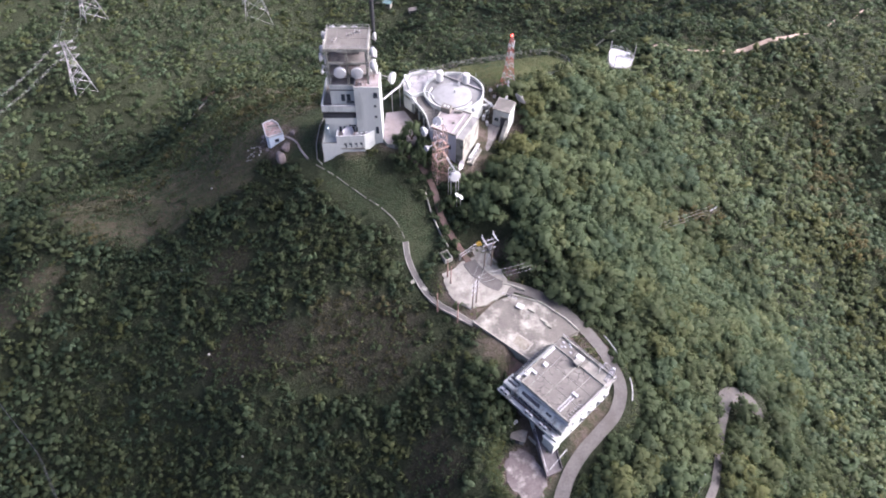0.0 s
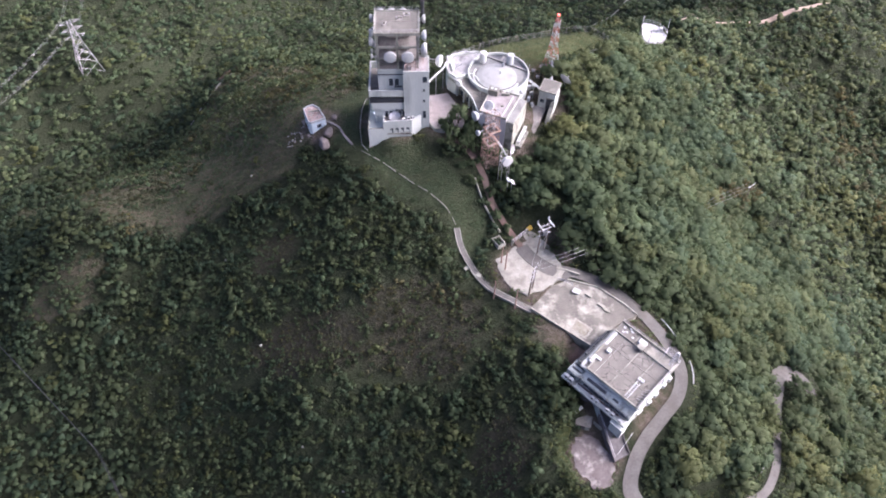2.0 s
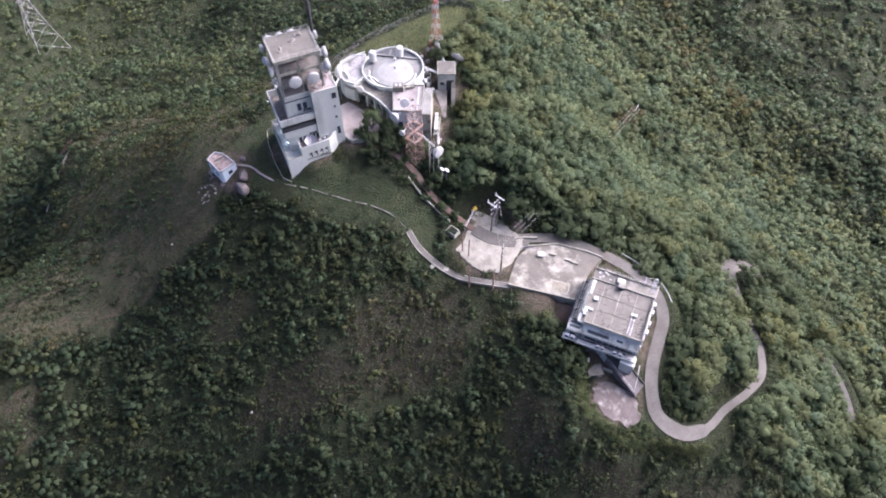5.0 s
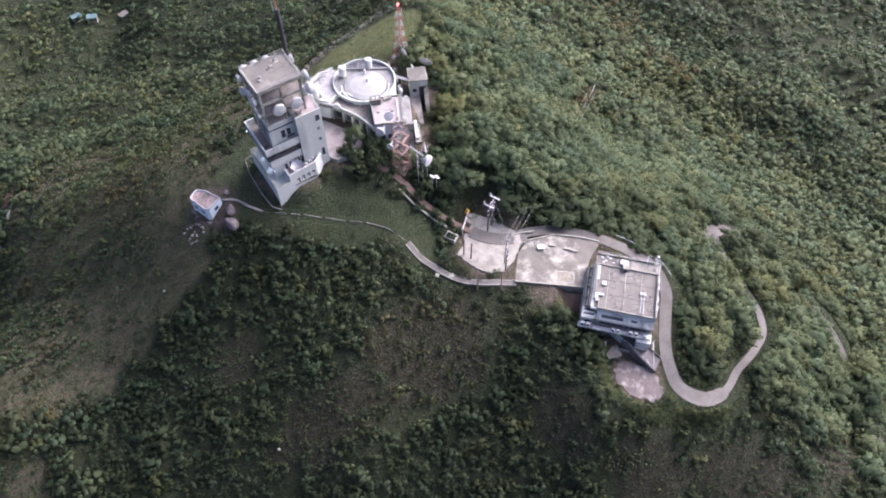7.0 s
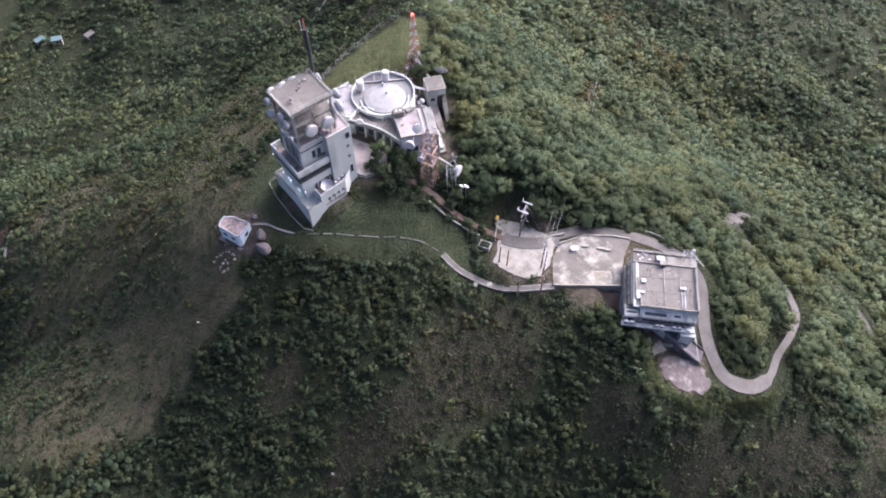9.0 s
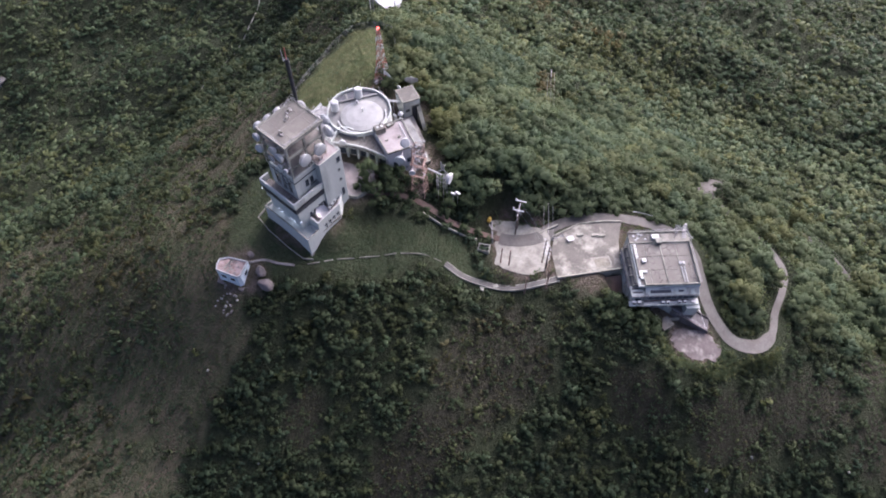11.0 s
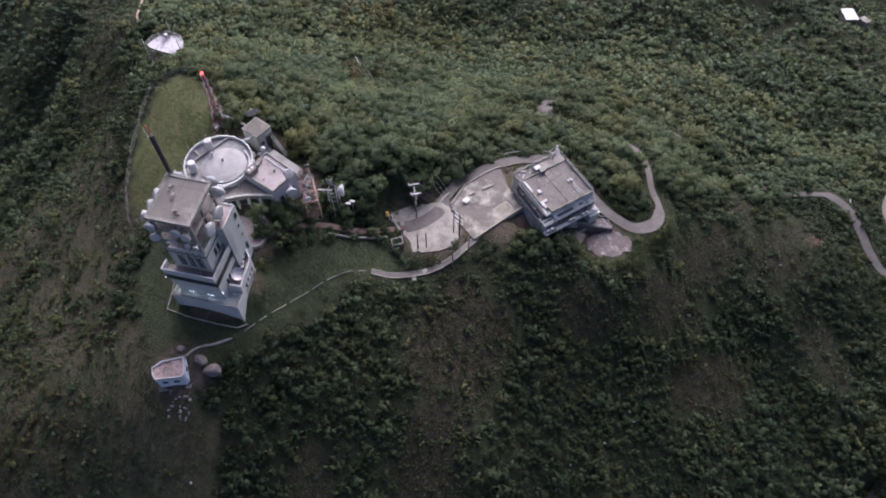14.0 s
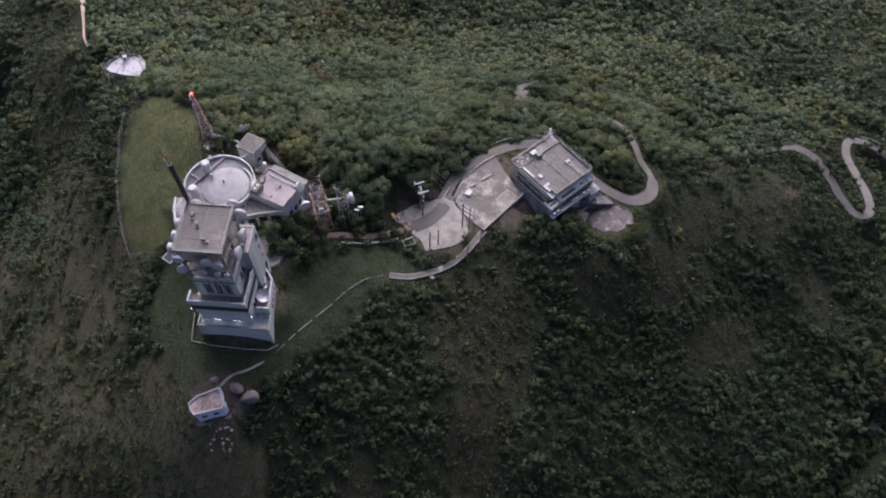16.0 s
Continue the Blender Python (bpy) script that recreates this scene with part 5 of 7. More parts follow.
solar = thing("panel_frame", pose(-23.0, 158.6, 27.2, 22, 0, -25), "two dark panels in a white frame on a bracket", "panel")
part("frame", wall_run([(-1.6, -1.0), (1.6, -1.0), (1.6, 1.0), (-1.6, 1.0)], 0, 0.12, 0.15, None, True), DISH, solar)
for x in (-1.45, 0.07):
    part("panel", box(x, -0.85, 0.02, x + 1.38, 0.85, 0.08), DARK, solar)
part("bracket", rod((0, 0, 0), (0.5, -5.8, 0.3), 0.1), STEEL, solar)

# ---- the round building ----
CX, CY = 2.1, 155.6          # the dome
DX, DY, DR = 2.7, 157.2, 8.2  # the drum
ring = thing("round_building", None, "round flat-roofed station building with pale roofs and a low white dome", "building")
part("drum_wall", prism(circle(DX, DY, DR, 56), 9.0, 17.0), WALL, ring)
part("drum_roof", prism(circle(DX, DY, DR - 0.2, 56), 16.9, 17.06), ROOF_PALE, ring)
part("drum_parapet", wall_run(circle(DX, DY, DR + 0.05, 56), 16.6, 17.8, 0.32, None, True), WALL, ring)


def cap_outline(r, a, d, n=24):
    """The part of a circle beyond a chord at distance d, looking out at a degrees."""
    h = math.degrees(math.acos(d / r))
    return circle(DX, DY, r, n, a - h, a + h)


part("sunken_roof", prism(cap_outline(DR - 0.35, 58, 4.9), 16.95, 17.1), ROOF_DARK, ring, "dark grey segment of roof")
a62 = Matrix.Translation((DX, DY, 0)) @ Matrix.Rotation(radians(58), 4, "Z")
bm = box(4.45, -6.6, 17.05, 4.95, 6.6, 17.5)
bm.transform(a62)
part("chord_beam", bm, ROOF_PALE, ring)
bm = box(4.95, 1.7, 17.12, 7.7, 2.2, 17.35)
bm.transform(a62)
part("roof_step", bm, ROOF_PALE, ring)
# the low dome: a shallow cap with a rim
bm = bmesh.new()
rows = [(5.45, 17.05), (5.45, 17.4), (5.25, 17.45), (4.1, 17.72), (2.2, 17.9), (0.0, 17.95)]
prev = None
for rr, z in rows:
    cur = [bm.verts.new((CX, CY, z))] if rr == 0 else [bm.verts.new((x, y, z)) for x, y in circle(CX, CY, rr, 48)]
    if prev:
        for k in range(48):
            j = (k + 1) % 48
            bm.faces.new((prev[k], prev[j], cur[0]) if rr == 0 else (prev[k], prev[j], cur[j], cur[k]))
    prev = cur
part("dome", bm, DOME, ring, "low white dome", smooth=False)
part("dome_walk", wall_run(circle(CX, CY, 6.35, 40, 150, 330), 16.9, 17.6, 0.3), DISH, ring)
part("dome_gutter", wall_run(circle(CX, CY, 7.7, 30, 130, 215), 16.97, 17.0, 0.85), ROOF_DARK, ring)
for x, y in ((CX + 0.9, CY + 0.5), (CX + 2.0, CY + 3.6)):
    part("dome_vent", rod((x, y, 17.9), (x, y, 18.9), 0.28, None, 10), DISH, ring)
# west roof terrace, and the lower grey terrace with a hollow curved front over the court
UPPER = [(-1.4, 163.6), (-1.9, 166.6), (-4.6, 166.2), (-9.6, 164.6), (-11.3, 160.4), (-11.0, 157.4), (-8.9, 155.4), (-6.8, 156.1), (-4.4, 156.7), (-3.0, 158.6), (-2.6, 161.4)]
FRONT = [(-11.0, 157.3), (-8.8, 154.6), (-7.2, 152.0), (-5.9, 149.6), (-4.9, 147.2), (-4.3, 144.6), (-3.7, 141.4)]
MOTTLED = material("mottled_roof_coating", (0.25, 0.245, 0.24), (0.40, 0.395, 0.385), 0.85, 0.55, 3.0, stain=(0.13, 0.13, 0.13), amount=0.48)
part("terrace_block", prism(UPPER, 10.5, 16.86), WALL, ring)
part("terrace_roof", prism([(-5.6 + (x + 5.6) * 0.97, 161 + (y - 161) * 0.97) for x, y in UPPER], 16.8, 16.93), MOTTLED, ring, "mottled white roof coating with dark stains")
part("terrace_parapet", wall_run(UPPER[1:7], 16.5, 17.55, 0.3), WALL, ring)
part("wavy_wall", wall_run([(-10.9, 157.3), (-8.9, 155.4), (-7.8, 155.6), (-6.8, 156.1), (-5.6, 156.6), (-4.4, 156.6), (-3.3, 155.1), (-2.9, 153.6)], 16.2, 17.5, 0.3), WALL, ring, "wavy pale wall between the roof terraces")
part("gutter", wall_run([(-1.3, 164.6), (-2.9, 161.7), (-3.6, 158.8), (-4.2, 156.9)], 16.93, 16.97, 0.7), ROOF_DARK, ring)
part("lower_terrace", prism(FRONT + [(-0.4, 149.4), (0.6, 152.0), (-4.4, 156.6), (-6.8, 156.0), (-8.9, 155.3)], 15.6, 16.5), SLAB, ring, "cracked grey lower terrace")
part("front_parapet", wall_run(FRONT, 15.5, 17.0, 0.28), WALL, ring, "curved pale parapet")
part("front_wall", wall_run([(x + 1.3, y + 0.6) for x, y in FRONT], 10.5, 15.6, 0.3), CONCRETE, ring)
for (xa, ya), (xb, yb) in zip(FRONT[1:], FRONT[2:]):
    mx, my = (xa + xb) / 2, (ya + yb) / 2
    part("pillar", box(xa + 0.25, ya + 0.1, 10.5, xa + 0.65, ya + 0.5, 15.6), WALL, ring)
    part("front_window", wall_run([(mx + 0.95 + (xa - xb) * 0.3, my + 0.55 + (ya - yb) * 0.3), (mx + 0.95 - (xa - xb) * 0.3, my + 0.55 - (ya - yb) * 0.3)], 12.2, 14.6, 0.14), GLASS, ring)
for k in range(6):
    x, y = (-8.2 + 0.6 * k, 160.2 + 0.5 * (k % 3)) if k < 3 else (-3.0 + 1.1 * k - 3, 148.8 + 0.4 * k)
    part("roof_pipe", rod((x, y, 16.5), (x, y, 17.5), 0.1, None, 6), DISH, ring)
for k, (x, y) in enumerate(circle(DX, DY, DR + 0.15, 16, -30, 150)):
    part("roof_post", rod((x, y, 17.5), (x, y, 18.5 + 0.8 * (k % 3 == 0)), 0.05, None, 5), STEEL, ring)
# south annex
ANN = [(-3.6, 140.8), (3.0, 137.6), (7.4, 146.4), (0.0, 149.6)]
annex = thing("annex_building", None, "flat-roofed rectangular annex of pale grey concrete", "building")
part("wall", prism(ANN, 5.5, 18.2), material("grey_annex_wall", (0.36, 0.37, 0.39), (0.46, 0.47, 0.48), 0.8, 0.3, 3.0, stain=(0.22, 0.22, 0.22), amount=0.3, streak=True), annex)
part("roof", prism([(-3.35, 140.95), (2.9, 137.95), (7.05, 146.25), (0.1, 149.25)], 18.1, 18.28), material("buff_roof_screed", (0.27, 0.243, 0.232), (0.37, 0.34, 0.327), 0.9, 0.35, 2.5, stain=(0.20, 0.175, 0.168), amount=0.45), annex)
part("parapet", wall_run(ANN, 18.0, 18.65, 0.25, None, True), CONCRETE, annex)
part("side_block", prism([(3.05, 137.5), (4.9, 136.6), (9.2, 145.4), (7.45, 146.3)], 5.0, 17.6), CONCRETE, annex, "narrow grey side block")
part("side_roof", prism([(3.15, 137.65), (4.8, 136.85), (9.0, 145.35), (7.5, 146.1)], 17.5, 17.72), ROOF_PALE, annex)
bm = box(-1.3, -0.9, 18.28, 1.3, 0.9, 19.9, None, 0.04)
R26 = Matrix.Translation((0.6, 147.6, 0)) @ Matrix.Rotation(radians(-24), 4, "Z")
bm.transform(R26)
hutch = part("roof_hatch", bm, ROOF, annex, "grey roof housing with two white skylights")
for x in (-0.75, 0.25):
    bm = box(x, -0.35, 19.9, x + 0.6, 0.35, 20.02, None, 0.03)
    bm.transform(R26)
    part("skylight", bm, DISH, hutch)
for p, s in (((3.2, 147.0, 18.28), 0.6), ((4.2, 146.8, 18.28), 0.5), ((2.4, 142.6, 18.28), 0.35), ((-0.6, 144.2, 18.28), 0.3)):
    part("roof_box", box(p[0] - s, p[1] - s * 0.7, p[2], p[0] + s, p[1] + s * 0.7, p[2] + s * 1.3, None, 0.04), CONCRETE, annex)
bm = bmesh.new()
bmesh.ops.create_uvsphere(bm, u_segments=12, v_segments=8, radius=0.65, matrix=Matrix.Translation((7.9, 147.4, 18.9)))
part("ball_radome", bm, DISH, annex, smooth=True)
part("roof_pipe", rod((5.6, 145.9, 18.6), (1.9, 138.3, 18.6), 0.12), DISH, annex)
R = Matrix.Translation((3.05, 137.5, 0)) @ Matrix.Rotation(math.atan2(8.8, 4.35), 4, "Z")
for k in range(3):
    bm = box(0.8 + k * 1.2, 1.98, 8.2, 1.7 + k * 1.2, 2.03, 9.6)
    part("side_door", bm, DARK, annex).matrix_local = R @ Matrix.Translation((0, -4.0, 0))
for x in (-2.4, -0.6, 1.2):
    bm = box(x, -0.06, 13.2, x + 1.1, 0.0, 14.8)
    w = part("window", bm, GLASS, annex)
    w.matrix_local = Matrix.Translation((-0.3, 139.2, 0)) @ Matrix.Rotation(math.atan2(-3.2, 6.6), 4, "Z")


def ac_unit(pos, turn, s=1.0, label="white outdoor air-conditioning unit with dark fan grille", group="air-conditioning units"):
    u = thing("air_conditioner", pose(*pos, 0, 0, turn), label, "air conditioner", group)
    part("casing", box(-0.5 * s, -0.35 * s, 0, 0.5 * s, 0.35 * s, 0.95 * s, None, 0.04), DISH, u)
    part("grille", rod((0.0, -0.36 * s, 0.5 * s), (0.0, -0.4 * s, 0.5 * s), 0.34 * s, None, 12), DARK, u)
    part("foot", box(-0.45 * s, -0.3 * s, -0.1, -0.3 * s, 0.3 * s, 0), STEEL, u)
    part("foot", box(0.3 * s, -0.3 * s, -0.1, 0.45 * s, 0.3 * s, 0), STEEL, u)
    return u


for k in range(5):
    x, y = 7.0 + 0.52 * k, 138.4 + 1.05 * k
    ac_unit((x, y, level(x, y) + 0.75), 64, 1.15, "white air-conditioning unit in a row beside the annex")
plinth = prism([(6.0, 137.6), (7.4, 136.9), (10.2, 142.6), (8.8, 143.3)], 5, level(8, 140) + 0.65)
tagged(link("equipment_plinth", plinth, CONCRETE), "grey concrete plinth for outdoor units beside the annex", "plinth")

# radomes on the round roof
for x, y in ((-1.2, 161.8), (6.1, 160.7)):
    rd = thing("roof_radome", pose(x, y, 17.1), "white cylindrical radome standing on the round roof", "radome", "radomes on the round roof")
    part("stand", rod((0, 0, 0), (0, 0, 0.7), 0.5, None, 10), STEEL, rd)
    part("shell", rod((0, 0, 0.7), (0, 0, 3.3), 1.0, None, 20), DISH, rd)
    part("cap", rod((0, 0, 3.3), (0, 0, 3.55), 1.0, None, 20, 0.7), DISH, rd)
for p, h, r in (((-9.8, 158.2, 18.6), 200, 1.2), ((-10.6, 161.5, 18.4), 180, 1.1), ((-8.2, 152.0, 18.3), 230, 0.9)):
    dish(p, h, r, label="white drum dish at the edge of the round roof", back=0.6)
arm = thing("cable_bridge", None, "white pipe bridge looping from the tower to the round roof", "pipe bridge")
pts = [(-16.3, 152.2, 18.4), (-14.2, 155.0, 18.6), (-12.2, 157.6, 18.6), (-11.2, 160.6, 18.4), (-9.4, 163.9, 18.2), (-6.0, 165.6, 18.0), (-2.8, 164.6, 17.9)]
for a, b in zip(pts, pts[1:]):
    part("pipe", rod(a, b, 0.22, None, 8), DISH, arm)
for p in pts[1:-1]:
    part("stay", rod(p, (p[0], p[1], 15.5 if p[0] > -11.5 else 11), 0.08), STEEL, arm)
railing("terrace_rail", [(-11.0, 160.2, 17.7), (-9.5, 164.3, 17.7), (-4.5, 165.9, 17.7)], 1.1, None, label="grey steel guard rail on the terrace roof edge")

# small house and its dish
HS = [(13.4, 151.8), (17.6, 149.8), (19.6, 154.4), (15.3, 156.4)]
house = thing("plant_house", None, "small white plant house with dark flat roof and open bay", "building")
part("wall", prism(HS, 6.0, 15.6), WALL, house)
part("roof", prism([(13.2, 151.75), (17.65, 149.6), (19.85, 154.45), (15.25, 156.6)], 15.6, 15.95), CONCRETE, house)
part("roof_covering", prism([(13.55, 151.9), (17.5, 150.0), (19.4, 154.35), (15.4, 156.2)], 15.9, 16.02), ROOF, house, "brown-grey roof covering")
Rh = Matrix.Translation((13.4, 151.8, 0)) @ Matrix.Rotation(math.atan2(-2.0, 4.2), 4, "Z")
for x0, x1, z0, z1, mt, nm in ((0.6, 1.7, 12.0, 13.0, GLASS, "window"), (2.3, 4.3, 8.0, 13.6, DARK, "open_bay")):
    part(nm, box(x0, -0.07, z0, x1, 0.02, z1), mt, house).matrix_local = Rh
part("lintel", box(2.1, -0.14, 13.65, 4.5, 0.02, 14.0), CONCRETE, house).matrix_local = Rh
slide = prism([(0, 0), (1.0, 0), (1.0, -6.0), (0, -6.0)], [7.2, 7.2, 4.5, 4.5], [13.2, 13.2, 6.4, 6.4])
part("buttress", slide, CONCRETE, house, "long pale sloping buttress").matrix_local = Rh @ Matrix.Translation((3.7, -0.08, 0))
ramp_bm = prism([(-2.6, 0), (1.9, 0), (1.9, -8.5), (-2.6, -8.5)], 4.0, [10.3, 10.3, 8.4, 8.4])
part("ramp", ramp_bm, DECK, house, "dark concrete ramp").matrix_local = Rh @ Matrix.Translation((0.6, -0.1, 0))
mesh_dish((20.6, 155.6, 15.6), 40, 1.9, 25, "grey mesh dish on the plant house")
beam = thing("cable_tray", None, "white covered cable tray from the mast to the plant house", "cable tray")
part("tray", rod((18.3, 163.2, 16.4), (17.2, 156.4, 15.2), 0.35, None, 4), DISH, beam)
part("tray", rod((14.0, 153.4, 14.8), (10.9, 155.2, 16.4), 0.4, None, 4), DISH, beam)
part("leg", rod((17.7, 159.6, 15.8), (17.7, 159.6, level(17.7, 159.6)), 0.1), STEEL, beam)
part("leg", rod((12.3, 154.4, 15.4), (12.3, 154.4, level(12.3, 154.4)), 0.1), STEEL, beam)

# clutter between mast, house and round roof
for k, (x, y, z, s) in enumerate(((11.4, 157.4, 12.0, 0.7), (12.2, 155.9, 12.0, 0.5), (12.9, 158.2, 12.2, 0.6), (11.0, 152.9, 11.5, 0.6), (11.9, 151.6, 11.0, 0.5))):
    c = thing("equipment_cabinet", pose(x, y, level(x, y) - 0.05, 0, 0, 25 * k), "pale grey outdoor equipment cabinet beside the round building", "cabinet", "equipment cabinets")
    part("body", box(-s, -s * 0.6, 0, s, s * 0.6, s * 2.2, None, 0.04), DISH, c)
    part("door", box(-s * 0.9, -s * 0.6 - 0.03, 0.1, s * 0.9, -s * 0.6, s * 2.1), STEEL, c)

lattice("red_white_mast", (18.1, 164.0, level(18.1, 164.0)), 20.6, 3.2, 1.7, 3, [RED, DISH], 0.07, "base of the red and white lattice radio mast", "mast", 20)
mast = lattice("red_white_mast", (18.1, 164.0, 20.6), 29.6, 1.7, 0.7, 6, [DISH, RED], 0.065, "red and white lattice radio mast with a lit beacon", "mast", 20)
part("top_pole", rod((0, 0, 9.0), (0, 0, 9.7), 0.12), RED, mast)
bm = bmesh.new()
bmesh.ops.create_icosphere(bm, subdivisions=2, radius=0.3, matrix=Matrix.Translation((0, 0, 9.95)))
part("beacon", bm, BEACON, mast, "lit red beacon", smooth=True)
for z, a in ((6.6, 0), (5.4, 120), (4.0, 240), (7.6, 60)):
    part("panel_antenna", rod((0.8 * math.cos(radians(a)), 0.8 * math.sin(radians(a)), z), (0.8 * math.cos(radians(a)), 0.8 * math.sin(radians(a)), z + 1.5), 0.16), DISH, mast)
part("base_slab", box(-1.9, -1.9, -8.0, 1.9, 1.9, 0.15 + level(18.1, 164.0) - 20.6), DECK, mast)
for gx, gy in ((13.4, 160.6), (12.4, 162.6), (14.6, 163.4)):
    pipe_gantry((gx, gy, level(gx, gy)))

# rusty lattice tower at the annex's end, and its dishes
gz = level(-1.2, 133.0)
rust = lattice("rusty_lattice_tower", (-1.0, 133.0, gz - 0.3), 24.6, 3.4, 2.4, 7, [RUST, RUST], 0.085, "rusty red-brown lattice antenna tower beside the annex", "lattice tower", 26)
for z in (8.0, 12.0):
    part("platform", wall_run([(-1.7, -1.7), (1.7, -1.7), (1.7, 1.7), (-1.7, 1.7)], z, z + 0.1, 0.5, None, True), RUST, rust)
for k in range(48):
    p = Vector((rng.uniform(-1.6, 1.6), rng.uniform(-1.6, 1.6), rng.uniform(9, 19)))
    part("antenna_bracket", rod(p, p + Vector((rng.uniform(-1.5, 1.5), rng.uniform(-1.5, 1.5), rng.uniform(-0.6, 0.9))), 0.06, None, 4), STEEL if k % 2 else DISH, rust)
for p, hd, r, tl in (((-1.7, 136.6, 24.0), 250, 1.15, 30), ((-5.0, 135.0, 22.1), 210, 1.2, 0), ((-4.4, 131.9, 19.3), 220, 0.75, 0)):
    dish(p, hd, r, tl, 1.6, "white dish on the rusty lattice tower")
boom = thing("antenna_boom", None, "lattice ring and white boom carrying dishes below the annex", "antenna boom")
part("boom_pipe", rod((0.6, 131.5, 16.6), (2.8, 129.0, 14.2), 0.2, None, 8), DISH, boom)
for zz in (12.0, 13.6, 15.0):
    bm = bmesh.new()
    c = circle(2.4, 128.6, 1.3, 12)
    for (xa, ya), (xb, yb) in zip(c, c[1:] + c[:1]):
        rod((xa, ya, zz), (xb, yb, zz), 0.06, bm, 4)
    part("ring", bm, STEEL, boom)
for x, y in circle(2.4, 128.6, 1.3, 6):
    part("leg", rod((x, y, level(2.4, 128.6) - 0.2), (x, y, 15.2), 0.07, None, 5), STEEL, boom)
dish((2.6, 126.5, 15.0), 290, 1.4, 0, 0.8, "large white drum dish on the boom")
mesh_dish((3.9, 130.2, 15.3), 330, 1.25, 10, "grey dish on the antenna boom")
for x, y in ((3.3, 125.6), (4.2, 124.9)):
    s = thing("small_satellite_dish", pose(x, y, 0), "small round white dish on a pole", "dish antenna", "small pole dishes")
    z = level(x, y)
    part("pole", rod((0, 0, z - 0.2), (0, 0, 8.7), 0.07), STEEL, s)
    bm = drum_mesh(0.7, 0.35)
    bm.transform(Matrix.Translation((0, 0, 9.0)) @ Matrix.Rotation(radians(-50), 4, "Y"))
    part("dish", bm, DISH, s)
# bowl dish lying on the south terrace
mesh_dish((-25.0, 141.9, 15.6), 250, 1.5, 62, "grey satellite bowl aimed upward on the tower terrace")
for k in range(4):
    ac_unit((-22.8 + 1.15 * k, 141.6 + 0.35 * k, 14.85), 20, 0.8, "grey outdoor unit standing on the tower terrace")
for x in (-27.4, -26.2):
    ac_unit((-28.6, 140.6 + (x + 27.4) * 0.9, 12.9), 90, 0.8, "grey outdoor unit on the podium roof")


# ---- the equipment building by the road ----
low = thing("equipment_building", pose(25.2, 75.8, 0, 0, 0, -46.6), "weathered flat-roofed concrete equipment building with pale blue walls", "building")
part("wall", box(-7.3, -5.6, -9.5, 7.3, 9.3, 1.5), WALL_BLUE, low)
part("roof_slab", box(-7.5, -6.3, 1.5, 7.5, 6.25, 2.2), WALL, low)
# roof panels, one by one, with joints between
RX, RY = [-6.9, -4.1, -0.15, 3.6, 7.1], [-5.9, -1.9, 2.1, 5.95]
for i in range(4):
    for j in range(3):
        part("roof_panel", box(RX[i] + 0.03, RY[j] + 0.03, 2.2, RX[i + 1] - 0.03, RY[j + 1] - 0.03, 2.27 + 0.012 * ((i + 2 * j) % 3)), SLAB, low)
part("roof_kerb", box(-0.3, -5.9, 2.2, -0.05, 5.9, 2.42), CONCRETE, low)
part("roof_kerb", box(3.5, -5.9, 2.2, 3.62, 4.6, 2.36), CONCRETE, low)
part("parapet", wall_run([(-7.1, 6.2), (-7.1, -3.9), (-6.0, -3.9), (-6.0, -6.25), (7.45, -6.25), (7.45, 6.2)][::1], 2.2, 2.75, 0.28), CONCRETE, low)
part("strip_roof", box(-7.5, 6.25, 1.5, 7.7, 9.6, 1.95), CONCRETE, low)
for k, (x0, x1) in enumerate(((-7.3, -2.6), (-2.3, 0.6), (0.9, 3.6), (3.9, 7.5))):
    part("strip_panel", box(x0, 6.5, 1.95, x1, 9.3, 2.02 + 0.01 * (k % 2)), WHITE_CONCRETE if k in (2, 3) else SLAB, low)
part("strip_kerb", box(-7.5, 9.3, 1.95, 7.7, 9.6, 2.4), CONCRETE, low)
part("strip_kerb", box(-7.5, 6.05, 2.2, 7.2, 6.3, 2.6), CONCRETE, low)
part("fan_house", box(-1.3, 5.4, 2.27, 0.2, 6.9, 3.4, None, 0.05), CONCRETE, low, "grey roof fan house")
part("fan_cowl", rod((-0.55, 5.2, 2.8), (-0.55, 5.38, 2.8), 0.45, None, 14), DARK, low)
part("fan_cover", box(-1.9, 6.95, 2.05, 0.0, 8.3, 2.9, None, 0.08), DISH, low)
for k, (x, y) in enumerate(((-6.2, 8.4), (-5.2, 7.7), (-4.3, 8.6), (-5.8, 7.2), (-3.4, 7.4), (-4.9, 9.0))):
    part("white_block", box(x - 0.3, y - 0.2, 2.0, x + 0.3, y + 0.2, 2.25, None, 0.03), DISH, low)
# ducts along the yard side
for x, z, w in ((-7.75, 1.5, 0.25), (-8.25, 0.6, 0.3), (-8.9, -0.6, 0.3)):
    part("eaves_beam", box(x - w * 0.6, -5.6, z, x + w * 0.6, 6.6, z + 0.25), CONCRETE, low)
    # solid dark strips paint in the shade between the beams
    part("eaves_gap_shade", box(x - w * 1.6, -5.4, z - 0.25, x - w * 0.62, 6.4, z - 0.05), DARK, low)
for k in range(5):
    part("beam_bracket", box(-8.7, -5.3 + k * 2.7, -0.4, -7.32, -5.15 + k * 2.7, 1.3), CONCRETE, low)
for k in range(7):
    y = -4.8 + k * 1.6
    part("wing_pipe", rod((-9.38, y, -3.4), (-9.38, y + 0.5, -0.5), 0.07, None, 5), (STEEL, RUST, DISH)[k % 3], low)
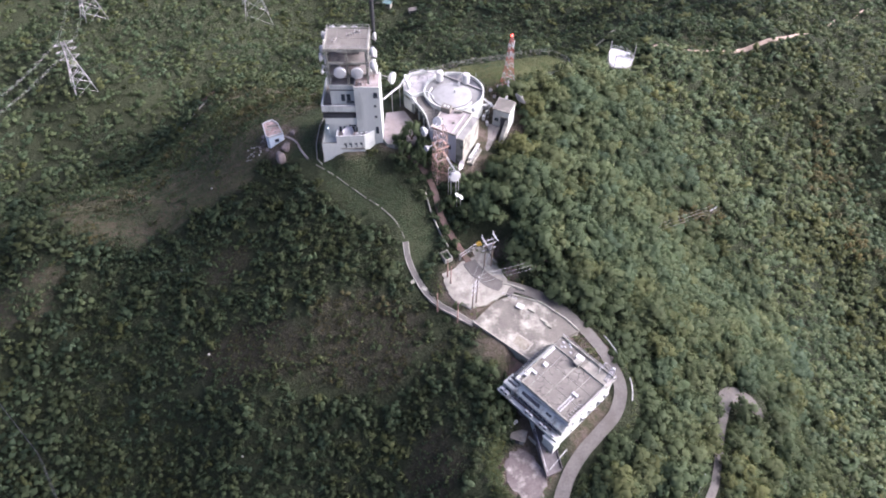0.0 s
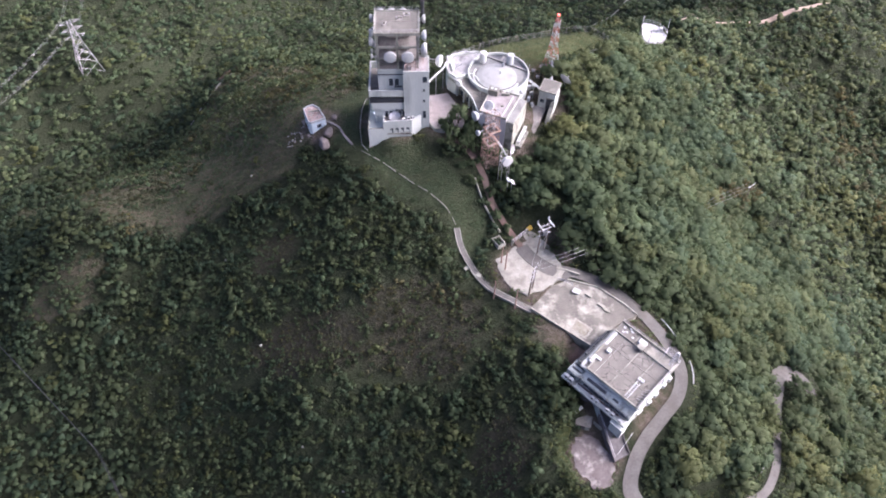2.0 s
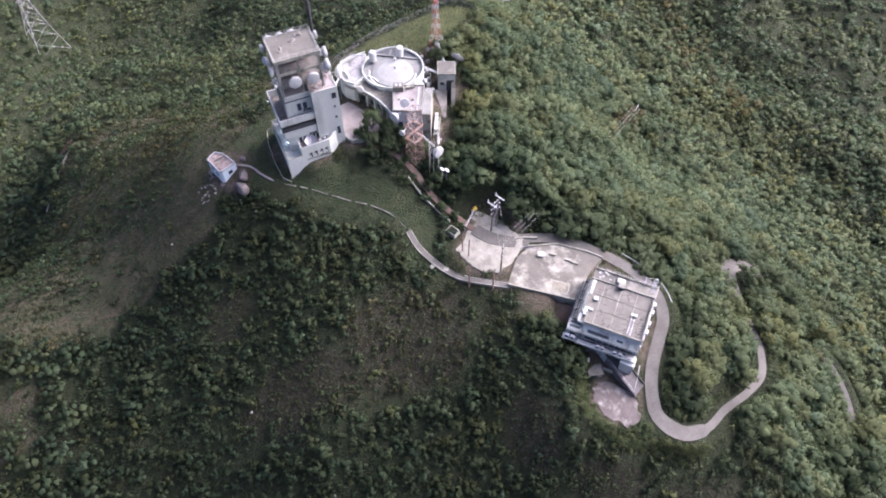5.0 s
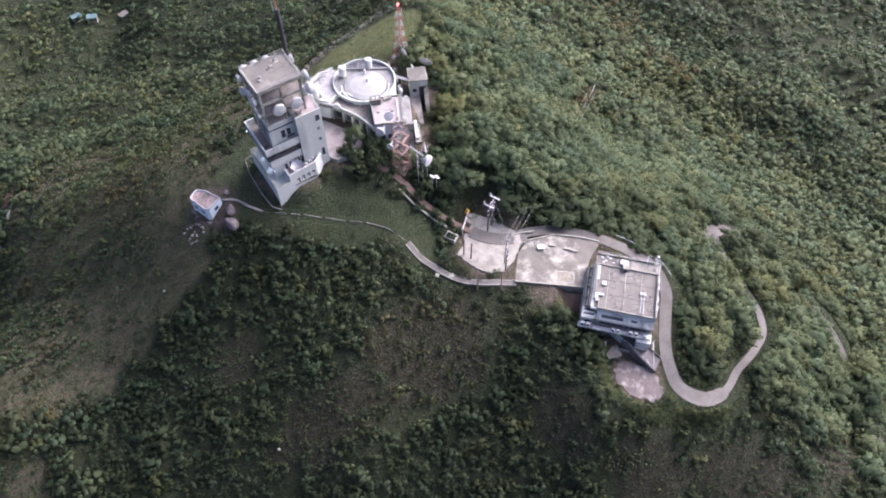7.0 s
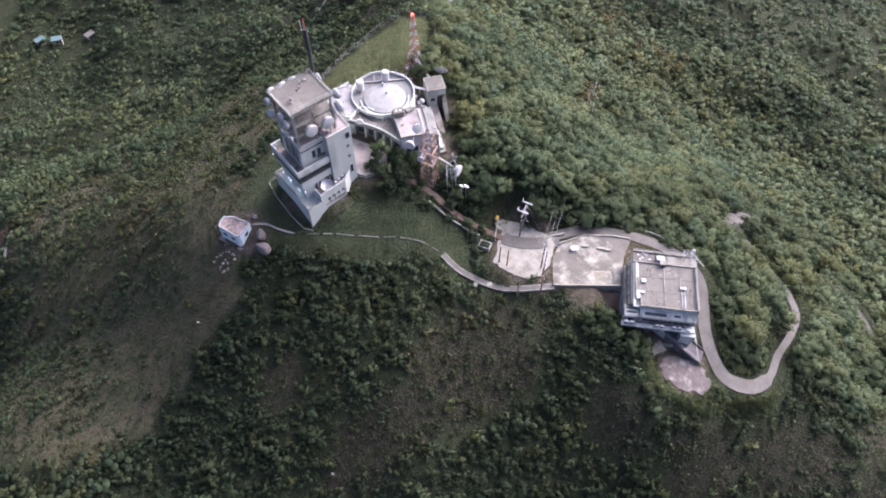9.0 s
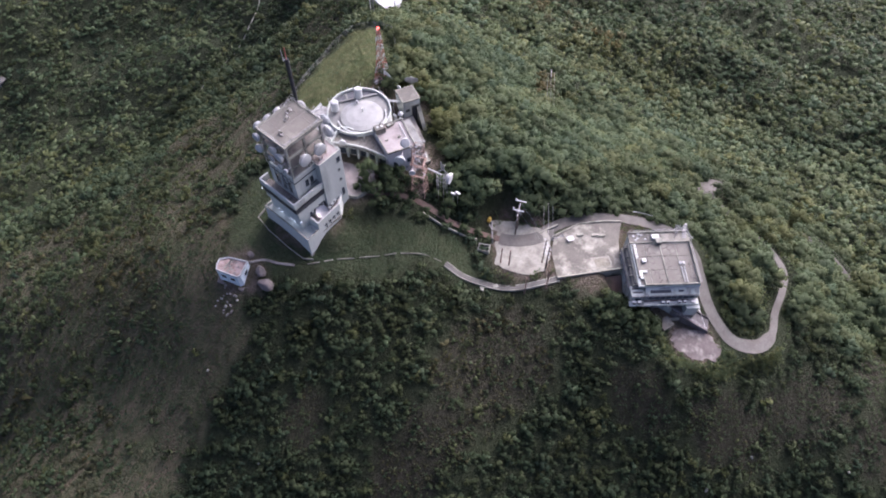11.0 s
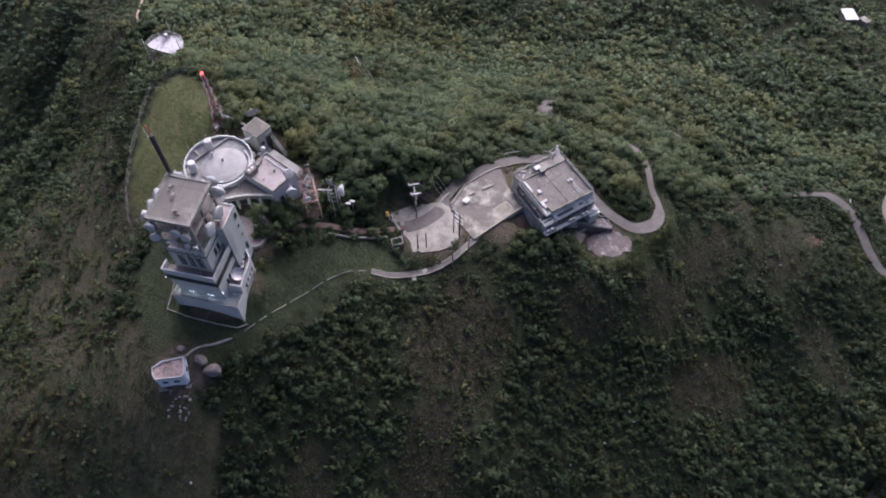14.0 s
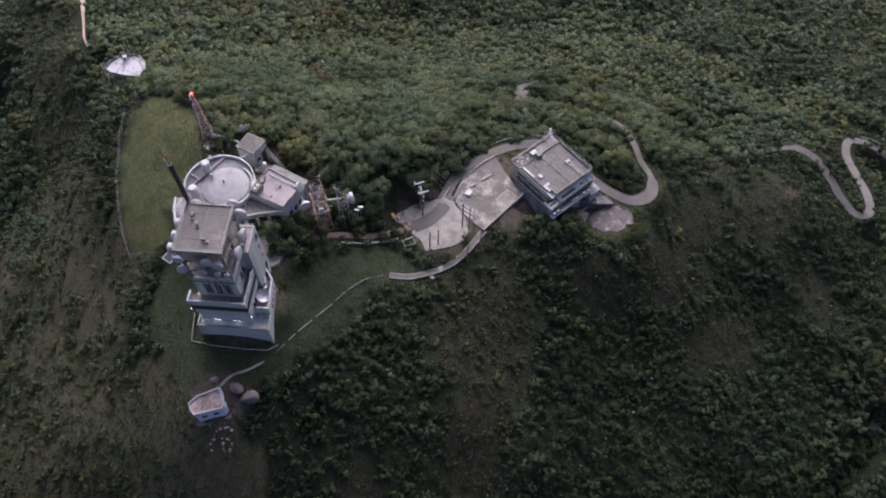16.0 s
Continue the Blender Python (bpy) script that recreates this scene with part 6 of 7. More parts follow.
for y, z, mt in ((-8.6, -1.45, STEEL), (-8.2, -1.5, RUST), (-7.98, -0.05, STEEL), (-7.95, 0.42, CONCRETE), (-6.34, 1.46, STEEL)):
    part("conduit", rod((-5.7, y, z), (7.2, y, z), 0.06, None, 5), mt, low)
for k in range(13):
    x = -5.3 + k * 0.98
    part("ledge_bracket", box(x, -7.98, -0.1 + 0.05 * (k % 3), x + 0.1 + 0.14 * (k % 4 == 0), -7.9, 0.4), (DARK, STEEL, CONCRETE)[k % 3], low)
part("side_wing", box(-9.3, -6.6, -9.5, -7.3, 5.2, -0.6), WALL_BLUE, low)
part("wing_roof", box(-9.35, -6.65, -0.6, -7.25, 5.2, -0.4), ROOF_DARK, low)
for k in range(4):
    part("white_duct", box(-6.9, 1.6 + k * 1.05, 2.3, -6.3, 2.5 + k * 1.05, 2.65, None, 0.04), DISH, low)
part("white_box", box(-5.6, 0.2, 2.3, -4.6, 1.3, 2.85, None, 0.05), DISH, low)
part("corner_duct", box(-6.8, -4.4, 2.27, -6.1, -2.6, 2.7), DISH, low)
part("corner_duct", box(-6.8, -2.7, 2.27, -4.9, -2.1, 2.7), DISH, low)
# south-west front: window band under the roof, canopy, lower storey
part("front_wall", box(-5.6, -7.7, -9.5, 7.3, -5.6, -0.2), WALL_BLUE, low)
part("upper_ledge", prism([(-5.8, -7.9), (7.35, -7.9), (7.35, -6.3), (-5.8, -6.3)], [0.0, 0.0, 0.6, 0.6], [0.35, 0.35, 1.4, 1.4]), WALL_BLUE, low, "sloping pale blue eaves ledge")
part("ledge_slot", prism([(-4.6, -7.45), (0.4, -7.45), (0.4, -6.85), (-4.6, -6.85)], [0.3, 0.3, 0.6, 0.6], [0.68, 0.68, 1.08, 1.08]), DARK, low, "dark ventilation slot")
part("ledge_slot", prism([(2.2, -7.3), (3.6, -7.3), (3.6, -6.9), (2.2, -6.9)], [0.3, 0.3, 0.6, 0.6], [0.78, 0.78, 1.05, 1.05]), DARK, low, "dark ventilation slot")
part("window_band", box(-5.0, -7.82, -1.5, 6.6, -7.7, -0.25), DARK, low, "long dark window band")
for k in range(9):
    part("mullion", box(-4.9 + k * 1.4, -7.9, -1.5, -4.78 + k * 1.4, -7.8, -0.25), WALL_BLUE, low)
part("canopy", box(-6.2, -9.4, -2.0, 7.4, -7.7, -1.75), WALL, low)
part("canopy_edge", box(-6.2, -9.52, -2.1, 7.4, -9.4, -1.5), WALL_BLUE, low)
part("ledge_slab", box(-9.6, -9.6, -1.75, -6.0, -8.2, -1.5), WALL_BLUE, low)
part("canopy_channel", box(-5.8, -8.5, -1.75, 5.0, -7.9, -1.7), DARK, low)
part("lower_band", box(-4.6, -7.82, -5.3, 6.2, -7.7, -3.2), DARK, low)
for k in range(6):
    part("mullion", box(-4.6 + k * 2.1, -7.9, -5.3, -4.4 + k * 2.1, -7.8, -3.2), WALL_BLUE, low)
part("corner_block", box(4.6, -10.0, -9.0, 7.6, -7.7, -2.6), WALL_BLUE, low)
part("corner_block_roof", box(4.4, -10.2, -2.6, 7.7, -7.7, -2.4), WALL, low)
part("pipe_run", rod((-5.6, -8.9, -1.55), (6.8, -8.9, -1.55), 0.09, None, 6), DISH, low)
part("stair_head", box(-9.2, -8.2, -9.0, -5.9, -5.2, 0.6), WALL_BLUE, low)
for k in range(4):
    part("stair_bar", box(-8.8, -7.8 + k * 0.55, 0.6, -6.4, -7.5 + k * 0.55, 0.8), DARK if k % 2 else WALL, low)
for z in (-0.2, -2.4):
    part("stair_window", box(-8.2, -8.28, z - 1.2, -6.8, -8.2, z), GLASS, low)
for k in range(4):
    for z in (-1.0, -4.0):
        w = part("side_window", box(7.3, -3.9 + k * 3.0, z - 1.0, 7.37, -2.4 + k * 3.0, z + 0.6), GLASS, low)
        part("window_hood", box(7.3, -4.05 + k * 3.0, z + 0.6, 7.85, -2.25 + k * 3.0, z + 0.72), DISH, w)
part("north_door", box(-7.37, 5.6, -2.2, -7.3, 6.8, 0.0), DARK, low)


def low_point(x, y, z):
    return tuple(low.matrix_basis @ Vector((x, y, z)))


for x in (-8.6, -7.3):
    ac_unit(low_point(x, -8.9, -1.4), -46.6, 0.95, "white air-conditioning unit on the equipment building's ledge")
for x in (-1.4, -0.2, 2.6, 3.9):
    ac_unit(low_point(x, -8.9, -1.65), -46.6, 0.8, "white air-conditioning unit on the equipment building's canopy")
for y in (-1.5, 1.0, 4.2, 6.4):
    ac_unit(low_point(7.95, y, -1.2), 43.4, 1.1, "white air-conditioning unit hung on the side wall")
ac_unit(low_point(6.0, -8.8, -2.3), -46.6, 1.0, "white air-conditioning unit on a corner roof")
# roof edge rail and the ladder lying on the roof
railing("roof_edge_rail", [low_point(7.35, -6.0, 2.7), low_point(7.35, 6.0, 2.7), low_point(7.6, 9.4, 2.4)], 0.9, None, label="white steel rail along the flat roof's edge", gap=1.5)
railing("roof_edge_rail", [low_point(-7.4, 9.5, 2.4), low_point(7.6, 9.5, 2.4)], 0.8, None, label="grey steel rail along the road side of the roof", gap=2.0)
lad = thing("ladder", pose(*low_point(4.1, -3.2, 2.4), 0, 0, -46.6), "white ladder lying flat on the roof", "ladder")
for x in (-0.35, 0.35):
    part("stile", rod((x, -2.4, 0.06), (x, 2.2, 0.06), 0.1), DISH, lad)
for k in range(8):
    part("rung", rod((-0.35, -2.2 + k * 0.55, 0.06), (0.35, -2.2 + k * 0.55, 0.06), 0.08, None, 5), DISH, lad)
for x in (3.7, 4.5):
    b = thing("roof_weight", pose(*low_point(x, -0.2, 2.3), 0, 0, -46.6), "white block resting on the roof beside the ladder", "block", "white roof blocks")
    part("block", box(-0.3, -0.4, 0, 0.3, 0.4, 0.45, None, 0.04), DISH, b)
bm = bmesh.new()
pipes = thing("pipe_rack", pose(*low_point(5.9, -2.6, 2.3), 0, 0, -46.6), "thin curved pipes lying on the flat roof", "pipes")
for k in range(6):
    part("pipe", rod((0.0, -2.4 + k * 0.75, 0.05), (1.3, -2.2 + k * 0.8, 0.35), 0.035, None, 5), STEEL, pipes)
st = thing("roof_stair_frame", pose(*low_point(6.0, 7.8, 1.95), 0, 0, -46.6), "grey steel stair and antenna frame on the roof corner", "stair frame")
for x in (0, 0.9):
    part("stringer", rod((x, -0.4, 0.0), (x, 1.6, 2.6), 0.06), STEEL, st)
for k in range(7):
    part("tread", box(0, -0.4 + k * 0.3, 0.2 + k * 0.36, 0.9, -0.15 + k * 0.3, 0.26 + k * 0.36), STEEL, st)
for x, y in ((0, 1.6), (0.9, 1.6), (-1.8, 1.6), (-1.8, 0.0)):
    part("upright", rod((x, y, 0), (x, y, 3.0), 0.06), STEEL, st)
for z in (1.0, 2.0, 3.0):
    part("bar", rod((-1.8, 1.6, z), (0.9, 1.6, z), 0.04), STEEL, st)
    part("bar", rod((-1.8, 0.0, z), (-1.8, 1.6, z), 0.04), STEEL, st)
part("top_box", box(0.2, 1.3, 2.7, 0.8, 1.8, 3.4, None, 0.05), DISH, st)

RAMP = material("dark_ramp_concrete", (0.080, 0.074, 0.072), (0.14, 0.13, 0.126), 0.9, 0.5, 3.0, stain=(0.055, 0.05, 0.048), amount=0.45)
# walkway from the front down to the bend, the shed and the lower yard
ramp = thing("access_ramp", None, "dark concrete ramp with side walls below the building", "ramp")
part("deck", prism([(18.3, 74.0), (21.6, 73.2), (25.0, 60.2), (21.7, 58.7)], -10.5, [-3.9, -3.9, -7.4, -7.4]), RAMP, ramp)
part("side_wall", wall_run([(19.4, 68.4), (21.6, 58.8)], -10, [-4.8, -7.0], 0.2), RAMP, ramp)
part("pale_wall", wall_run([(18.2, 74.2), (19.4, 68.4)], -10, [-3.0, -4.2], 0.3), WALL_BLUE, ramp)
part("front_apron", prism([(18.2, 74.3), (20.6, 77.2), (27.0, 70.8), (23.0, 67.6), (21.6, 73.0)], -10.5, [-3.9, -3.9, -4.4, -5.2, -4.0]), RAMP, ramp)
part("side_wall", wall_run([(21.9, 72.8), (25.1, 60.4)], -10, [-3.6, -7.0], 0.2), RAMP, ramp)
part("landing", prism([(14.6, 74.6), (17.0, 72.2), (19.3, 71.4), (21.2, 73.2), (18.5, 76.5)], -10.5, -4.0), RAMP, ramp)
railing("ramp_rail", [(17.0, 72.2, -4.0), (18.9, 71.3, -4.0), (21.7, 59.3, -6.9)], 1.0, None, label="pale green steel handrail along the ramp", gap=1.7)
shed = thing("pump_shed", pose(16.3, 67.6, -8.6, 0, 0, -18), "small weathered concrete shed with flat roof beside the ramp", "shed")
part("wall", box(-1.5, -1.2, 0, 1.5, 1.2, 2.3), CONCRETE, shed)
part("roof", box(-1.7, -1.4, 2.3, 1.7, 1.4, 2.5), ROOF, shed)
part("door", box(-0.4, -1.26, 0.1, 0.5, -1.2, 2.0), DARK, shed)
part("frame", wall_run([(-2.6, -2.2), (-2.6, 1.6), (-1.2, 2.4)], 0, 1.4, 0.15), CONCRETE, shed)
for x, y in ((15.2, 69.6), (15.8, 70.2), (14.4, 69.0)):
    b = thing("white_crate", pose(x, y, level(x, y), 0, 0, 20), "small white crate on the ground by the shed", "crate", "white crates")
    part("crate", box(-0.3, -0.3, 0, 0.3, 0.3, 0.5, None, 0.03), DISH, b)
tagged(link("lower_yard", prism(rough(LOWER_YARD, 0.9, 2), -10.5, -8.05), material("patchy_earth_and_concrete", (0.085, 0.072, 0.066), (0.15, 0.13, 0.12), 0.95, 0.5, 2.5, bump=0.4, stain=(0.30, 0.278, 0.255), amount=0.36)), "patchy pale concrete apron beside the road bend", "pavement", kind="structure")
gate = thing("barrier_gate", None, "grey steel barrier gate between road and ramp", "gate")
for x, y in ((22.6, 60.2), (26.4, 64.4)):
    part("post", rod((x, y, level(x, y) - 0.1), (x, y, level(x, y) + 1.3), 0.1), DISH, gate)
for k in (0.5, 0.85, 1.2):
    part("bar", rod((22.6, 60.2, level(22.6, 60.2) + k), (26.4, 64.4, level(26.4, 64.4) + k), 0.05), DISH, gate)
ent = thing("entrance_canopy", pose(*low_point(4.0, -10.4, -6.8), 0, 0, -46.6), "pale L-shaped low wall before the entrance", "wall")
part("wall", wall_run([(-2.6, -0.3), (1.6, -0.3), (2.9, 1.3)], -1.5, 0.3, 0.25), CONCRETE, ent)

# ---- the yards ----
YARD_P = [(7.0, 94.4), (20.0, 83.6), (21.8, 85.6), (26.6, 89.2), (31.8, 91.8), (29.2, 95.0), (23.6, 99.9), (16.6, 102.2), (12.6, 100.4)]
tagged(link("upper_yard", prism(YARD_P, -4.5, -1.95), YARD), "stained and bleached concrete yard beside the building", "yard", kind="structure")
tagged(link("gate_yard", prism(rough([(0.2, 105.2), (0.9, 102.2), (3.4, 99.4), (6.4, 97.9), (9.6, 98.8), (12.2, 100.6), (15.0, 102.4), (16.6, 104.8), (15.2, 108.2), (13.4, 112.6), (11.6, 115.2), (9.9, 117.4), (7.8, 117.2), (6.2, 114.6), (4.2, 112.6), (1.0, 111.4), (-0.8, 110.2), (0.0, 107.6)], 0.6, 1), -4.5, -1.60), WHITE_CONCRETE), "bleached white concrete apron by the gate", "yard", kind="structure")
_rq, _rn = along([(6.4, 112.4, -1.5), (7.6, 110.2, -1.5), (9.6, 107.8, -1.52), (13.0, 105.2, -1.56), (17.5, 103.6, -1.9)], 0.8)
tagged(ribbon("gate_drive", _rq, _rn, 1.75, ASPHALT, lift=0.02), "grey worn driveway across the gate apron", "road", kind="structure")
tagged(link("yard_strip", prism([(9.3, 110.6), (10.4, 109.2), (13.2, 110.6), (12.6, 111.6)], -1.65, -1.55), CONCRETE), "grey concrete strip on the apron", "pavement", kind="structure")
tagged(link("yard_wall", wall_run([(6.8, 94.1), (20.0, 83.2)], -5.5, -1.55, 0.35), KERB), "low pale retaining wall along the yard edge", "wall", kind="structure")
tagged(link("road_kerb", wall_run([(32.0, 92.0), (29.4, 95.2), (23.8, 100.1), (16.8, 102.5)], -2.6, -1.65, 0.3), KERB), "pale concrete kerb between yard and road", "kerb", kind="structure")
tagged(link("verge_wall", wall_run([(14.4, 105.4), (16.6, 104.9), (19.8, 103.5)], -2.4, -1.4, 0.35), KERB), "low pale roadside wall", "wall", kind="structure")
tagged(link("marked_frame", wall_run(rough([(17.2, 91.4), (15.2, 88.7), (18.6, 85.6), (20.8, 88.2)], 0.35, 6), -1.95, -1.91, 0.4, None, True), WHITE_CONCRETE), "square of worn white edging on the yard", "marking", kind="structure")
tagged(link("moss_patch", prism(rough([(17.2, 90.9), (15.7, 88.7), (18.6, 86.2), (20.3, 88.2)], 0.45, 7), -1.96, -1.925), material("mossy_concrete", (0.16, 0.155, 0.11), (0.27, 0.255, 0.20), 0.95, 0.8, 4.0, stain=(0.38, 0.35, 0.31), amount=0.4)), "mossy brown-green patch inside the worn square", "marking", kind="structure")
tagged(link("earth_bank", prism([(8.6, 92.2), (19.5, 82.9), (17.0, 79.2), (12.6, 81.4), (8.0, 88.0)], -9, [-3.6, -3.8, -6.4, -6.6, -5.4]), DIRT), "bare red-brown earth bank below the yard wall", "bank", kind="structure")

# concrete drain path along the hillside, from the yard up to the tower
dq, dn = DRAIN_Q.copy(), DRAIN_N
dq[:, 2] = height(dq[:, 0], dq[:, 1]) + 0.05
cut1 = int(len(dq) * 0.46)
tagged(ribbon("drain_path", dq[:cut1 + 1], dn[:cut1 + 1], 0.6, ASPHALT, lift=0.1, thick=0.8), "narrow grey concrete drain path along the slope", "path", kind="structure")
for side in (-1, 1):
    bm = bmesh.new()
    for i in range(cut1):
        a, b = dq[i], dq[i + 1]
        pa, pb = a[:2] + dn[i] * 0.68 * side, b[:2] + dn[i + 1] * 0.68 * side
        q = [bm.verts.new((pa[0] + dn[i][0] * o, pa[1] + dn[i][1] * o, a[2] + h)) for o, h in ((-0.1, -0.6), (-0.1, 0.2), (0.1, 0.2), (0.1, -0.6))]
        r = [bm.verts.new((pb[0] + dn[i + 1][0] * o, pb[1] + dn[i + 1][1] * o, b[2] + h)) for o, h in ((-0.1, -0.6), (-0.1, 0.24), (0.1, 0.24), (0.1, -0.6))]
        for k in range(3):
            bm.faces.new((q[k], r[k], r[k + 1], q[k + 1]))
    bmesh.ops.recalc_face_normals(bm, faces=bm.faces)
    tagged(link("drain_kerb", bm, CONCRETE), "pale kerb of the drain path", "kerb", kind="structure")
wall_line = thing("hillside_wall", None, "broken low whitewashed wall running down from the tower", "wall", kind="structure")
i = cut1 + 1
while i < len(dq) - 4:
    n = int(rng.integers(2, 6))
    seg = dq[i:min(i + n, len(dq) - 1)]
    if len(seg) >= 2:
        part("wall_piece", wall_run([tuple(p[:2]) for p in seg], [p[2] - 0.6 for p in seg], [p[2] + 0.16 + 0.1 * rng.random() for p in seg], 0.15), CONCRETE, wall_line)
    i += n - 1 + int(rng.random() < 0.5)
# path-side wall, moat wall round the podium
pw = [(-4.9, 128.6), (-3.3, 123.6), (-0.6, 118.0), (1.0, 115.6)]
tagged(link("path_wall", wall_run(pw, [level(*p) - 0.6 for p in pw], [level(*p) + 0.55 for p in pw], 0.3), KERB), "low pale wall beside the dirt path", "wall", kind="structure")
mw = [(-27.5, 157.6), (-33.6, 157.2), (-34.6, 152.0), (-34.8, 145.0), (-34.2, 140.4), (-32.6, 138.6)]
tagged(link("moat_wall", wall_run(mw, [level(*p) - 1.0 for p in mw], [level(*p) + 0.45 for p in mw], 0.16), KERB), "thin pale wall round the foot of the tower", "wall", kind="structure")
tagged(link("court_paving", prism([(-16.6, 144.2), (-14.8, 141.0), (-9.0, 140.4), (-6.0, 144.0), (-8.6, 150.8), (-11.0, 155.4), (-16.0, 154.5)], 9, 12.0), material("pinkish_court_paving", (0.25, 0.215, 0.20), (0.36, 0.32, 0.305), 0.9, 0.4, 3.0, stain=(0.18, 0.155, 0.148), amount=0.45)), "pinkish paved court between tower and annex", "pavement", kind="structure")
tagged(link("court_edge", wall_run([(-16.9, 144.0), (-15.0, 140.8), (-8.9, 140.2)], 8.6, 12.7, 0.25), KERB), "pale edge wall of the court", "wall", kind="structure")
# two stacked tanks of concrete by the gate
pit = thing("valve_pit", pose(0.6, 112.9, level(0.6, 112.9) - 0.1, 0, 0, -62), "open square concrete valve pit beside the path", "pit")
part("rim", wall_run([(-1.5, -1.1), (1.5, -1.1), (1.5, 1.1), (-1.5, 1.1)], -0.3, 1.0, 0.25, None, True), CONCRETE, pit)
part("floor", box(-1.3, -0.9, -0.25, 1.3, 0.9, 0.05), DARK, pit)
for x, y, rz in ((-7.6, 106.6, 30), (-5.0, 104.6, -20)):
    p = thing("manhole_slab", pose(x, y, level(x, y), 0, 0, rz), "small pale concrete manhole slab in the grass", "slab", "manhole slabs")
    part("slab", box(-0.8, -0.5, -0.2, 0.8, 0.5, 0.22, None, 0.03), KERB, p)

# gate frame, sheds and posts at the apron
gt = thing("gate_frame", None, "white steel gate frame across the driveway", "gate")
for x, y in ((4.0, 112.9), (8.2, 116.6)):
    part("post", box(x - 0.2, y - 0.2, level(x, y) - 0.3, x + 0.2, y + 0.2, level(x, y) + 2.1), CONCRETE, gt)
part("top_bar", rod((4.0, 112.9, 0.6), (8.2, 116.6, 0.6), 0.07), STEEL, gt)
part("leaf_bar", rod((4.0, 112.9, -0.5), (8.2, 116.6, -0.5), 0.06), STEEL, gt)
for k in range(9):
    x, y = 4.0 + 4.2 * (k + 0.5) / 9, 112.9 + 3.7 * (k + 0.5) / 9
    part("picket", rod((x, y, -1.4), (x, y, 0.6), 0.035, None, 5), STEEL, gt)
mach = thing("yellow_pump", pose(9.0, 117.9, level(9.0, 117.9), 0, 0, 15), "small yellow machine standing beside the gate", "machine")
part("body", box(-0.7, -0.4, 0.25, 0.7, 0.4, 1.0, None, 0.08), YELLOW, mach)
part("engine", box(-0.3, -0.3, 1.0, 0.5, 0.3, 1.45, None, 0.05), YELLOW, mach)
for x in (-0.45, 0.45):
    part("wheel", rod((x, -0.45, 0.25), (x, 0.45, 0.25), 0.27, None, 12), BLACK, mach)
cab = thing("white_sign_board", pose(18.4, 98.6, -1.95, 0, 0, -30), "white board lying on a low stand in the yard", "board")
part("board", box(-0.9, -0.7, 0.5, 0.9, 0.7, 0.6, None, 0.02), DISH, cab)
for x in (-0.7, 0.7):
    part("leg", box(x - 0.08, -0.5, 0, x + 0.08, 0.5, 0.5), STEEL, cab)
for k, (x, y) in enumerate(((21.2, 97.6), (23.8, 94.6), (24.8, 93.2))):
    b = thing("concrete_block", pose(x, y, -1.95, 0, 0, -40), "pale concrete block lying in the yard", "block", "yard blocks")
    part("block", box(-0.9, -0.35, 0, 0.9, 0.35, 0.35, None, 0.04), KERB, b)
railing("yard_rail", [(14.2, 102.0, -1.6), (17.6, 100.3, -1.6)], 1.2, None, label="white pipe rail at the yard entrance", gap=1.7, r=0.06)


def pole(x, y, top, label, arms=0, turn=0.0, name="utility_pole", base=None):
    z = level(x, y) - 0.4 if base is None else base
    p = thing(name, pose(x, y, 0, 0, 0, turn), label, "pole", "utility poles")
    part("shaft", rod((0, 0, z), (0, 0, top), 0.2, None, 8, 0.13), RUST if arms == 0 else BARK, p)
    for k in range(arms):
        part("crossarm", box(-1.1, -0.08, top - 0.5 - k * 0.9, 1.1, 0.08, top - 0.32 - k * 0.9), STEEL, p)
        for xx in (-0.95, 0.0, 0.95):
            part("insulator", rod((xx, 0, top - 0.32 - k * 0.9), (xx, 0, top + 0.05 - k * 0.9), 0.08), DISH, p)
    return p


def hframe(x, y, top, turn, label, boxes=True):
    z = min(level(x, y), -1.6) - 0.3
    h = thing("transformer_pole", pose(x, y, 0, 0, 0, turn), label, "pole")
    for xx in (-1.0, 1.0):
        part("shaft", rod((xx, 0, z), (xx, 0, top), 0.19, None, 8, 0.14), BARK, h)
    for zz in (top - 0.6, top - 2.2, top - 4.0):
        part("crossarm", box(-1.8, -0.1, zz, 1.8, 0.1, zz + 0.2), STEEL, h)
    part("brace", rod((-1.0, 0, z + 2), (1.0, 0, top - 4.5), 0.06), STEEL, h)
    if boxes:
        for xx in (-1.5, 1.5):
            part("switch_arm", box(xx - 0.12, -1.4, top - 0.3, xx + 0.12, 1.4, top - 0.05), DISH, h)
            part("switch", rod((xx, 1.2, top - 0.1), (xx, 1.2, top + 0.7), 0.14, None, 8), DISH, h)
        part("transformer", box(-0.7, -0.6, top - 3.8, 0.7, 0.6, top - 2.5, None, 0.06), DARK, h)
    for xx in (-1.4, -0.5, 0.5, 1.4):
        part("insulator", rod((xx, 0, top - 0.4), (xx, 0, top + 0.1), 0.09), DISH, h)
    return h


hframe(11.0, 110.6, 9.6, 25, "transformer pole pair with white switchgear beside the apron")
hframe(7.3, 98.9, 8.2, 60, "dark wooden pole pair carrying wires across the yard", False)
pole(0.9, 107.6, 5.0, "rusty steel post at the edge of the apron")
pole(1.7, 105.6, 5.0, "rusty steel post at the edge of the apron")
pole(-1.6, 98.0, 4.2, "rusty steel post by the drain path")
pole(3.2, 94.9, 5.0, "rusty steel post by the drain path")


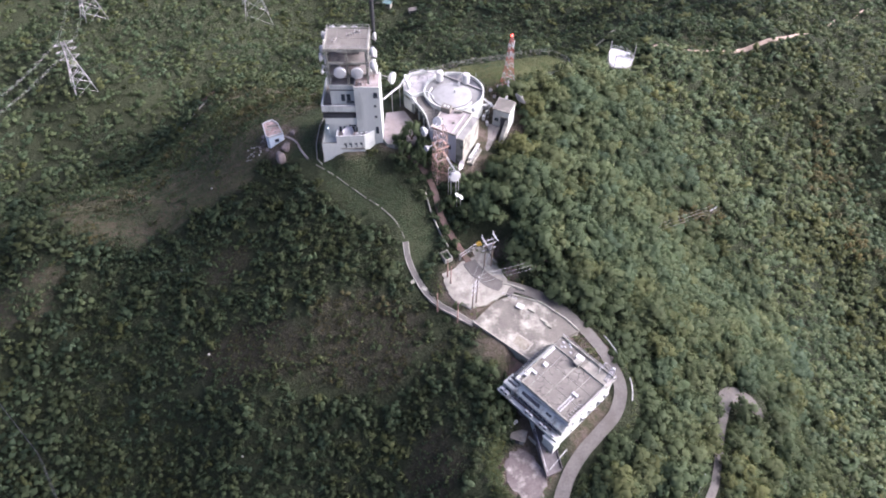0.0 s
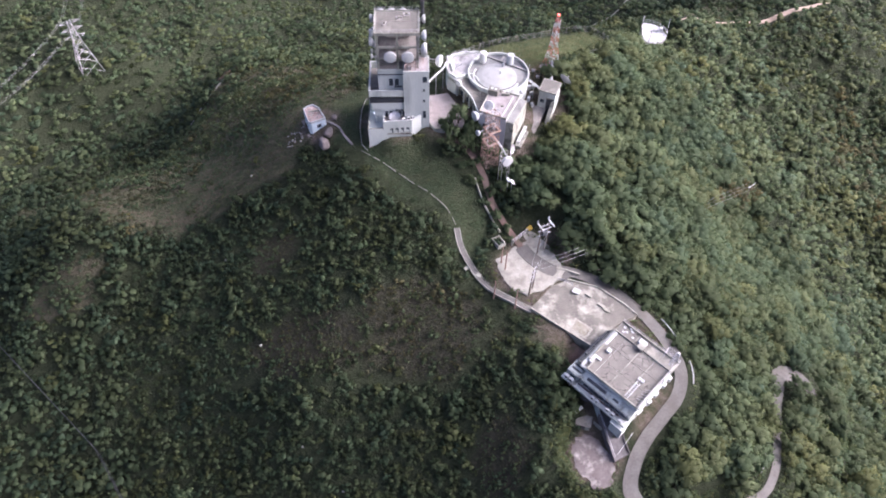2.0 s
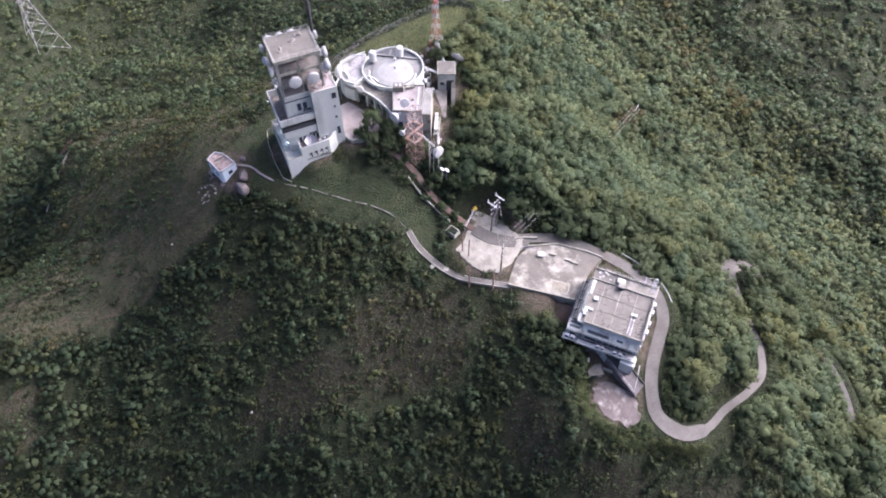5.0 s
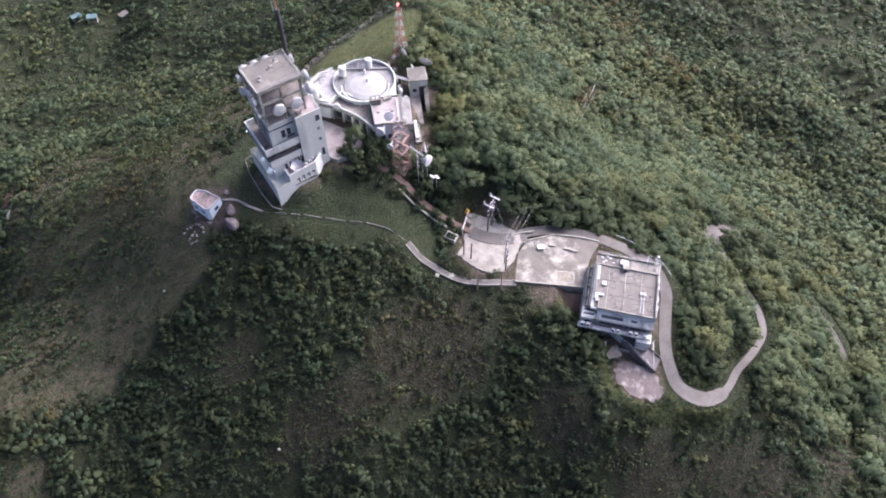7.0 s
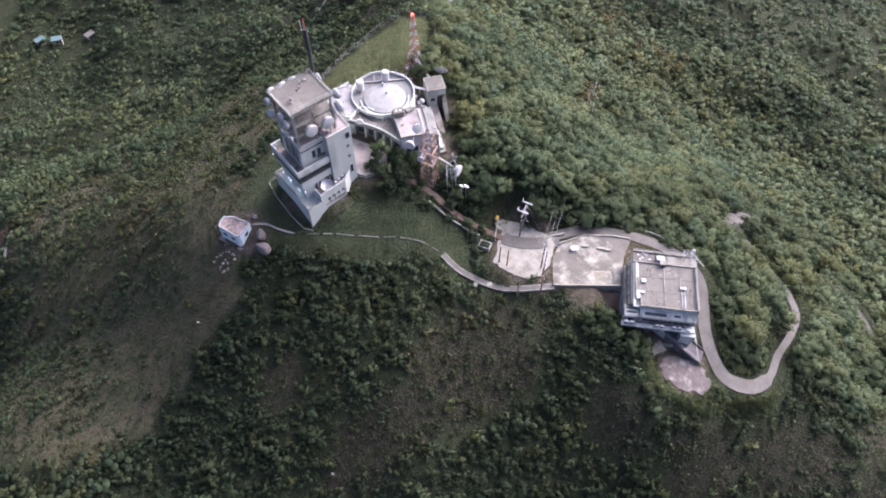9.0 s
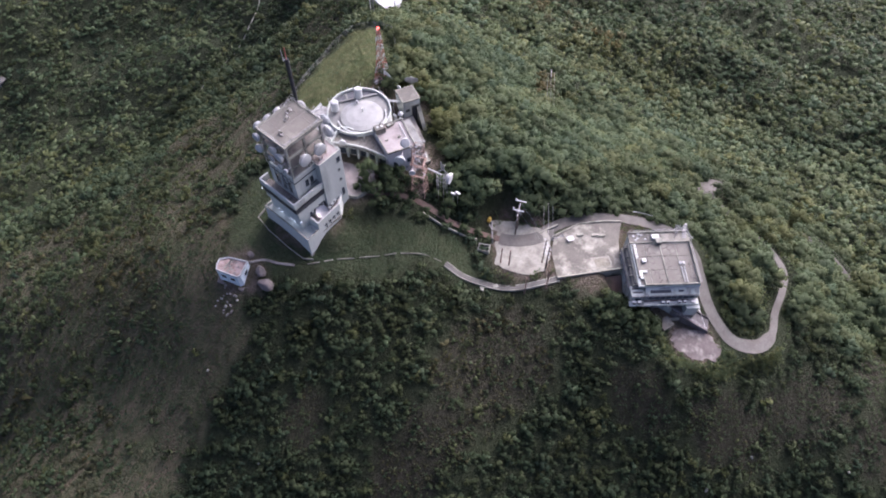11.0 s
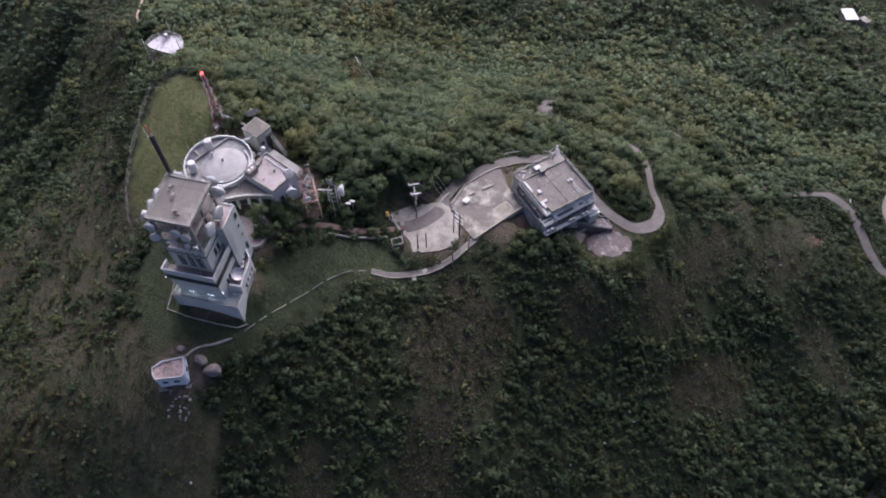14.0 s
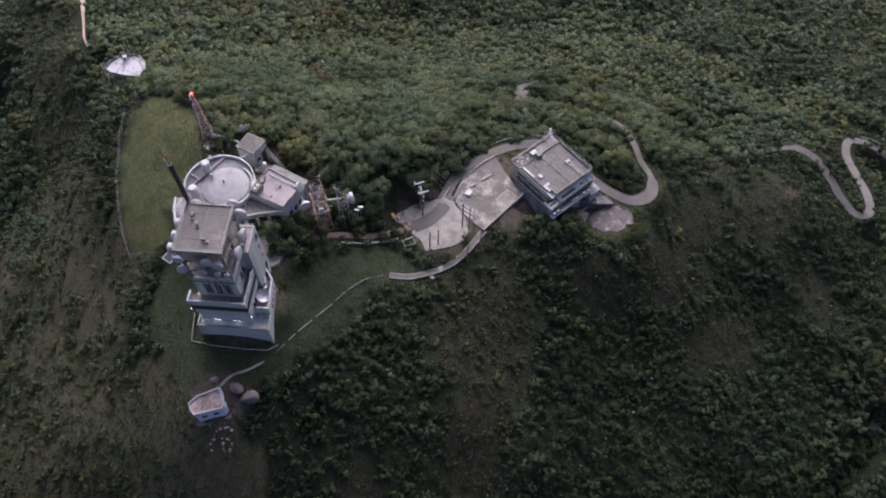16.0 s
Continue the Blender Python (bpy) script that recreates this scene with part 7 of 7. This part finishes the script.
def wires(a, b, sag, offs, label, mat=None):
    w = thing("overhead_wires", None, label, "wires")
    for o in offs:
        bm = bmesh.new()
        pts = []
        for k in range(13):
            u = k / 12
            p = Vector(a).lerp(Vector(b), u) + Vector((o[0], o[1], -4 * sag * u * (1 - u)))
            pts.append(p)
        for p, q in zip(pts, pts[1:]):
            rod(p, q, 0.035, bm, 3)
        part("wire", bm, mat or CABLE, w)
    return w


wires((8.0, 99.4, 8.2), (84.5, 150.5, -21.8), 1.5, ((-0.7, 0.9), (0, 0), (0.7, -0.9)), "thin dark wires running down the wooded slope")
far_pole = thing("utility_pole", pose(84.5, 150.5, 0, 0, 0, 35), "wooden pole with white crossarm standing in withered brush", "pole", "utility poles")
part("shaft", rod((0, 0, level(84.5, 150.5) - 0.4), (0, 0, -21.8), 0.2, None, 8, 0.14), BARK, far_pole)
part("crossarm", box(-1.6, -0.1, -22.4, 1.6, 0.1, -22.2), DISH, far_pole)
for xx in (-1.4, 0.0, 1.4):
    part("insulator", rod((xx, 0, -22.2), (xx, 0, -21.7), 0.1), DISH, far_pole)
wires((11.0, 110.6, 9.4), (7.3, 98.9, 8.1), 0.6, ((-0.9, 0), (0.9, 0)), "thin dark wires between poles")

# guard rails on the outer side of the road
for lo_i, hi_i, side in ((21, 26, 1), (28, 32, 1), (75, 80, 1)):
    seg = [(ROAD_Q[k][0] + ROAD_N[k][0] * 2.6 * side, ROAD_Q[k][1] + ROAD_N[k][1] * 2.6 * side) for k in range(lo_i, hi_i)]
    g = thing("guard_rail", None, "pale steel guard rail on the outer edge of the road", "guard rail", "road guard rails")
    for (xa, ya), (xb, yb) in zip(seg, seg[1:]):
        za, zb = level(xa, ya), level(xb, yb)
        part("beam", rod((xa, ya, za + 0.7), (xb, yb, zb + 0.7), 0.13, None, 4), DISH, g)
        part("post", rod((xa, ya, za - 0.2), (xa, ya, za + 0.75), 0.07), STEEL, g)

for (xa, ya), (xb, yb) in (((73.5, -21.6), (67.6, -19.4)), ((91.6, -47.6), (87.6, -57.0))):
    g = thing("guard_rail", None, "pale steel guard rail on the outer edge of the road", "guard rail", "road guard rails")
    for k in range(4):
        u, v = k / 4, (k + 1) / 4
        pa, pb = (xa + (xb - xa) * u, ya + (yb - ya) * u), (xa + (xb - xa) * v, ya + (yb - ya) * v)
        part("beam", rod((*pa, level(*pa) + 1.1), (*pb, level(*pb) + 1.1), 0.22, None, 4), DISH, g)
        part("post", rod((*pa, level(*pa) - 0.2), (*pa, level(*pa) + 1.1), 0.09), STEEL, g)

# ---- the lookout hut and the boulders ----
HUT = [(-50.3, 151.9), (-48.5, 146.7), (-47.7, 146.4), (-44.0, 148.2), (-46.1, 152.4), (-47.9, 153.8), (-49.4, 153.0)]
hut = thing("lookout_hut", None, "small six-sided pale blue lookout hut with parapet roof", "hut")
part("wall", prism(HUT, 4.5, 9.6), material("pale_sky_blue_paint", (0.56, 0.66, 0.70), (0.66, 0.74, 0.77), 0.75, 0.4, 3.0, stain=(0.42, 0.47, 0.48), amount=0.25, streak=True), hut)
part("roof", prism([(x * 0.97 - 47.2 * 0.03, y * 0.97 + 149.8 * 0.03) for x, y in HUT], 9.55, 9.72), material("littered_brown_roof", (0.30, 0.22, 0.19), (0.42, 0.34, 0.31), 0.95, 0.8, 4.0, stain=(0.17, 0.12, 0.10), amount=0.5), hut)
part("parapet", wall_run(HUT, 9.5, 10.1, 0.22, None, True), DISH, hut)
for k in range(18):
    x, y = -47.4 + rng.uniform(-1.4, 1.4), 149.8 + rng.uniform(-1.9, 1.9)
    part("roof_litter", box(x - rng.uniform(0.1, 0.35), y - 0.2, 9.72, x + 0.2, y + rng.uniform(0.1, 0.4), 9.72 + rng.uniform(0.06, 0.22)), (DECK, CONCRETE, RUST)[k % 3], hut)
part("roof_wall", wall_run([(-48.9, 150.8), (-45.9, 151.4)], 9.7, 10.0, 0.2), CONCRETE, hut)
for (xa, ya), (xb, yb), u in ((HUT[0], HUT[1], 0.28), (HUT[0], HUT[1], 0.72), (HUT[2], HUT[3], 0.5), (HUT[6], HUT[0], 0.5)):
    d = Vector((xb - xa, yb - ya)).normalized()
    c = Vector((xa, ya)).lerp(Vector((xb, yb)), u)
    bm = box(-0.6, -0.05, 7.5, 0.6, 0.03, 8.6)
    w = part("window", bm, GLASS, hut)
    w.matrix_local = Matrix.Translation((c.x, c.y, 0)) @ Matrix.Rotation(math.atan2(d.y, d.x), 4, "Z")
    part("window_frame", wall_run([(-0.68, -0.09), (0.68, -0.09)], 8.6, 8.7, 0.1), DISH, w)
tagged(link("hut_terrace", prism(rough([(-51.2, 152.2), (-49.2, 145.9), (-46.6, 145.2), (-43.0, 147.6), (-44.6, 153.2), (-48.2, 154.6)], 0.9, 4), 2.5, 5.6), ROCK), "weathered rock terrace under the lookout hut", "terrace", kind="structure")


def boulder(x, y, rx, ry, rz, seed, label="brown-grey weathered granite boulder on the slope", sink=0.3, turn=0.0, group="boulders", mat=None):
    bm = bmesh.new()
    bmesh.ops.create_icosphere(bm, subdivisions=3, radius=1)
    for v in bm.verts:
        n1 = noise.noise(v.co * 1.1 + Vector((seed * 3.1, 0, 0)))
        n2 = noise.noise(v.co * 3.0 + Vector((0, seed * 1.7, 0)))
        v.co *= 1 + 0.28 * n1 + 0.07 * n2
        v.co = Vector((v.co.x * rx, v.co.y * ry, v.co.z * rz))
    ob = link("boulder", bm, mat or ROCK, smooth=True)
    ob.matrix_world = pose(x, y, level(x, y) + rz * (1 - 2 * sink), 0, 0, turn)
    return tagged(ob, label, "boulder", group)


boulder(-44.4, 142.6, 1.3, 1.9, 1.6, 3, turn=20)
boulder(-43.2, 145.3, 1.0, 1.6, 1.2, 5, turn=-20)
boulder(-41.9, 150.2, 0.7, 0.9, 0.6, 7)
for k in range(22):
    boulder(-52.8 + rng.uniform(-2.4, 2.2), 147.6 + rng.uniform(-2.6, 2.6), rng.uniform(0.15, 0.4), rng.uniform(0.2, 0.5), rng.uniform(0.12, 0.28), 10 + k, "small brown-grey broken rock below the hut", turn=rng.uniform(0, 180), group="broken rocks", mat=DECK if k % 3 else CONCRETE)
for k, (x, y) in enumerate(((-20.7, 46.6), (-22.4, 45.2), (17.7, -28.0), (-19.6, 47.6), (-38, 60), (-30, 52), (-60, 95), (-72, 120), (-20, 50), (8, 34), (22, 14), (-48, 70), (-84, 130), (-5, 38), (32, 8), (-66, 142))):
    boulder(x, y, rng.uniform(0.25, 0.5), rng.uniform(0.25, 0.6), rng.uniform(0.3, 0.5), 40 + k, "grey rock showing through the scrub", 0.25, rng.uniform(0, 180), "scattered rocks", CONCRETE)
fp = [(-44.6, 149.6), (-42.6, 148.4), (-40.6, 147.0), (-39.0, 144.0), (-36.6, 140.8)]
fq, fn = along([(x, y, level(x, y)) for x, y in fp], 0.7)
fq[:, 2] = height(fq[:, 0], fq[:, 1]) + 0.12
tagged(ribbon("hut_path", fq, fn, 0.28, DECK, thick=0.4), "narrow broken concrete path to the hut", "path", kind="structure")

# ---- lawn fence ----
FENCE = [(-12.5, 172.0), (-11.5, 178.8), (-5.0, 182.6), (0.0, 184.8), (12.0, 189.2), (25.0, 192.6), (33.8, 193.4), (38.6, 188.4), (39.4, 181.5), (33.0, 173.8), (26.0, 167.0), (22.6, 162.5)]
fence = thing("lawn_fence", None, "grey chain-link fence on posts round the lawn", "fence")
for (xa, ya), (xb, yb) in zip(FENCE, FENCE[1:]):
    n = max(2, int(math.hypot(xb - xa, yb - ya) / 2.6))
    for k in range(n):
        x, y = xa + (xb - xa) * k / n, ya + (yb - ya) * k / n
        x2, y2 = xa + (xb - xa) * (k + 1) / n, ya + (yb - ya) * (k + 1) / n
        z, z2 = level(x, y), level(x2, y2)
        part("post", rod((x, y, z - 0.2), (x, y, z + 2.3), 0.085, None, 5), KERB, fence)
        bm = bmesh.new()
        for h in (0.3, 0.8, 1.3, 1.8, 2.1):
            rod((x, y, z + h), (x2, y2, z2 + h), 0.015, bm, 3)
        for q in range(1, 5):
            u = q / 5
            rod((x + (x2 - x) * u, y + (y2 - y) * u, z + (z2 - z) * u + 0.1), (x + (x2 - x) * u, y + (y2 - y) * u, z + (z2 - z) * u + 2.1), 0.012, bm, 3)
        part("wire_panel", bm, STEEL, fence)

# ---- half-round platform on the far ridge ----
PX, PY, PZ = 61.0, 204.8, -5.2
plat = thing("raised_platform", pose(PX, PY, 0, 0, 0, -8), "half-round peeling white platform on tall steel legs on the ridge", "platform")
DEE = [(0.0, -6.0), (2.9, -5.7), (5.2, -4.4), (6.7, -2.3), (7.2, 0.0), (6.7, 2.3), (5.2, 4.4), (2.9, 5.7), (0.0, 6.0), (-0.9, 4.2), (-1.1, 0.0), (-0.9, -4.2)]
part("deck", prism([(x - 3, y) for x, y in DEE], PZ - 0.4, PZ), material("peeling_white_deck", (0.42, 0.425, 0.43), (0.56, 0.565, 0.565), 0.85, 0.4, 2.0, stain=(0.06, 0.065, 0.055), amount=0.7), plat)
part("rim", wall_run([(x - 3, y) for x, y in DEE], PZ - 0.55, PZ + 0.15, 0.15, None, True), CONCRETE, plat)
for x, y in DEE[::2] + [(-0.9, 4.2), (-0.9, -4.2)]:
    foot = plat.matrix_basis @ Vector((x * 0.93 - 3, y * 0.93, 0))
    part("leg", rod((x * 0.93 - 3, y * 0.93, level(foot.x, foot.y) - 0.6), (x * 0.93 - 3, y * 0.93, PZ - 0.4), 0.16), STEEL, plat)
ring_pts = [(x - 3, y) for x, y in DEE[:9]]
for x, y in ring_pts:
    part("rail_post", rod((x, y, PZ), (x, y, PZ + 1.3), 0.06, None, 5), DISH, plat)
for h in (0.65, 1.25):
    for (xa, ya), (xb, yb) in zip(ring_pts, ring_pts[1:]):
        part("rail", rod((xa, ya, PZ + h), (xb, yb, PZ + h), 0.055, None, 5), DISH, plat)
part("corner_mast", rod((-3.2, 6.8, level(58.5, 212) - 0.6), (-3.2, 6.8, PZ + 2.2), 0.16), DISH, plat)
part("corner_mast", rod((-2.6, -6.8, level(57, 199) - 0.6), (-2.6, -6.8, PZ + 6.0), 0.12), STEEL, plat)
part("whip", rod((4.4, 1.8, PZ), (4.4, 1.8, PZ + 5.0), 0.09), DISH, plat)
part("cabinet", box(2.0, 1.6, PZ, 3.0, 2.8, PZ + 1.1, None, 0.05), DISH, plat)


# ---- far things: pylons, lines, houses, hill paths ----
def pylon(x, y, h, w, turn, label):
    z = level(x, y)
    p = thing("power_pylon", pose(x, y, z - 1.0, 0, 0, turn), label, "pylon", "power pylons")
    H = h + 1.0

    def c(k, s):
        q = w / 2 * (1 - s) ** 1.5 + 0.7
        return Vector(((-q, q, q, -q)[k], (-q, -q, q, q)[k], H * s))
    levels = [0, 0.2, 0.38, 0.54, 0.68, 0.8, 0.9, 1.0]
    for s0, s1 in zip(levels, levels[1:]):
        for k in range(4):
            part("leg", rod(c(k, s0), c(k, s1), 0.16, None, 4), STEEL, p)
            part("brace", rod(c(k, s0), c((k + 1) % 4, s1), 0.08, None, 4), STEEL, p)
            part("brace", rod(c((k + 1) % 4, s0), c(k, s1), 0.08, None, 4), STEEL, p)
    for s in (0.68, 0.82, 0.95):
        for sx in (-1, 1):
            tip = Vector((sx * (5.0 - 2 * abs(s - 0.8)), 0, H * s + 0.4))
            bm = rod(c(0 if sx < 0 else 1, s), tip, 0.09, None, 4)
            rod(c(3 if sx < 0 else 2, s), tip, 0.09, bm, 4)
            rod(Vector((sx * 0.7, 0, H * s + 1.6)), tip, 0.08, bm, 4)
            part("crossarm", bm, STEEL, p)
    return p


pylon(-180, 290, 27, 9, 35, "grey steel lattice power pylon on the wooded spur")
pylon(-203, 369, 34, 11, 35, "grey steel lattice power pylon on the far slope")
pylon(-123, 420, 46, 17, 20, "tall grey steel lattice power pylon in the far valley")
for (xa, ya, za), (xb, yb, zb), sg in (((-180, 290, -58), (-203, 369, -66), 4), ((-180, 290, -58), (-215, 175, -40), 9)):
    d = Vector((yb - ya, xa - xb)).normalized()
    wires((xa, ya, za), (xb, yb, zb), sg, tuple((d.x * o, d.y * o) for o in (-4.5, -3.5, 3.5, 4.5)), "thin grey power lines strung between pylons")
wires((-215, 175, -40), (-96, 70, -22), 4, ((-1.2, 1.2), (-0.6, 0.6), (0, 0), (0.6, -0.6), (1.2, -1.2)), "bundle of thin dark power lines over the lower slope", BLACK)
wires((-96, 70, -22), (-60, 20, -22), 2, ((-1.2, 1.2), (-0.6, 0.6), (0, 0), (0.6, -0.6), (1.2, -1.2)), "bundle of thin dark power lines over the lower slope", BLACK)


def small_house(x, y, w, d, h, turn, label, roof):
    z = level(x, y)
    a = thing("small_house", pose(x, y, z - 1.5, 0, 0, turn), label, "house", "distant houses")
    part("wall", box(-w / 2, -d / 2, 0, w / 2, d / 2, h + 1.5), CONCRETE, a)
    part("roof", box(-w / 2 - 0.3, -d / 2 - 0.3, h + 1.5, w / 2 + 0.3, d / 2 + 0.3, h + 1.8), roof, a)
    for k in range(3):
        part("window", box(-w / 2 + 0.8 + k * w / 3.2, -d / 2 - 0.06, 2.6, -w / 2 + 2.0 + k * w / 3.2, -d / 2, 4.0), GLASS, a)
    return a


small_house(203, 29, 4, 3, 2.6, 20, "small pale house among the woods", CONCRETE)
small_house(238, -57.5, 8, 6, 4, 15, "white-roofed house in a clearing far down the slope", DISH)
small_house(236, -65, 4, 3, 3, 40, "small pale house among the woods", CONCRETE)
TEAL = material("teal_sheet_roof", (0.07, 0.13, 0.125), (0.11, 0.18, 0.175), 0.6, 0.5, 3.0)
for x, y, t, rf in ((-46, 462, 10, TEAL), (-38, 457, -20, TEAL), (-20, 452, 15, ROOF)):
    small_house(x, y, 5.5, 4, 3.0, t, "small pale house in the far valley", rf)


def hill_strip(name, pts, half, mat, label):
    q, nn = along([(x, y, 0) for x, y in pts], 2.0)
    q[:, 2] = height(q[:, 0], q[:, 1]) + 0.15
    return tagged(ribbon(name, q, nn, half, mat, lift=0.2, thick=0.8), label, "path", kind="structure")


hill_strip("hill_steps", [(-98.5, 249.5), (-102.9, 244.4), (-108.0, 239.0), (-110.8, 237.7), (-115.7, 234.6), (-121.1, 232.0)], 0.4, CONCRETE, "thin pale concrete steps on the western spur")
hill_strip("hill_drain", [(98, 346), (82, 323), (67, 316), (44, 311), (28, 304), (11, 296)], 0.25, CONCRETE, "thin pale drain on the far slope")
